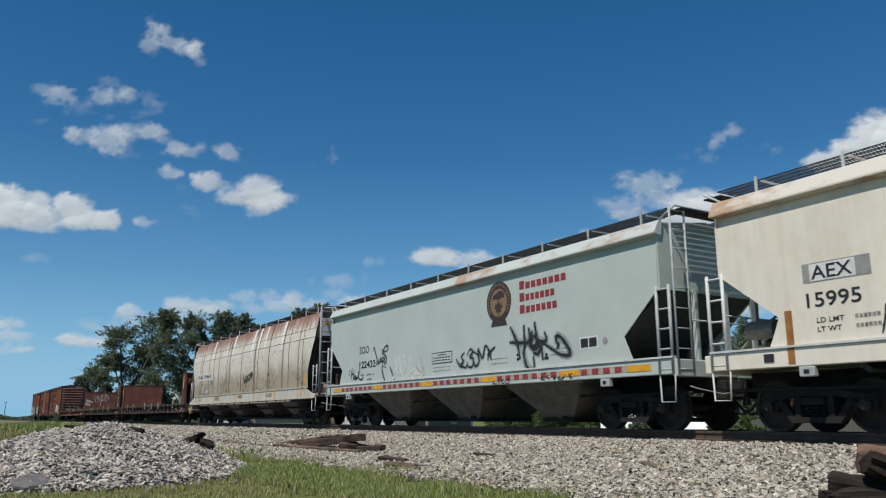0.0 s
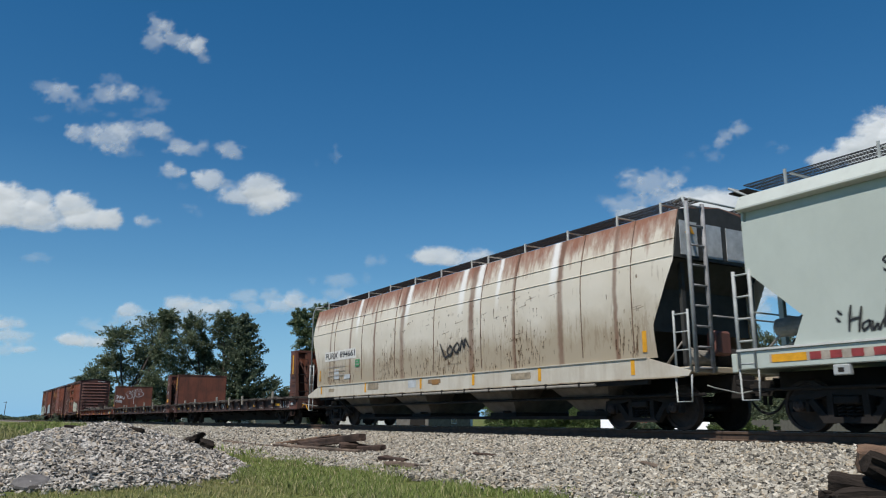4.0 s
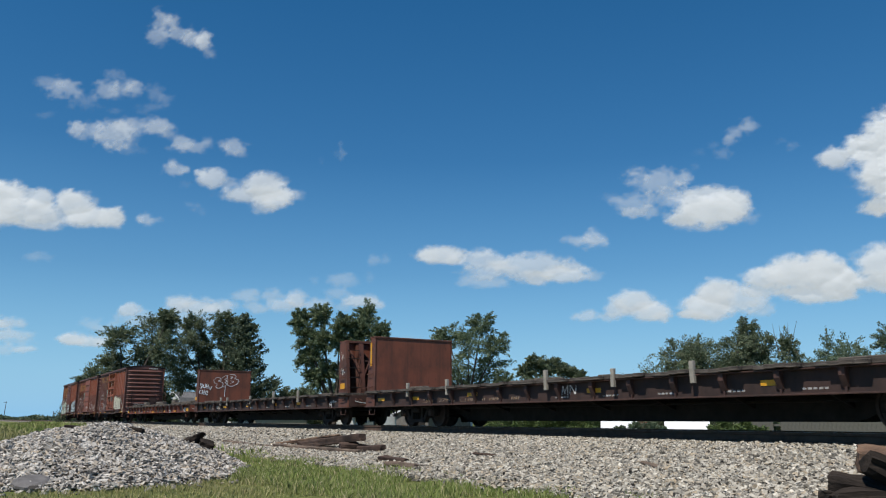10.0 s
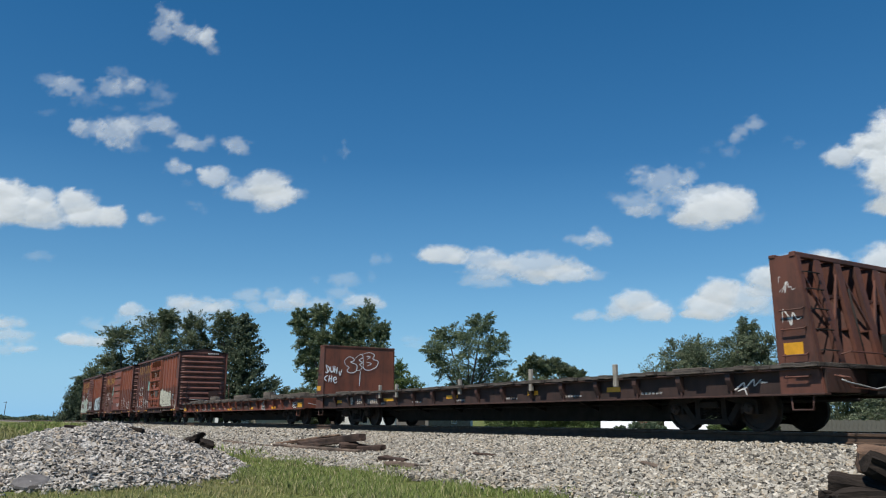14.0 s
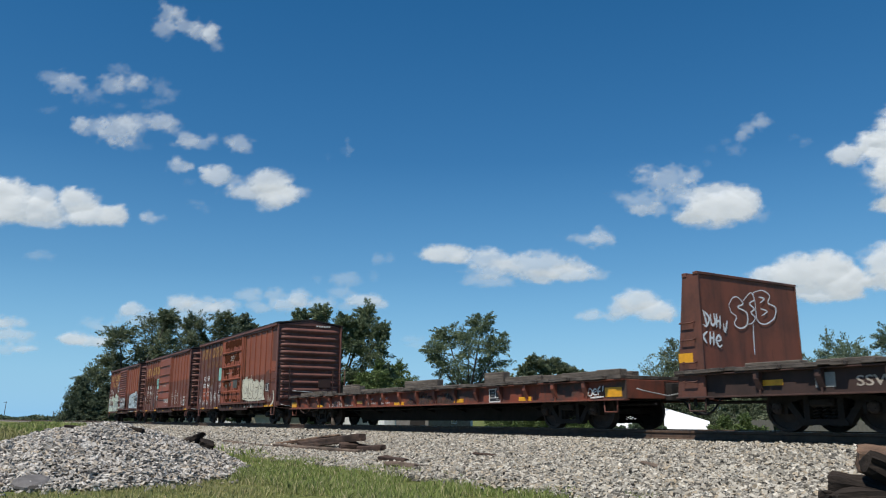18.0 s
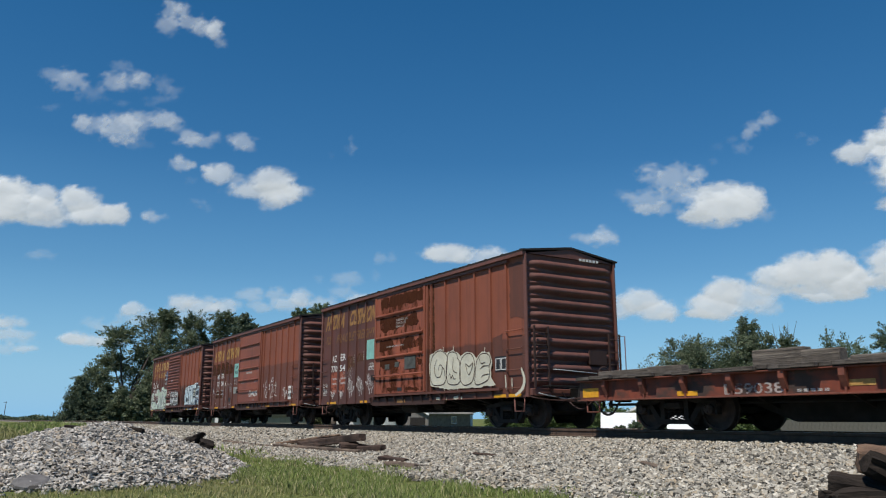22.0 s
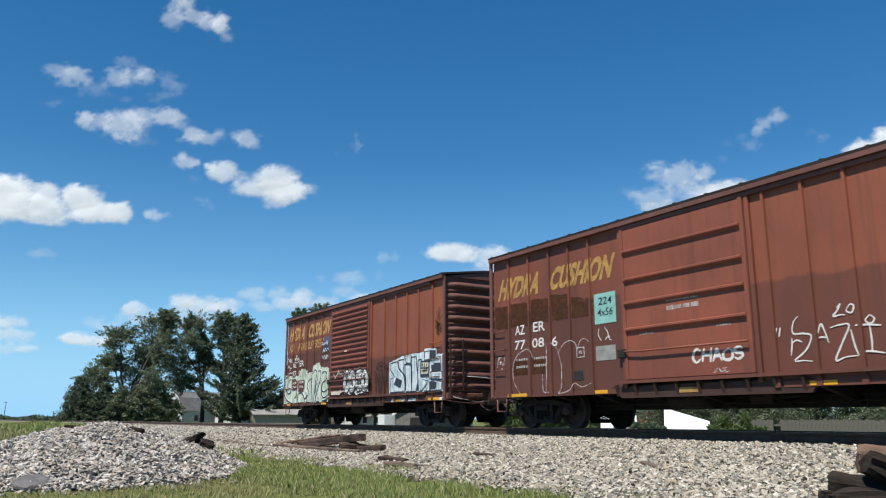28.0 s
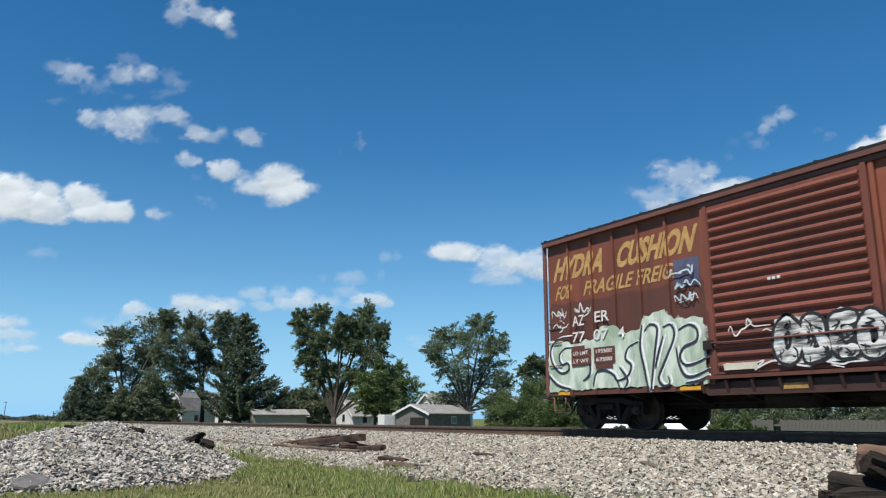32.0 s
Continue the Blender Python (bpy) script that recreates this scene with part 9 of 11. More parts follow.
def slab_hopper(xl, xr, label, mat, edge, rail_mat, cut, bay_mat, zr=4.30, worn=None):
    """Flat-sided covered hopper; cut: how far the lower corners of the sides are cut back."""
    half, mid = 0.5 * (xr - xl), 0.5 * (xr + xl)
    car = thing("covered_hopper", label, "hopper car", "cars of the train", (mid, YC, 0))
    CARS.append((car, mid))
    h = half - 0.35
    for s in (-1, 1):
        outline = [(-h, 3.79), (-h + 0.02, 2.85), (-h + cut, 1.95), (-h + cut - 0.25, 1.40), (h - cut + 0.25, 1.40), (h - cut, 1.95), (h - 0.02, 2.85), (h, 3.79)]
        part("side_sheet", Geo().prism(outline, "y", s * 1.50 - 0.012, s * 1.50 + 0.012), mat, car)
        part("roof_channel", Geo().box(-h, h, min(s * 1.38, s * 1.40), max(s * 1.38, s * 1.40), 3.70, 4.06), mat, car)
        # roof plate: overhangs the side and leans in
        for a, b, m in ((-h - 0.06, 0.6, edge), (0.602, h + 0.06, worn or edge)):
            part("roof_plate", Geo().prism([(s * 1.42, 3.985), (s * 1.60, 4.015), (s * 1.60, 4.045), (s * 1.45, zr), (s * 1.36, zr), (s * 1.40, 4.05)], "x", a, b), m, car)
        part("side_sill", Geo().box(-half + 0.05, half - 0.05, min(s * 1.42, s * 1.53), max(s * 1.42, s * 1.53), 1.10, 1.42, 0.015), mat, car)
        part("sill_cap", Geo().box(-half + 0.05, half - 0.05, min(s * 1.44, s * 1.56), max(s * 1.44, s * 1.56), 1.422, 1.46), M_WHITE_SILL, car)
    part("roof", Geo().prism([(-1.44, zr - 0.05), (0, zr + 0.14), (1.44, zr - 0.05)], "x", -h - 0.04, h + 0.04), edge, car)
    part("hatch", Geo().box(-h + 0.8, h - 0.8, -0.38, 0.38, zr + 0.10, zr + 0.26, 0.03), mat, car)
    posts = [-h + 0.9 + 1.68 * i for i in range(int((2 * h - 1.0) / 1.68) + 1)]
    running_board(car, -h - 0.1, h + 0.1, -1.22, -0.68, zr + 0.29, posts, zr - 0.02, rail_mat, -1.40)
    running_board(car, -h - 0.1, h + 0.1, 0.68, 1.22, zr + 0.29, posts, zr - 0.02, rail_mat, 1.19)
    for s in (-1, 1):
        part("end_sheet", Geo().box(s * h - 0.02, s * h + 0.02, -1.49, 1.49, 2.85, zr - 0.05), mat, car)
        part("end_peak", Geo().prism([(-1.49, zr - 0.06), (0, zr + 0.12), (1.49, zr - 0.06)], "x", s * h - 0.02, s * h + 0.02), mat, car)
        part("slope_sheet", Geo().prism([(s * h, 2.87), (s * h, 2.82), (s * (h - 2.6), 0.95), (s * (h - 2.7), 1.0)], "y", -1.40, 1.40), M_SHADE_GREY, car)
        for y in (-0.48, 0.48, 1.42):
            part("end_post", Geo().box(s * (h + 0.03) - 0.05, s * (h + 0.03) + 0.05, y - 0.05, y + 0.05, 1.3, 2.9), mat, car)
        part("end_platform", Geo().box(s * (half - 0.65) - 0.62, s * (half - 0.65) + 0.62, -1.45, 1.45, 1.16, 1.32, 0.015), mat, car)
        part("end_sill", Geo().box(s * half - 0.12, s * half, -1.50, 1.50, 1.06, 1.40, 0.015), mat, car)
        # near-corner side ladder and end ladder
        x0, x1 = s * (half - 0.42), s * (half - 0.08)
        ladder(car, min(x0, x1), max(x0, x1), -1.52, 1.12, 2.90, 5, rail_mat, "x", 0.034)
        if s > 0:
            ladder(car, -1.45, -1.02, half, 1.12, zr + 0.25, 9, rail_mat, "y")
        else:
            ladder(car, 1.02, 1.45, -half, 1.12, zr + 0.25, 9, rail_mat, "y")
            part("reservoir", Geo().lathe([(0, -0.34), (0.17, -0.28), (0.17, 0.28), (0, 0.34)], -half + 0.75, -0.85, 1.86, "x", 14), M_DUSTY, car)
            part("brake_cylinder", Geo().lathe([(0, -0.22), (0.14, -0.2), (0.14, 0.1), (0.05, 0.22), (0, 0.22)], -half + 0.40, -0.3, 1.98, "y", 12), M_DUSTY, car)
            part("brake_lever", Geo().tube([(-half + 0.3, -1.1, 1.4), (-half + 0.55, -0.9, 1.75), (-half + 1.1, -0.8, 2.15)], 0.025, 6), M_DUSTY, car)
            part("brake_rod", Geo().tube([(-half + 0.25, -0.9, 1.42), (-half + 0.8, -1.0, 1.55), (-half + 1.4, -1.1, 1.5)], 0.02, 6), M_DUSTY, car)
            part("valve_body", Geo().box(-half + 0.95, -half + 1.2, -1.15, -0.85, 1.34, 1.62, 0.03), M_STEEL_DARK, car)
        stirrup(car, s * (half - 0.25), -1.5, 0.56, 1.12, rail_mat, 0.4)
        part("handrail", Geo().tube([(s * half, -1.0, 2.2), (s * half, 1.0, 2.2)], 0.018, 6), rail_mat, car)
        part("handrail", Geo().tube([(s * (half - 0.4), -1.35, zr + 0.02), (s * (half + 0.02), -1.3, zr + 0.27), (s * (half + 0.02), 1.3, zr + 0.27), (s * (half - 0.4), 1.35, zr + 0.02)], 0.025, 6), rail_mat, car)
        g = Geo()
        for i in range(14):
            x = s * (h + 0.06 + 0.03 * i)
            g.box(x - 0.008, x + 0.008, -1.2, 1.2, zr + 0.19, zr + 0.22)
        part("end_grating", g, M_STEEL_DARK, car)
        part("brake_tank", Geo().lathe([(0, -0.4), (0.2, -0.35), (0.2, 0.35), (0, 0.4)], s * (half - 0.55), 0.0, 1.55, "y", 14), M_STEEL_DARK, car)
        part("jack_pad", Geo().box(s * (half - 2.0) - 0.14, s * (half - 2.0) + 0.14, -1.56, -1.44, 0.92, 1.09, 0.015), M_GREY_LIGHT, car)
        part("jack_pad_hole", Geo().box(s * (half - 2.0) - 0.05, s * (half - 2.0) + 0.05, -1.566, -1.56, 0.97, 1.04), M_STEEL_DARK, car)
        truck(car, s * (half - 1.75), 0.455, 1.78)
    part("centre_sill", Geo().box(-half, half, -0.3, 0.3, 0.78, 1.1), M_STEEL_DARK, car)
    hopper_bays(car, (-3.72, 0.28, 4.24), 1.5, 1.10, bay_mat)
    part("train_pipe", Geo().tube([(-half, -1.1, 0.75), (half, -1.1, 0.75)], 0.03, 6), M_STEEL_DARK, car)
    draft_gear(car, half, 0.62)
    return car, half, mid


M_WHITE_SILL = plain("chalk_white_sill_paint", (0.62, 0.62, 0.59), 0.6, 0.0, 0.2, 4.0, 0.05)
# near-black base colour stands for the shade under the hopper ends
M_SHADE_GREY = plain("shade_darkened_hopper_sheet", (0.045, 0.045, 0.043), 0.7, 0.0, 0.3, 4.0, 0.1)
M_SILL_CREAM = painted("grey_cream_sill_paint", (0.56, 0.52, 0.44), (0.26, 0.13, 0.07), 0.15, 0.45, (0.34, 0.27, 0.19), 0.5, 0.55)
M_ORANGE_STRIP = plain("rusted_orange_strip", (0.36, 0.15, 0.04), 0.7, 0.0, 0.4, 6.0, 0.1)
M_DUSTY = plain("dusty_grey_pipe", (0.26, 0.24, 0.21), 0.8, 0.0, 0.3, 5.0, 0.1)
M_BLUE_POST = plain("dark_blue_post_paint", (0.02, 0.025, 0.10), 0.6, 0.0, 0.4, 4.0, 0.1)
M_LADDER = plain("worn_grey_ladder_paint", (0.27, 0.27, 0.28), 0.6, 0.0, 0.4, 5.0, 0.1)
M_BAY = plain("dusty_hopper_bay", (0.14, 0.12, 0.10), 0.8, 0.0, 0.4, 3.0, 0.2)

soo, hs, ms = slab_hopper(45.75, 62.95, "grey-green covered hopper with red lettering, round emblem and black graffiti", M_HOPPER_GREY, M_GREY_EDGE, M_GREY_LIGHT, 1.05, M_BAY, worn=M_RUST_EDGE)
YH = -1.516
# round emblem with a bronze ring
em = part("emblem", Geo().lathe([(0.0, 0.0), (0.55, 0.0), (0.55, 0.006), (0, 0.006)], 57.02 - ms, -1.521, 3.27, "y", 32), M_EMBLEM_DARK, soo, "round dark brown emblem with a bronze ring")
ring = Geo()
for i in range(26):
    a0 = math.pi * (-0.20 + 1.40 * i / 25)
    c, q = math.cos(a0), math.sin(a0)
    u, w = Vector((c, q)) * 0.465, Vector((-q, c)) * 0.018
    n = Vector((c, q)) * 0.035
    ring.add([(57.02 - ms + (u + d).x, -1.526, 3.27 + (u + d).y) for d in (-w - n, w - n, w + n, -w + n)], [(0, 1, 2, 3)])
tagged(part("emblem_ring", ring, M_BRONZE, em), "bronze marks round the rim", kind="stuff")
part("emblem_field", Geo().lathe([(0.0, -0.004), (0.375, -0.004), (0.375, -0.001)], 57.02 - ms, -1.521, 3.25, "y", 28), M_BRONZE, em)
part("emblem_foot", Geo().prism([(56.66 - ms, 2.64), (57.38 - ms, 2.64), (57.28 - ms, 2.84), (56.76 - ms, 2.84)], "y", -1.525, -1.519), M_EMBLEM_DARK, em)
leaf = [(0.0, -0.22), (0.03, -0.12), (0.15, -0.14), (0.11, -0.06), (0.21, 0.02), (0.14, 0.05), (0.15, 0.13), (0.07, 0.09), (0.0, 0.21), (-0.07, 0.09), (-0.15, 0.13), (-0.14, 0.05), (-0.21, 0.02), (-0.11, -0.06), (-0.15, -0.14), (-0.03, -0.12)]
part("emblem_figure", Geo().prism([(57.02 - ms + 0.95 * a, 3.12 + 0.95 * b) for a, b in leaf], "y", -1.530, -1.526), M_EMBLEM_DARK, em)
part("emblem_crest", Geo().prism([(56.74 - ms, 3.36), (56.9 - ms, 3.37), (57.0 - ms, 3.33), (57.16 - ms, 3.37), (57.3 - ms, 3.36), (57.3 - ms, 3.45), (57.2 - ms, 3.54), (57.05 - ms, 3.57), (56.92 - ms, 3.51), (56.8 - ms, 3.47)], "y", -1.530, -1.526), M_EMBLEM_DARK, em)
for i, (n, w) in enumerate(((8, 1.86), (7, 1.42), (7, 1.50))):
    bars(soo, 58.18 - ms, YH, 3.47 - 0.31 * i, w - 0.25, 0.17, n - 1, M_MAROON, 0.22, 0.0, "dark red company lettering")
    bars(soo, 57.93 - ms, YH, 3.47 - 0.31 * i, 0.20, 0.22, 1, M_MAROON, 0.0, 0.0, "dark red initial")
letters("SOO", soo, -5.77, YH, 2.46, 0.76, 0.26, M_BLACK)
letters("122432", soo, -5.76, YH, 1.955, 1.26, 0.25, M_BLACK, 0.0, "", 0.03)
letters("224700", soo, -5.19, YH, 1.69, 0.37, 0.07, M_BLACK)
letters("LO", soo, -4.72, YH, 1.69, 0.14, 0.065, M_BLACK)
letters("61300", soo, -5.11, YH, 1.53, 0.31, 0.07, M_BLACK)
for i in range(2):
    bars(soo, -5.70, YH, 1.70 - 0.15 * i, 0.36 - 0.09 * i, 0.055, 4, M_FAINT_BLACK, 0.25)
sprayed(soo, 0, YH - 0.002, 0, (((-6.62, 1.84), (-6.59, 1.8), (-6.55, 1.77)), ((-6.58, 1.95), (-6.55, 1.91), (-6.51, 1.88)), ((-6.35, 2.01), (-6.39, 1.8), (-6.42, 1.6)), ((-6.18, 1.97), (-6.22, 1.78), (-6.26, 1.58)), ((-6.41, 1.77), (-6.32, 1.79), (-6.22, 1.81)), ((-6.08, 1.75), (-6.18, 1.7), (-6.18, 1.6), (-6.09, 1.66), (-6.07, 1.74), (-6.06, 1.58)), ((-6.02, 1.73), (-6.03, 1.59), (-5.95, 1.68), (-5.93, 1.59), (-5.86, 1.73)), ((-5.77, 1.96), (-5.81, 1.79), (-5.85, 1.62)), ((-5.68, 1.87), (-5.84, 1.73), (-5.77, 1.63), (-5.61, 1.57), (-5.46, 1.63), (-5.41, 1.7))), M_BLACK, 0.034, "small black hand-sprayed tag", M_MIST_BLACK)
sprayed(soo, 0, YH - 0.002, 0, (((-4.61, 2.63), (-4.51, 2.42), (-4.34, 2.14), (-4.26, 2.05), (-4.26, 2.22)), ((-4.26, 2.24), (-4.23, 2.1), (-4.15, 2.12), (-4.13, 2.24), (-4.11, 2.1), (-4.01, 2.15)), ((-3.9, 2.25), (-4.03, 2.21), (-4.02, 2.11), (-3.92, 2.13), (-3.88, 2.26)), ((-3.99, 2.35), (-3.92, 2.5), (-3.79, 2.6), (-3.66, 2.61), (-3.62, 2.52), (-3.72, 2.44), (-3.87, 2.42)), ((-3.85, 2.32), (-3.74, 2.27), (-3.71, 2.14), (-3.79, 2.05), (-3.88, 2.13), (-3.8, 2.23), (-3.88, 2.34)), ((-3.88, 2.2), (-3.97, 2.01), (-4.01, 1.83), (-3.92, 1.63), (-3.78, 1.45), (-3.59, 1.32), (-3.44, 1.27)), ((-3.44, 1.27), (-3.31, 1.3), (-3.17, 1.39), (-3.11, 1.47), (-3.18, 1.46)), ((-3.46, 1.9), (-3.35, 1.77), (-3.23, 1.6))), M_BLACK, 0.042, "black looping hand-sprayed tag", M_MIST_BLACK)
for k, shape in enumerate((((-4.05, 2.52), (-3.88, 2.52), (-3.78, 2.46), (-3.81, 2.33), (-4.0, 2.31), (-4.08, 2.38)), ((-4.73, 2.66), (-4.62, 2.67), (-4.57, 2.55), (-4.64, 2.45), (-4.73, 2.5)))):
    stain(soo, shape, YH - 0.001, M_FAINT_BLACK, "smudge of black overspray", 3 + k, 0.06, "overspray")
for x, z in ((-4.42, 2.12), (-4.43, 2.04), (-4.35, 2.06), (-3.82, 2.0), (-3.88, 1.94), (-3.79, 1.91)):
    part("paint_dot", Geo().lathe([(0.0, 0.0), (0.032, 0.0), (0.032, 0.002)], x, YH - 0.004, z, "y", 10), M_BLACK, soo)
sprayed(soo, 0, YH - 0.002, 0, (((-3.11, 2.29), (-3.04, 2.06), (-2.97, 1.84), (-2.91, 1.64)), ((-3.21, 1.9), (-3.07, 2.0), (-2.8, 2.18)), ((-2.8, 2.18), (-2.92, 1.94), (-3.07, 1.71), (-2.92, 1.67)), ((-2.8, 2.18), (-2.76, 1.95), (-2.72, 1.75), (-2.79, 1.62), (-2.82, 1.8)), ((-2.67, 2.27), (-2.63, 1.87), (-2.57, 1.61)), ((-2.71, 1.84), (-2.65, 1.85), (-2.6, 1.89)), ((-2.17, 1.85), (-2.38, 2.07), (-2.51, 2.28), (-2.48, 1.92), (-2.44, 1.52), (-2.1, 1.64)), ((-2.14, 2.21), (-2.1, 1.85), (-2.12, 1.49), (-1.77, 1.58)), ((-2.14, 2.2), (-2.02, 1.99), (-1.89, 1.71), (-2.12, 1.69)), ((-1.78, 1.74), (-1.76, 1.63), (-1.51, 1.56), (-1.62, 1.66), (-1.78, 1.74)), ((-1.85, 1.52), (-1.84, 1.47), (-1.83, 1.42)), ((-1.78, 1.53), (-1.76, 1.46), (-1.74, 1.42)), ((-1.7, 1.52), (-1.73, 1.46), (-1.65, 1.43))), M_CHALK, 0.042, "white hand-sprayed tag", M_MIST_WHITE)
sprayed(soo, 0, YH - 0.002, 0, (((-1.71, 1.99), (-1.73, 1.85), (-1.64, 1.75), (-1.47, 1.66), (-1.3, 1.55), (-1.39, 1.45)), ((-1.3, 1.55), (-1.25, 1.54), (-1.21, 1.52))), M_PINK_FAINT, 0.035, "faint pink hand-sprayed tag")
sprayed(soo, 0, YH - 0.001, 0, (((-1.47, 2.09), (-1.36, 1.83), (-1.24, 1.58)),), M_PINK_MIST, 0.15, "wide pale pink sprayed stroke")
pl = plate(soo, "stencil_panel", -0.78, 0.35, YH + 0.004, 1.82, 2.16, M_BLACK, 0.003, "black-framed stencil box")
plate(pl, "stencil_field", -0.75, 0.32, YH - 0.001, 1.85, 2.13, M_HOPPER_GREY, 0.003)
for i, (a, w) in enumerate(((-0.45, 0.5), (-0.68, 0.95), (-0.68, 0.95))):
    bars(pl, a, YH - 0.007, 2.06 - 0.08 * i, w, 0.035, 5 + i, M_SMEAR, 0.25)
for i in range(2):
    bars(soo, -0.72, YH, 1.70 - 0.10 * i, 1.0, 0.03, 7, M_FAINT_BLACK, 0.2)
    bars(soo, 2.30, YH, 1.76 - 0.12 * i, 0.75, 0.03, 6, M_FAINT_BLACK, 0.2)
    bars(soo, 4.72, YH, 1.84 - 0.13 * i, 0.75, 0.035, 7, M_FAINT_BLACK, 0.2)
sprayed(soo, 0, YH - 0.002, 0, (((0.57, 1.89), (0.75, 1.7), (0.86, 1.65)), ((0.99, 2.04), (0.84, 1.95), (0.94, 1.81), (0.82, 1.72), (1.04, 1.63), (1.11, 1.7)), ((1.13, 1.97), (1.28, 2.12), (1.42, 2.05), (1.27, 1.91), (1.44, 1.85), (1.39, 1.65), (1.18, 1.65), (1.12, 1.77)), ((1.42, 2.05), (1.65, 1.95), (1.72, 1.75), (1.53, 1.64), (1.47, 1.75)), ((1.71, 1.87), (1.68, 2.1), (1.88, 1.84), (2.0, 2.14), (2.1, 2.13)), ((2.08, 2.16), (2.18, 2.0), (2.14, 1.77)), ((2.48, 2.1), (2.3, 2.01), (2.13, 1.91)), ((2.19, 2.05), (2.26, 1.9), (2.29, 1.77))), M_BLACK, 0.055, "black hand-sprayed tag", M_MIST_BLACK)
sprayed(soo, 0, YH - 0.002, 0, (((3.17, 2.55), (3.35, 2.28), (3.47, 2.06), (3.53, 1.79)), ((3.14, 2.16), (3.45, 2.13), (3.83, 2.1), (4.1, 2.15)), ((3.74, 2.54), (3.74, 2.32), (3.78, 2.07), (3.71, 1.84), (3.83, 1.5), (4.04, 1.42), (4.12, 1.5), (4.09, 1.72)), ((3.92, 2.45), (3.99, 2.2), (3.96, 1.99)), ((4.17, 2.57), (4.22, 2.31), (4.28, 2.13), (4.61, 2.09), (4.55, 2.29)), ((4.07, 2.37), (3.94, 2.12), (4.08, 1.93), (4.27, 1.96), (4.33, 2.08)), ((4.1, 1.82), (4.3, 1.8), (4.4, 1.97), (4.46, 1.64)), ((4.41, 2.07), (4.74, 1.91), (5.1, 1.73), (5.41, 1.68), (5.46, 1.78), (5.31, 1.97), (5.12, 2.14), (4.98, 2.15), (4.99, 2.03), (5.07, 1.96), (5.0, 1.88)), ((3.96, 2.21), (4.16, 2.23), (4.26, 2.09), (4.12, 1.99), (3.98, 2.07))), M_BLACK, 0.085, "bold black hand-sprayed tag", M_MIST_BLACK)
for a, b in (((3.45, 1.82), (3.45, 1.8)), ((3.46, 1.71), (3.45, 1.69)), ((3.54, 1.74), (3.54, 1.72)), ((4.6, 1.75), (4.6, 1.73)), ((4.56, 1.67), (4.55, 1.65)), ((4.64, 1.67), (4.64, 1.65))):
    part("paint_dot", Geo().lathe([(0.0, 0.0), (0.045, 0.0), (0.045, 0.002)], a[0], YH - 0.004, a[1], "y", 10), M_BLACK, soo)
sprayed(soo, 0, -1.5405, 0, (((2.45, 1.23), (2.39, 1.15), (2.57, 1.13)), ((2.73, 1.24), (2.6, 1.2), (2.69, 1.13)), ((2.87, 1.23), (2.76, 1.18), (2.85, 1.12), (2.9, 1.17)), ((2.99, 1.23), (2.95, 1.14), (3.07, 1.13), (3.09, 1.22), (2.99, 1.23)), ((4.52, 1.24), (4.39, 1.18), (4.54, 1.16)), ((4.69, 1.27), (4.61, 1.22), (4.73, 1.17)), ((4.83, 1.24), (4.89, 1.16), (4.97, 1.24)), ((5.11, 1.23), (5.03, 1.16), (5.17, 1.15), (5.29, 1.24)), ((5.41, 1.27), (5.46, 1.13)), ((5.54, 1.26), (5.42, 1.2), (5.53, 1.16))), M_BLACK, 0.028, "thin black tag on the sill")
pl = plate(soo, "placard", 60.15 - ms, 60.75 - ms, YH + 0.004, 1.78, 2.06, M_WHITE, 0.004, "white-framed black stencil panel")
for a in (60.19, 60.47):
    plate(pl, "stencil_block", a - ms, a + 0.24 - ms, YH - 0.002, 1.82, 2.02, M_BLACK, 0.004)
part("round_plate", Geo().lathe([(0.0, 0.0), (0.08, 0.0), (0.08, 0.006)], 60.98 - ms, YH - 0.004, 1.92, "y", 14), M_GREY_PATCH, soo)
# reflective tape along the sill
plate(soo, "tape_strip", -hs + 0.7, hs - 0.7, -1.532, 1.19, 1.335, M_TAPE_TAN, 0.002, "faded tan tape")
for i in range(44):
    x = -hs + 0.75 + 0.36 * i
    if i % 9 == 0 or i == 42:
        plate(soo, "yellow_reflector", x, x + 0.66, -1.535, 1.195, 1.33, M_YELLOW)
    elif i % 9 != 1 and i < 42:
        plate(soo, "red_reflector", x, x + 0.20, -1.535, 1.20, 1.325, M_RED_TAPE)

aex, ha, ma = slab_hopper(63.75, 80.9, "stained cream covered hopper with black stencilled marks", M_HOPPER_CREAM, M_CREAM_EDGE, M_WHITE_SILL, 1.2, M_BAY, 4.32)
plate(aex, "paint_patch", 65.82 - ma, 67.0 - ma, YH + 0.004, 2.47, 2.80, M_GREY_PATCH, 0.004)
plate(aex, "paint_patch", 65.95 - ma, 66.75 - ma, YH, 2.49, 2.78, M_WHITE, 0.004)
letters("AEX", aex, 65.98 - ma, YH - 0.008, 2.52, 0.72, 0.23, M_BLACK)
letters("15995", aex, 65.85 - ma, YH - 0.002, 2.05, 0.95, 0.25, M_BLACK)
for i in range(2):
    letters(("LD LMT", "LT WT")[i], aex, 66.0 - ma, YH - 0.002, 1.79 - 0.15 * i, 0.48 - 0.06 * i, 0.085, M_BLACK)
    bars(aex, 66.66 - ma, YH - 0.002, 1.80 - 0.15 * i, 0.42, 0.07, 6, M_FAINT_BLACK, 0.2)
tag(aex, 67.05 - ma, YH - 0.002, 1.55, 1.8, 0.4, "MEZN", M_BLACK, 0.05, 98)
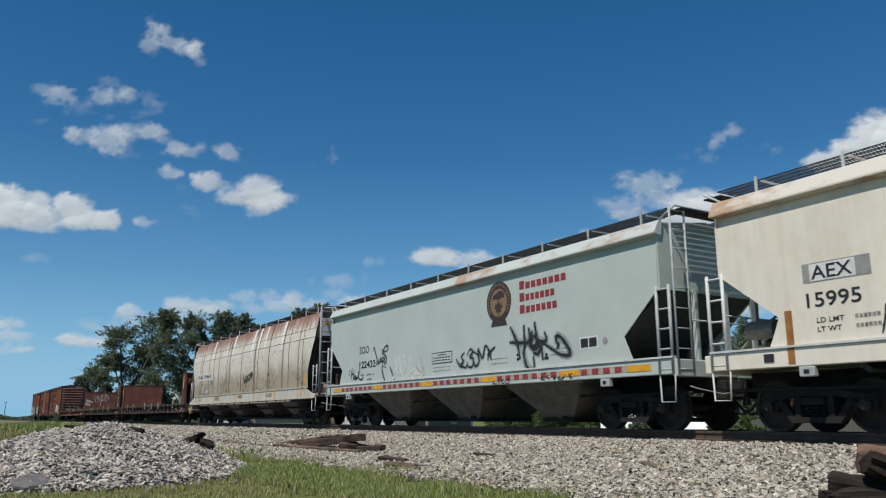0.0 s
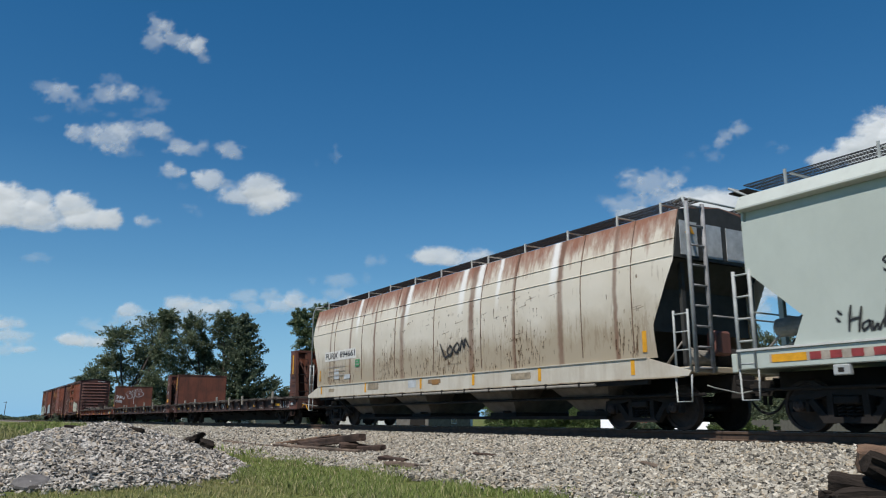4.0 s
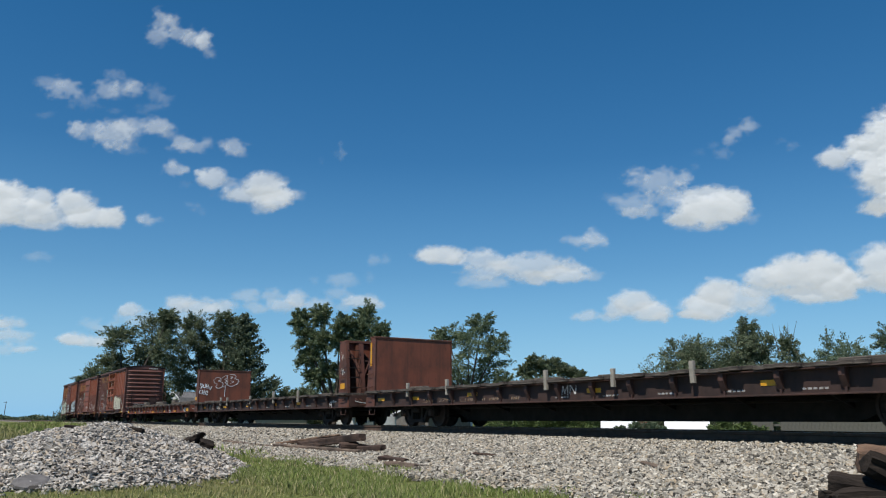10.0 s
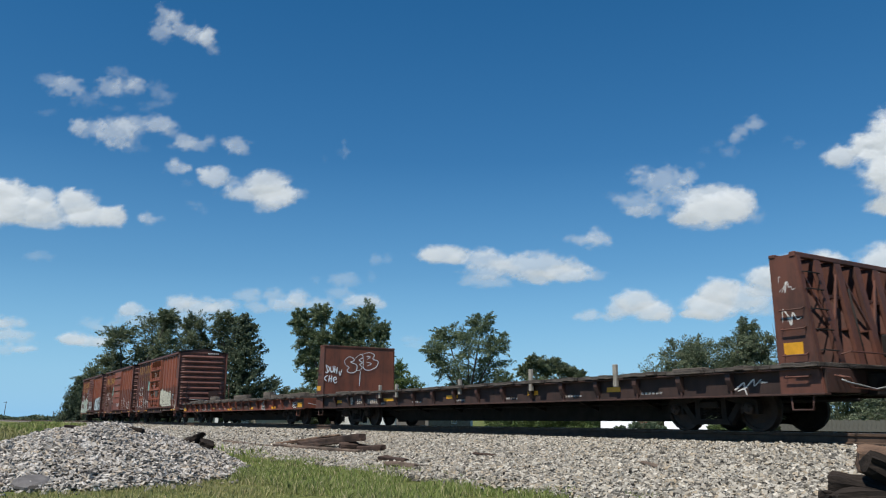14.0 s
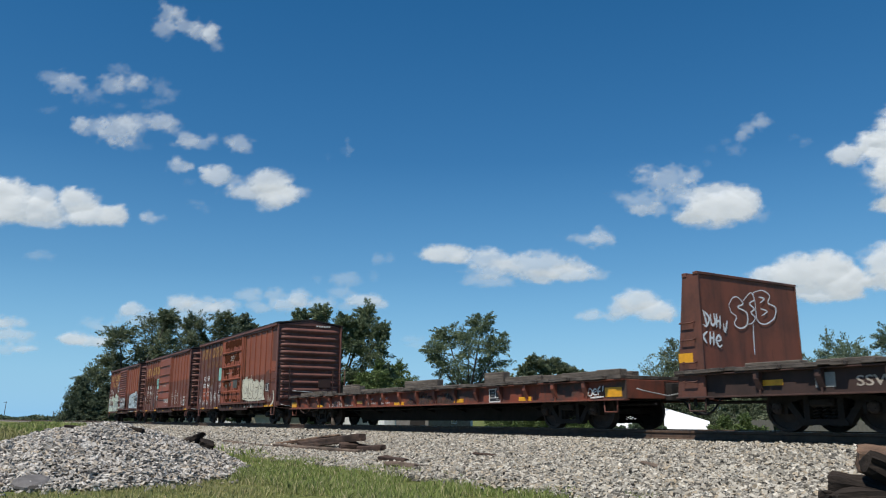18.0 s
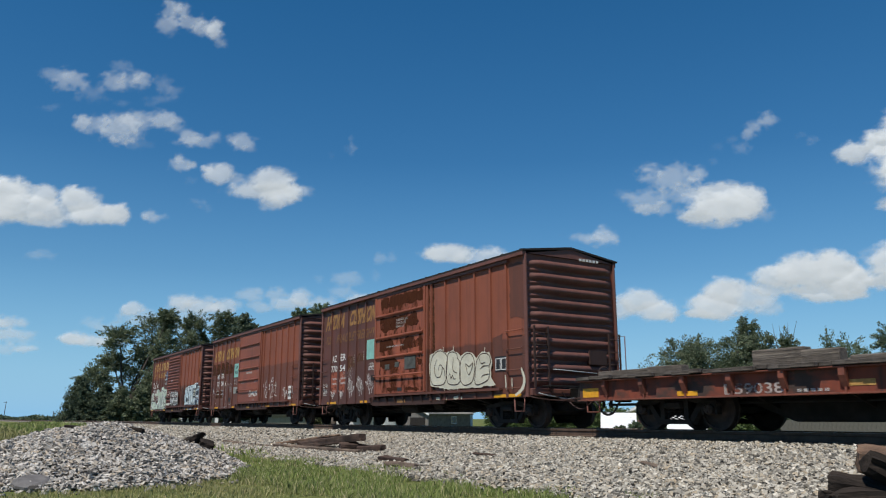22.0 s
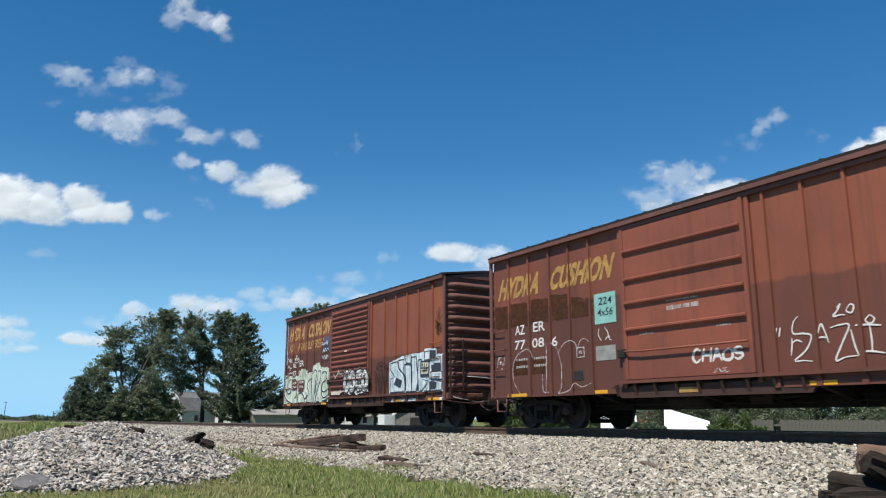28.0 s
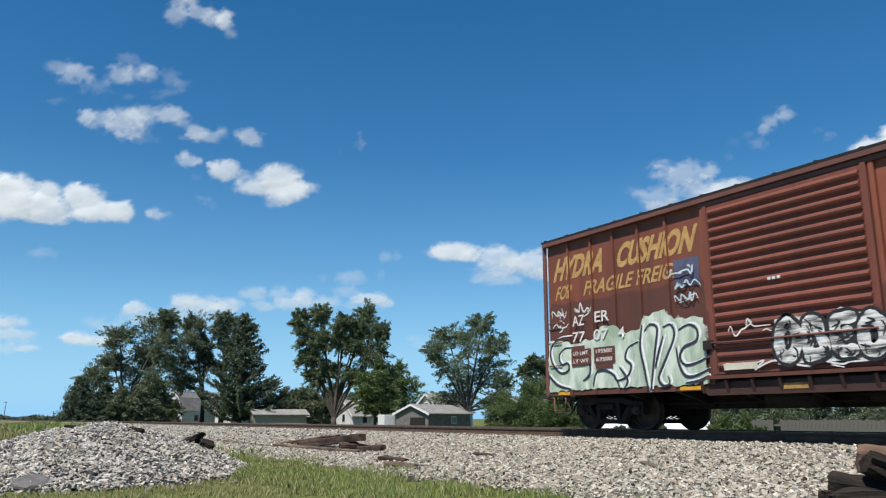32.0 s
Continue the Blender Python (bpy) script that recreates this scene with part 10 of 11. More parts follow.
plate(aex, "rust_strip", 65.42 - ma, 65.55 - ma, YH + 0.0, 1.46, 2.05, M_ORANGE_STRIP, 0.012)
plate(aex, "rust_strip", 65.42 - ma, 65.55 - ma, -1.532, 1.14, 1.42, M_ORANGE_STRIP, 0.004)
plate(aex, "placard", 64.95 - ma, 65.15 - ma, -1.54, 1.2, 1.34, M_BLACK, 0.006)


def curved_hopper(xl, xr, label):
    """Centre-flow hopper: sides that curl in towards the roof, welded in broad sheets."""
    half, mid = 0.5 * (xr - xl), 0.5 * (xr + xl)
    car = thing("covered_hopper", label, "hopper car", "cars of the train", (mid, YC, 0))
    CARS.append((car, mid))
    h = half - 0.32

    def side(z):
        """Half width at a height."""
        return 1.54 - 0.02 * max(0.0, (2.6 - z)) ** 2 - 0.105 * max(0.0, z - 2.9) ** 2
    zs = [1.45 + (4.48 - 1.45) * i / 22 for i in range(23)]
    # the side's end edge is cut back towards the bottom
    def end_x(z):
        return h - (0.0 if z > 3.4 else 0.62 * (3.4 - z) / 1.3 if z > 2.1 else 0.62 - 0.10 * (2.1 - z))
    for s in (-1, 1):
        nx = 30
        v = [(-end_x(z) + 2 * end_x(z) * i / nx, s * side(z), z) for z in zs for i in range(nx + 1)]
        f = [(j * (nx + 1) + i, j * (nx + 1) + i + 1, (j + 1) * (nx + 1) + i + 1, (j + 1) * (nx + 1) + i) for j in range(len(zs) - 1) for i in range(nx)]
        part("side_sheet", Geo().add(v, f, True), M_FURX, car)
        for z in (3.85, 3.48):
            part("weld_seam", Geo().tube([(-h + 0.02, s * (side(z) + 0.004), z), (h - 0.02, s * (side(z) + 0.004), z)], 0.016, 5), M_FURX, car)
        if s < 0:
            for k, x in enumerate(SEAMS):
                g = Geo().tube([(x - mid, s * (side(z) + 0.003), z) for z in zs[1:]], 0.014, 5)
                part("weld_seam", g, M_SEAM, car)
        part("side_sill", Geo().prism([(-half + 1.15, 1.46), (half - 1.15, 1.46), (half - 0.02, 1.14), (half - 0.10, 1.05), (-half + 0.10, 1.05), (-half + 0.02, 1.14)], "y", s * 1.535 - 0.015, s * 1.535 + 0.015), M_SILL_CREAM, car)
        part("sill_lip", Geo().box(-half + 1.15, half - 1.15, min(s * 1.50, s * 1.575), max(s * 1.50, s * 1.575), 1.455, 1.475), M_SILL_CREAM, car)
        part("sill_flange", Geo().box(-half + 0.3, half - 0.3, min(s * 1.4, s * 1.56), max(s * 1.4, s * 1.56), 1.03, 1.055), M_FURX, car)
        part("sill_channel", Geo().box(-half + 1.2, half - 1.2, min(s * 1.40, s * 1.50), max(s * 1.40, s * 1.50), 0.93, 1.03), M_STEEL_DARK, car)
    zt = 4.48
    w = side(zt)
    part("roof", Geo().prism([(-w, zt - 0.005), (-w * 0.6, zt + 0.14), (0, zt + 0.20), (w * 0.6, zt + 0.14), (w, zt - 0.005)], "x", -h, h, True), M_FURX, car)
    part("hatch", Geo().box(-h + 0.8, h - 0.8, -0.35, 0.35, zt + 0.17, zt + 0.30, 0.03), M_FURX, car)
    for s in (-1, 1):
        nz = [z for z in zs if z >= 2.0]
        g = Geo().prism([(-side(z) + 0.01, z) for z in nz] + [(-w * 0.6, zt + 0.13), (0, zt + 0.19), (w * 0.6, zt + 0.13)] + [(side(z) - 0.01, z) for z in reversed(nz)], "x", s * (h - 0.66) - 0.02, s * (h - 0.66) + 0.02)
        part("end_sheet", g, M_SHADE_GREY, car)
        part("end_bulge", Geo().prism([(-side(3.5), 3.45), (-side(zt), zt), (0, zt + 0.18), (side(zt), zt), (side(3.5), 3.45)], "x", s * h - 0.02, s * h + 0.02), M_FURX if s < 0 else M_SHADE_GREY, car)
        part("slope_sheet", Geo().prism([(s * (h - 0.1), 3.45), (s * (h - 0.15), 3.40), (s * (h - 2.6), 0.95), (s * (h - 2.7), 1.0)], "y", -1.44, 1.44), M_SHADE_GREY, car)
        part("end_platform", Geo().box(s * (half - 0.6) - 0.58, s * (half - 0.6) + 0.58, -1.4, 1.4, 1.12, 1.24, 0.015), M_FURX, car)
        for y in (-1.1, 1.1):
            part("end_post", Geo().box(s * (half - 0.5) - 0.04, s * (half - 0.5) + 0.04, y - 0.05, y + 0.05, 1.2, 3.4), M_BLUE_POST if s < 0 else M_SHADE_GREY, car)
        if s > 0:
            ladder(car, -1.40, -0.92, half, 1.12, 4.55, 9, M_LADDER, "y", 0.045)
            part("crossover_bar", Geo().tube([(half, -0.92, 2.25), (half, 1.3, 2.25)], 0.02, 6), M_LADDER, car)
            part("hand_brake_housing", Geo().box(half - 0.45, half - 0.2, -0.55, -0.05, 1.5, 2.0, 0.05), M_BOX_END, car)
            part("reservoir", Geo().lathe([(0, -0.3), (0.16, -0.25), (0.16, 0.25), (0, 0.3)], half - 0.5, -0.75, 1.45, "y", 14), M_DUSTY, car)
            part("brake_rod", Geo().tube([(half - 0.9, -1.25, 1.3), (half - 0.6, -1.1, 1.75), (half - 0.2, -0.7, 1.35)], 0.028, 6), M_DUSTY, car)
            for a, b in ((-1.30, -0.78), (-0.62, -0.02), (0.14, 0.9)):
                part("end_panel", Geo().box(h + 0.022, h + 0.034, a, b, 3.52, 4.24), M_PALE_PANEL, car, "pale grey-blue end panel")
            part("warning_sign", Geo().prism([(-1.16, 3.98), (-0.86, 3.98), (-1.01, 4.22)], "x", h + 0.036, h + 0.042), M_YELLOW, car, "yellow warning triangle")
        x0, x1 = s * (half - 0.42), s * (half - 0.06)
        ladder(car, min(x0, x1), max(x0, x1), -1.50, 1.12, 2.35, 4, M_GREY_LIGHT)
        part("handrail", Geo().tube([(s * half, -1.42, 1.1), (s * half, -1.42, 4.45), (s * (half - 0.12), -1.36, 4.66), (s * (half - 0.5), -1.2, 4.68)], 0.028, 8), M_GREY_LIGHT, car)
        part("handrail", Geo().tube([(s * half, -1.3, 4.62), (s * half, 1.3, 4.62)], 0.025, 8), M_GREY_LIGHT, car)
        stirrup(car, s * (half - 0.25), -1.5, 0.56, 1.08, M_GREY_LIGHT, 0.4)
        if s < 0:
            part("warning_panel", Geo().box(-h - 0.035, -h - 0.025, -0.85, -0.35, 3.75, 4.15), M_GREY_PATCH, car)
        truck(car, s * (half - 1.85), 0.455, 1.78)
        part("brake_tank", Geo().lathe([(0, -0.4), (0.2, -0.35), (0.2, 0.35), (0, 0.4)], s * (half - 0.6), 0.1, 1.5, "y", 14), M_STEEL_DARK, car)
    running_board(car, -h - 0.05, h + 0.05, -1.16, -0.62, zt + 0.26, [x - mid for x in BRACKETS], zt - 0.06, M_WHITE_SILL, -1.20)
    running_board(car, -h - 0.05, h + 0.05, 0.62, 1.16, zt + 0.26, [x - mid for x in BRACKETS], zt + 0.02, M_WHITE_SILL, 1.1)
    part("centre_sill", Geo().box(-half, half, -0.3, 0.3, 0.78, 1.1), M_STEEL_DARK, car)
    hopper_bays(car, (-5.6, -1.72, 2.65, 6.2), 1.05, 1.05, M_BAY, 0.40)
    part("side_pipe", Geo().tube([(-half + 2.7, -1.56, 0.965), (half - 2.7, -1.56, 0.965)], 0.035, 6), M_DUSTY, car, "dusty grey pipe along the sill")
    for i in range(12):
        x = -half + 3.2 + (2 * half - 6.4) * i / 11
        part("pipe_clamp", Geo().box(x - 0.025, x + 0.025, -1.60, -1.45, 0.93, 1.04), M_STEEL_DARK, car)
    part("outlet_rail", Geo().box(-half + 3.6, half - 3.0, -0.98, -0.90, 0.22, 0.30), M_STEEL_DARK, car)
    part("slack_rod", Geo().tube([(-half + 2.75, -1.45, 0.95), (-half + 3.55, -1.2, 0.45)], 0.03, 6), M_STEEL_DARK, car)
    part("train_pipe", Geo().tube([(-half, -1.2, 0.70), (half, -1.2, 0.70)], 0.035, 6), M_STEEL_DARK, car)
    draft_gear(car, half, 0.6)
    return car, half, mid


SEAMS = [35.05 + a for a in (-7.2, -4.86, -2.4, 0.05, 2.54, 4.07, 6.6, 8.2)]
BRACKETS = (26.4, 28.2, 29.98, 31.64, 33.37, 34.99, 36.68, 37.51, 39.2, 40.9, 42.6, 43.9)
fur, hf, mf = curved_hopper(25.35, 44.75, "round-sided white covered hopper bleeding rust streaks from its roof")
YU = -1.552
plate(fur, "number_patch", 26.98 - mf, 29.72 - mf, -1.542, 2.37, 2.73, M_WHITE, 0.004)
letters("FURX", fur, 27.08 - mf, YU, 2.44, 1.10, 0.225, M_BLACK)
letters("894661", fur, 28.38 - mf, YU, 2.45, 1.26, 0.225, M_BLACK)
pl = plate(fur, "green_placard", 29.7 - mf, 30.05 - mf, YU, 2.05, 2.30, M_GREEN_STICKER, 0.004, "small green placard")
bars(pl, 29.75 - mf, YU - 0.006, 2.10, 0.25, 0.05, 1, M_GREY_PATCH, 0.0)
bars(pl, 29.75 - mf, YU - 0.006, 2.20, 0.18, 0.05, 1, M_GREY_PATCH, 0.0)
for i in range(3):
    bars(fur, 27.4 - mf, YU, 2.12 - 0.16 * i, 1.5, 0.05, 9, M_TAPE_TAN)
sprayed(fur, 0, YU - 0.003, 0, (((0.44, 2.38), (0.56, 2.2), (0.74, 1.98), (0.92, 2.06)), ((0.98, 2.3), (0.84, 2.14), (0.98, 2.02), (1.12, 2.18), (0.98, 2.3)), ((1.36, 2.36), (1.18, 2.2), (1.34, 2.08), (1.48, 2.24), (1.36, 2.36)), ((1.52, 2.12), (1.62, 2.4), (1.72, 2.2), (1.78, 2.42), (1.98, 2.18))), M_BLACK, 0.06, "black hand-sprayed word on the side", M_MIST_BLACK)
bars(fur, 35.65 - mf, YU + 0.02, 1.76, 0.95, 0.03, 10, M_BRONZE_PALE)
for x in (-8.36, -4.54, -0.74, 2.12, 5.0, 8.1):
    plate(fur, "yellow_reflector", x, x + 0.11, -1.553, 1.16 if x < -8 else 1.13, 1.44, M_YELLOW)
plate(fur, "yellow_reflector", -8.54, -8.46, -1.545, 1.66, 2.06, M_YELLOW)
plate(fur, "yellow_reflector", 8.44, 8.56, -1.53, 1.58, 2.02, M_YELLOW)
for a, b, m, z0, z1 in ((-0.24, 0.46, M_BRONZE, 1.26, 1.38), (-0.02, 0.36, M_GOLD_DULL, 1.22, 1.36), (-1.46, -0.99, M_PALE_PANEL, 1.18, 1.40), (-4.30, -3.50, M_BRONZE_PALE, 1.20, 1.42), (-7.6, -7.1, M_BRONZE_PALE, 1.22, 1.34), (3.9, 4.7, M_BRONZE_PALE, 1.2, 1.36)):
    plate(fur, "stencil_panel", a, b, -1.553 - 0.002 * (m is M_GOLD_DULL), z0, z1, m, 0.003)
for a, b, z0, z1 in ((-7.2, -6.75, 1.68, 2.05), (-6.3, -5.8, 1.66, 1.82)):
    plate(fur, "stencil_panel", a, b, -1.535, z0, z1, M_PALE_PANEL, 0.003)
# rust drips below flaking paint, thickest low on the side
rng = random.Random(12)
g = Geo()
for i in range(1300):
    x = -8.2 + 16.6 * rng.random()
    z = 1.55 + 0.85 * rng.random() ** 1.2 if i % 6 else 2.3 + 1.1 * rng.random()
    if math.sin(1.7 * x) + 0.8 * math.sin(0.6 * x + 1.0) < -0.5 + 1.6 * rng.random() - 0.6 or 26.9 - mf < x < 30.1 - mf and z > 2.0:
        continue
    ln, w = 0.05 + 0.20 * rng.random() ** 2, 0.008 + 0.014 * rng.random()
    yy = -(1.54 - 0.02 * max(0.0, 2.6 - z) ** 2 - 0.105 * max(0.0, z - 2.9) ** 2) - 0.004
    g.add([(x - w, yy, z), (x + w, yy, z + 0.01), (x + 0.4 * w, yy, z - ln), (x - 0.3 * w, yy, z - ln)], [(0, 1, 2, 3)])
    if i % 14 == 0 and z > 2.2:
        b = 0.05 + 0.16 * rng.random()
        g.add([(x - b, yy, z - 0.015 - 0.1 * b), (x + b, yy, z + 0.1 * b), (x + b, yy, z + 0.012 + 0.1 * b), (x - b, yy, z - 0.1 * b)], [(0, 1, 2, 3)])
tagged(part("rust_drip", g, M_DRIP, fur, "short brown rust drips"), kind="stuff")


# ---- clouds: puffs of vapour at one level that drift together ----
CLOUDS = []
DRIFT = Vector((1.579, 0.173, 0.0))


def vapour_noise(x, z, seed, octaves=4, gain=0.5):
    """Smooth random field from -1 to 1, summed over octaves."""
    rng = np.random.default_rng(seed)
    out, amp, total = np.zeros_like(x), 1.0, 0.0
    for _ in range(octaves):
        table = rng.random((64, 64)) * 2 - 1
        i, j = np.floor(x).astype(int), np.floor(z).astype(int)
        u, w = x - i, z - j
        u, w = u * u * (3 - 2 * u), w * w * (3 - 2 * w)
        a, b, c, d = table[i % 64, j % 64], table[(i + 1) % 64, j % 64], table[i % 64, (j + 1) % 64], table[(i + 1) % 64, (j + 1) % 64]
        out += amp * ((a * (1 - u) + b * u) * (1 - w) + (c * (1 - u) + d * u) * w)
        total += amp
        amp *= gain
        x, z = x * 2.03 + 3.7, z * 2.03 + 9.1
    return out / total


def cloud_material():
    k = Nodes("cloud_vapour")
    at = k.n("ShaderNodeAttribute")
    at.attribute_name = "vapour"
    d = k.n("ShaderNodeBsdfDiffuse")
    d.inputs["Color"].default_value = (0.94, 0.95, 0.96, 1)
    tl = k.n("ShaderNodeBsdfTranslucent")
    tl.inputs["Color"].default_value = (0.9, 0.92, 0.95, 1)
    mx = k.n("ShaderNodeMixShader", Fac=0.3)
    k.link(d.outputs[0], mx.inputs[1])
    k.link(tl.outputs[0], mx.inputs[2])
    # emission stands in for sunlight scattered inside the vapour
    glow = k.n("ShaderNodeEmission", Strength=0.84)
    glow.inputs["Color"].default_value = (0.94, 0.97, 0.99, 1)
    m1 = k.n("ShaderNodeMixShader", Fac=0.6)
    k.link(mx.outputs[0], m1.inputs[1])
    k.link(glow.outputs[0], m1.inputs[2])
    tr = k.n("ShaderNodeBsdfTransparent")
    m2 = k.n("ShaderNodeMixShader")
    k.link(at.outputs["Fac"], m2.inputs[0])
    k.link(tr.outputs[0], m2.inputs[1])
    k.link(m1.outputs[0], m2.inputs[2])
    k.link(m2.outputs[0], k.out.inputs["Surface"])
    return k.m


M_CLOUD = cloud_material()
CLOUD_TURN = VIEW.to_3x3().to_4x4()


def cloud(p, m, lobes):
    """One cloud at p; lobes of (across, up, half width, half height, thickness) in units of m metres swell into one body of vapour with torn edges."""
    seed = 100 + len(CLOUDS)
    x0, x1 = min(l[0] - 1.5 * l[2] for l in lobes) - 6, max(l[0] + 1.5 * l[2] for l in lobes) + 6
    z0, z1 = min(l[1] - 1.6 * l[3] for l in lobes) - 6, max(l[1] + 1.6 * l[3] for l in lobes) + 6
    nx, nz = int((x1 - x0) / 2.2) + 2, int((z1 - z0) / 2.2) + 2
    gx, gz = np.meshgrid(np.linspace(x0, x1, nx), np.linspace(z0, z1, nz), indexing="ij")
    # the edge is pulled about at two scales, more the thinner the vapour is
    wx = gx + 7.0 * vapour_noise(gx / 24, gz / 16, seed, 4, 0.6)
    wz = gz + 5.0 * vapour_noise(gx / 24, gz / 16, seed + 40, 4, 0.6)
    torn = vapour_noise(gx / 13, gz / 9, seed + 80, 5, 0.62)
    clear, bulk = np.ones_like(gx), np.zeros_like(gx)
    for a, b, w, h, t in lobes:
        r = np.sqrt(((wx - a) / (1.28 * w)) ** 2 + ((wz - b) / (1.28 * h * np.where(wz > b, 1.05, 0.95))) ** 2)
        thin = max(0.0, 0.78 - t)
        e = np.clip((1 - r + (0.20 + 0.95 * thin) * torn) / (0.48 + 0.80 * thin), 0, 1)
        clear *= 1 - t * (1 - 1.05 * thin) * e * e * (3 - 2 * e)
        bulk = np.maximum(bulk, h * t * np.sqrt(np.clip(1 - (r / 1.1) ** 2, 0, 1)))
    edge = np.clip(np.minimum.reduce([gx - x0, x1 - gx, gz - z0, z1 - gz]) / 6.0, 0, 1)
    dens = 0.97 * (1 - clear) * edge
    billow = 3.2 * vapour_noise(gx / 42, gz / 30, seed + 120, 2, 0.5)
    swell = m * (0.55 * bulk + billow * dens)
    v = np.stack([gx * m, gz * m, swell], -1).reshape(-1, 3)
    i, j = np.meshgrid(np.arange(nx - 1), np.arange(nz - 1), indexing="ij")
    q = (i * nz + j).ravel()
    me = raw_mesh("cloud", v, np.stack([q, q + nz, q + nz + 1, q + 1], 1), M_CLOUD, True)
    at = me.attributes.new("vapour", "FLOAT", "POINT")
    at.data.foreach_set("value", dens.astype(np.float32).ravel())
    ob = part("cloud", me, None)
    ob.matrix_basis = Matrix.Translation(p) @ CLOUD_TURN
    tagged(ob, "small white fair-weather cloud drifting in a blue sky", "cloud", "drifting clouds")
    CLOUDS.append((ob, Vector(p), DRIFT))


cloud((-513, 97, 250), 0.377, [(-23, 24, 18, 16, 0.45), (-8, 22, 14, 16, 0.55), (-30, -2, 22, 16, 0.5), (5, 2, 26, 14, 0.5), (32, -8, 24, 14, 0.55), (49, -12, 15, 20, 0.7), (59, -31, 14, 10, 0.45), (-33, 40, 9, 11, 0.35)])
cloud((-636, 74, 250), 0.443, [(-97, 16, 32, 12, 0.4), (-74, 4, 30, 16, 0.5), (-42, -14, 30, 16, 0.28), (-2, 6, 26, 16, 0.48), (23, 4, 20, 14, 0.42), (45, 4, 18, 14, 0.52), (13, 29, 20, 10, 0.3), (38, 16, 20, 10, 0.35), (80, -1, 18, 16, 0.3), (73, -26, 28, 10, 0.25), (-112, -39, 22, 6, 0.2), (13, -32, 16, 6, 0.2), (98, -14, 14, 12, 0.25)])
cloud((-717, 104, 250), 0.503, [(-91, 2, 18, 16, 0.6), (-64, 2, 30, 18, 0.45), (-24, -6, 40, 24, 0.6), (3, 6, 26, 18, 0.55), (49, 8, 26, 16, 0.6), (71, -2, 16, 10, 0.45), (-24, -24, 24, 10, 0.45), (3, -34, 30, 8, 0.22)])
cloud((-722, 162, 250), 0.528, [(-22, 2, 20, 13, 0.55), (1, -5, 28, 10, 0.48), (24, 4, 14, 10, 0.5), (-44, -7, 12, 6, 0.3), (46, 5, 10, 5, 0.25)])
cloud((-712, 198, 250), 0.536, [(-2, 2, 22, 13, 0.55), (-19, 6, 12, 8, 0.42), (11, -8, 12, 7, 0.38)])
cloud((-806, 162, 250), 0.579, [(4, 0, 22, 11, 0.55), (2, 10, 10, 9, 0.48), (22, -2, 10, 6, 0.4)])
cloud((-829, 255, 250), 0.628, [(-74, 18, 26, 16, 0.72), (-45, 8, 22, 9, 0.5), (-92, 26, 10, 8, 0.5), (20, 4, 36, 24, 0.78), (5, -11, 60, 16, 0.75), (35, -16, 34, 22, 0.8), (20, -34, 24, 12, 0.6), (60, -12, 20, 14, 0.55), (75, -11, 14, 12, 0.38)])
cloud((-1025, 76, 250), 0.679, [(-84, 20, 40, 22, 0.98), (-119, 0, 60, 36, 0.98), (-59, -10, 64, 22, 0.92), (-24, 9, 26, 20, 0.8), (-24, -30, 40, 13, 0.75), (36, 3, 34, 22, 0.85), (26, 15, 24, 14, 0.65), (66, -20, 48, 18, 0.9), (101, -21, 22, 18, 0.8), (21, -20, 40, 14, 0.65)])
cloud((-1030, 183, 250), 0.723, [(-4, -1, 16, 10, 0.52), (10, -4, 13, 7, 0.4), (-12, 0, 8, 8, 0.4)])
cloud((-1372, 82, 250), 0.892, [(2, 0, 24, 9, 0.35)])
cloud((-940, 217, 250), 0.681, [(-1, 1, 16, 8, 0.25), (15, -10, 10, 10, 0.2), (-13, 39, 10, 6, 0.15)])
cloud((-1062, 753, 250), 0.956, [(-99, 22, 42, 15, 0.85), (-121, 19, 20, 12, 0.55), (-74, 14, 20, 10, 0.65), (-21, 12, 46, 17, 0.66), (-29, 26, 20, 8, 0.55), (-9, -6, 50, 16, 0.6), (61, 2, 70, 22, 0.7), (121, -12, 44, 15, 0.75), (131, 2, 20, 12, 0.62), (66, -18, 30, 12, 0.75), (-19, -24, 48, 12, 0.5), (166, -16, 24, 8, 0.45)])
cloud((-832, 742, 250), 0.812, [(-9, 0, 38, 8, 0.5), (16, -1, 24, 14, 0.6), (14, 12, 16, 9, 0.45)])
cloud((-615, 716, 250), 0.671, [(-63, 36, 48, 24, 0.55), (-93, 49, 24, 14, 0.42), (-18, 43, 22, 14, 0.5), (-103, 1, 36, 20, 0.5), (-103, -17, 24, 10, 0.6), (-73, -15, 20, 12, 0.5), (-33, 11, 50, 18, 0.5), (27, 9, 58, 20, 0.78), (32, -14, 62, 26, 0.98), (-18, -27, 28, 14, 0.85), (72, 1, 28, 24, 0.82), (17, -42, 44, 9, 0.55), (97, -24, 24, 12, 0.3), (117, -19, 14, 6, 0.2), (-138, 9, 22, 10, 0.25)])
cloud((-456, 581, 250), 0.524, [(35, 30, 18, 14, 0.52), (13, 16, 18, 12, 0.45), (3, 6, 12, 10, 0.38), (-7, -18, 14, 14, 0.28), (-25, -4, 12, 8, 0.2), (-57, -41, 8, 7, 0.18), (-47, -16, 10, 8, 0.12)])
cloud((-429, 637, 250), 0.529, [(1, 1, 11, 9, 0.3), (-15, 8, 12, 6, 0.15)])
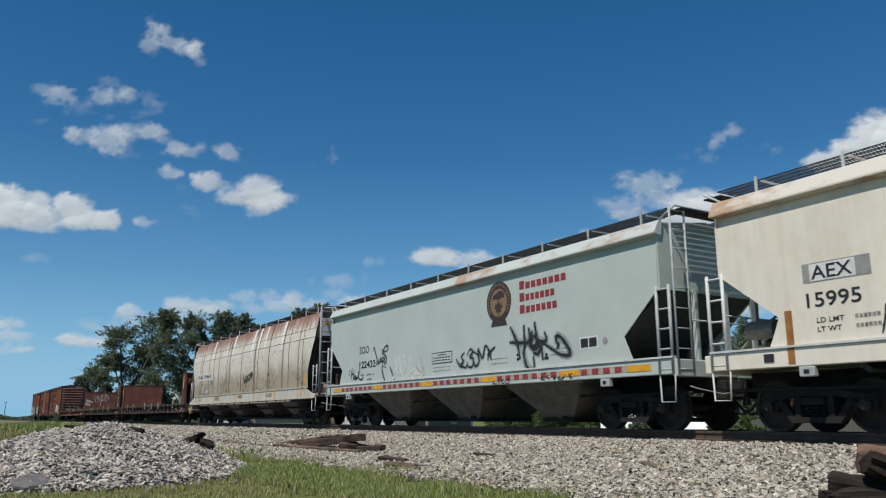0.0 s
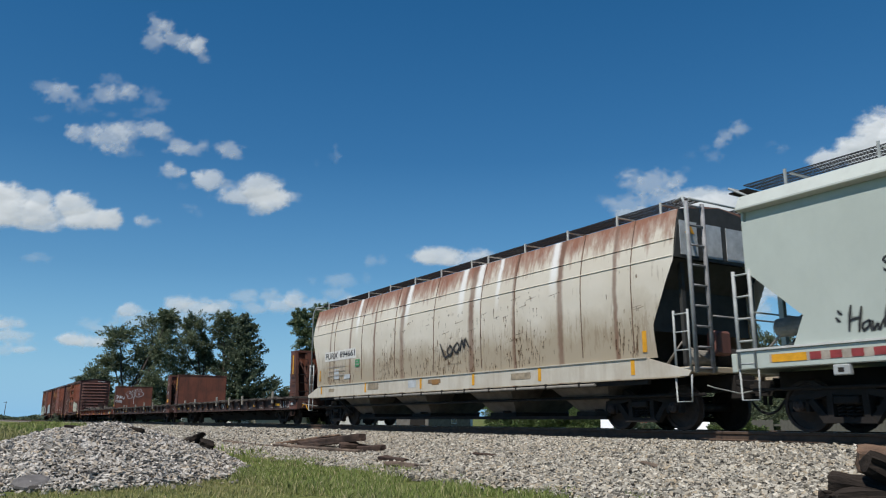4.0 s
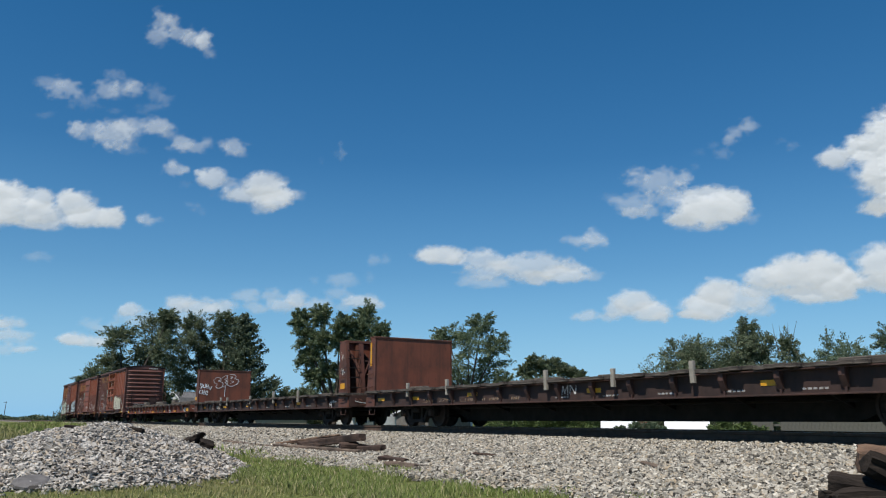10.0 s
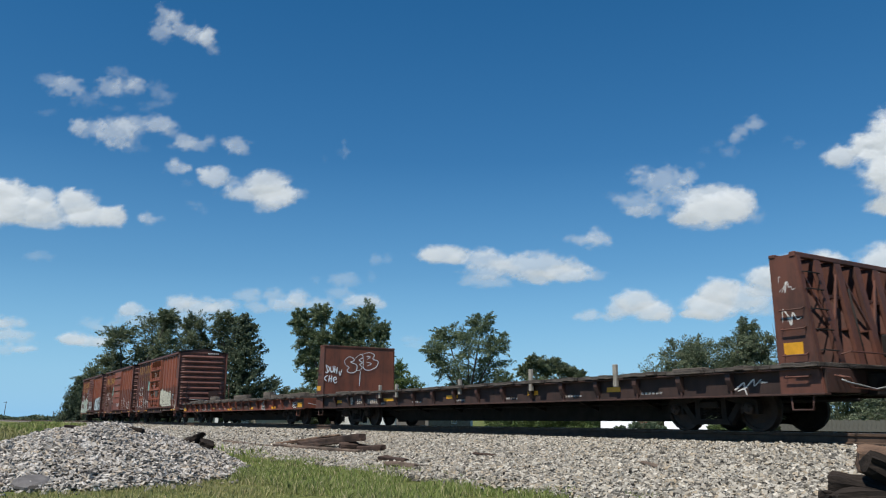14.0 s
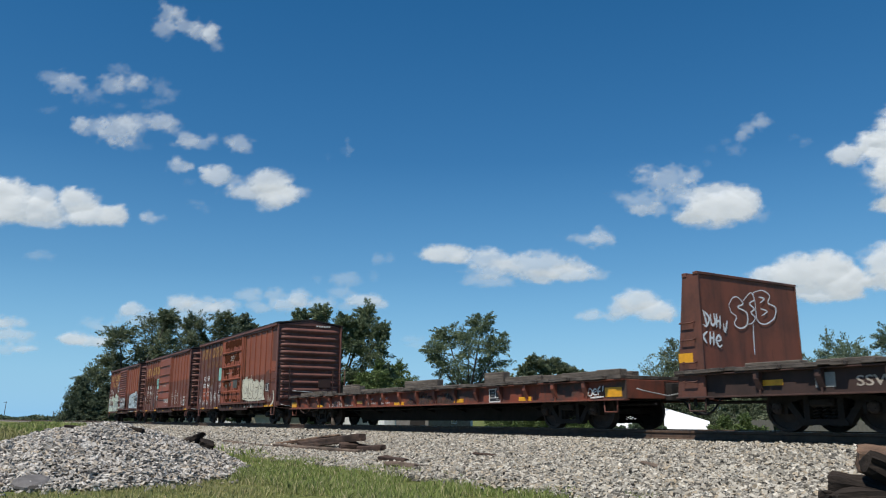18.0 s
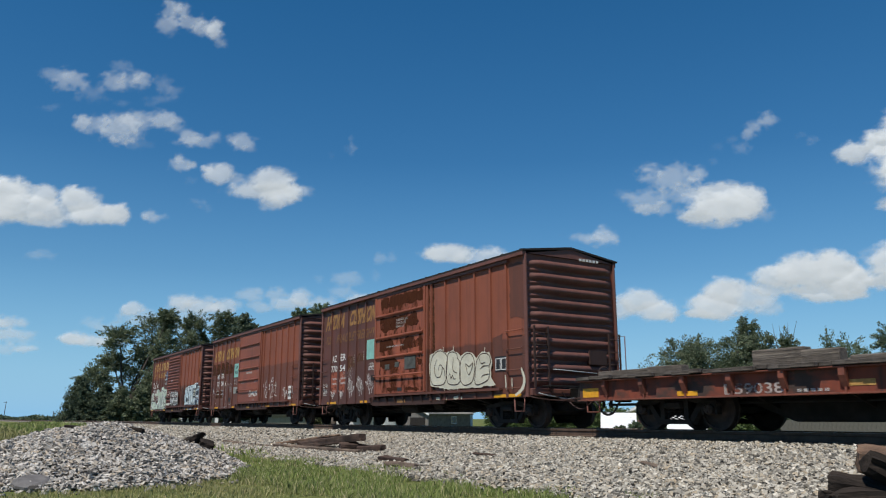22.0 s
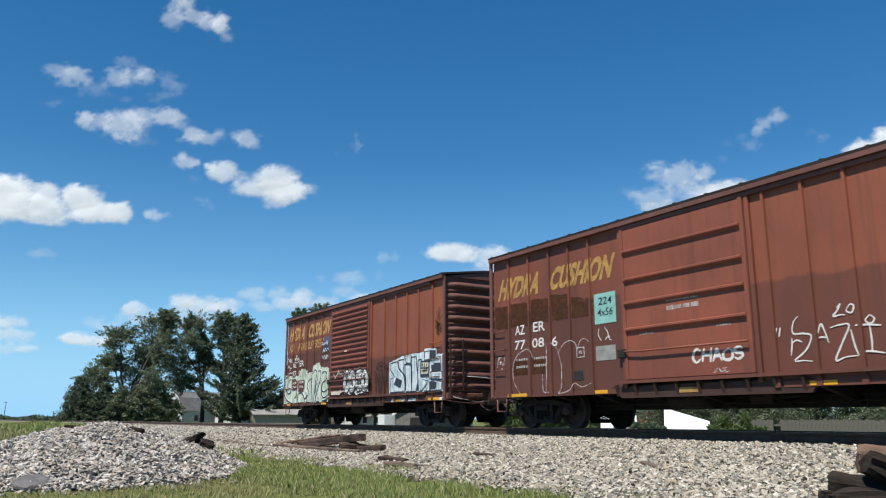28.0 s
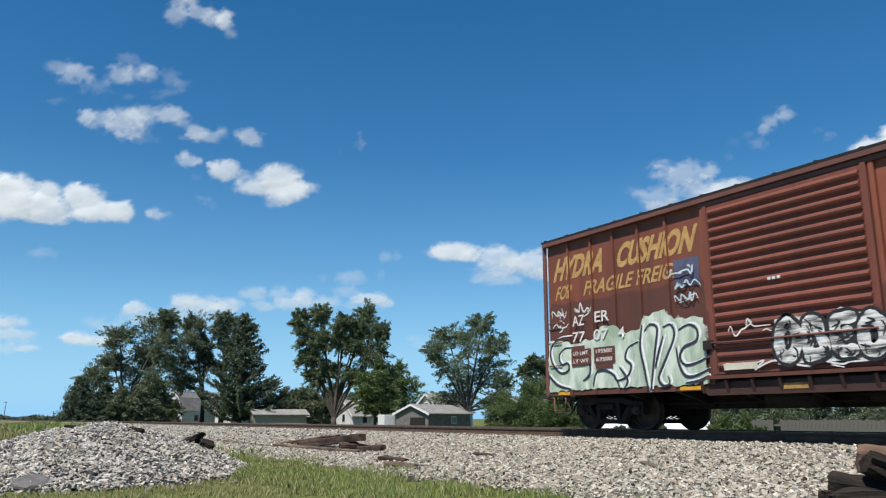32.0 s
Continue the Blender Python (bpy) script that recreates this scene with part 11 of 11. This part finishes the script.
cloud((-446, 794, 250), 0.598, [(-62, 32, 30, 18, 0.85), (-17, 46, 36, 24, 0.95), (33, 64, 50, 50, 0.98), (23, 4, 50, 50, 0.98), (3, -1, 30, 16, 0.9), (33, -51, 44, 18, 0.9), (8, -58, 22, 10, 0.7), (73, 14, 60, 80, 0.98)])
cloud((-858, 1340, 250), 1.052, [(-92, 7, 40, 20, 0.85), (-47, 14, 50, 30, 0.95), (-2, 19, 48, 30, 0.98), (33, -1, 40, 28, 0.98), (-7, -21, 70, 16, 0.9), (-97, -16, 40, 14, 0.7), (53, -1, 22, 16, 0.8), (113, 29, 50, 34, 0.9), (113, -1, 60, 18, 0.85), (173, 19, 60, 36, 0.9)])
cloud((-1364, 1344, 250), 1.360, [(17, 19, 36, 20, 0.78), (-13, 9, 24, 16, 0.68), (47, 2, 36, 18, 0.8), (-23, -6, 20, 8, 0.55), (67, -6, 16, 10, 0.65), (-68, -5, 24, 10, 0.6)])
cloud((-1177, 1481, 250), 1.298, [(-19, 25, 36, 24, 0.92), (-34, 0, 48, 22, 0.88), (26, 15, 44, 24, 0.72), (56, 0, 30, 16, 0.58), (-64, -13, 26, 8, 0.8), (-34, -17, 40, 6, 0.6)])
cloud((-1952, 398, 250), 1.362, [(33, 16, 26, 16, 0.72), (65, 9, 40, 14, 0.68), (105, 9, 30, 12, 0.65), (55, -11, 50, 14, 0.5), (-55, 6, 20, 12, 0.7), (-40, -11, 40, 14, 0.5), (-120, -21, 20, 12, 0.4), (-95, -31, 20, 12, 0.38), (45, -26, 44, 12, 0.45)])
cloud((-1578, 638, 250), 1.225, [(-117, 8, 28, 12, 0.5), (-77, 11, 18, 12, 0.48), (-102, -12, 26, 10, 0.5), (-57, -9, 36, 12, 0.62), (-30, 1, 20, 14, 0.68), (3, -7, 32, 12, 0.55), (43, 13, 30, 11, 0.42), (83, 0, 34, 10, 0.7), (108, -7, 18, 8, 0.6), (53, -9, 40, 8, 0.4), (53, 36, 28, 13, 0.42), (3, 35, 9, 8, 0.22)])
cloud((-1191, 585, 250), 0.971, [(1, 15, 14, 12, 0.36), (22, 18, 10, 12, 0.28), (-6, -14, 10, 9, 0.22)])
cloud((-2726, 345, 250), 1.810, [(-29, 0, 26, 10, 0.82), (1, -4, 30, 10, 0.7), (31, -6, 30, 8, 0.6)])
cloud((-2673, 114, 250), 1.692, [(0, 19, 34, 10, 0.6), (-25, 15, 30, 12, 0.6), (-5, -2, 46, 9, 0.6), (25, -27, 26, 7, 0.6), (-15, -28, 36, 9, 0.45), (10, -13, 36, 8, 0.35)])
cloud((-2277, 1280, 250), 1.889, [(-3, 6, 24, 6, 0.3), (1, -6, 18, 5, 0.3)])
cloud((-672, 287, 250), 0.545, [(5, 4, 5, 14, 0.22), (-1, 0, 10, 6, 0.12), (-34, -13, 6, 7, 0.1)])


def motions():
    for car, x in CARS:
        walk(car, [(t, pose(x + run(t), YC, 0)) for t in range(0, 33, 2)])
    times = [i / 10 for i in range(321)]
    for w, x, r in WHEELSETS:
        walk(w, [(t, pose(x, 0, r, 0, math.degrees(run(t) / r) % 360.0, 0)) for t in times])
    for c, p, v in CLOUDS:
        walk(c, [(t, Matrix.Translation(p + v * t) @ c.matrix_basis.to_3x3().to_4x4()) for t in (0.0, 16.0, 32.0)])


motions()
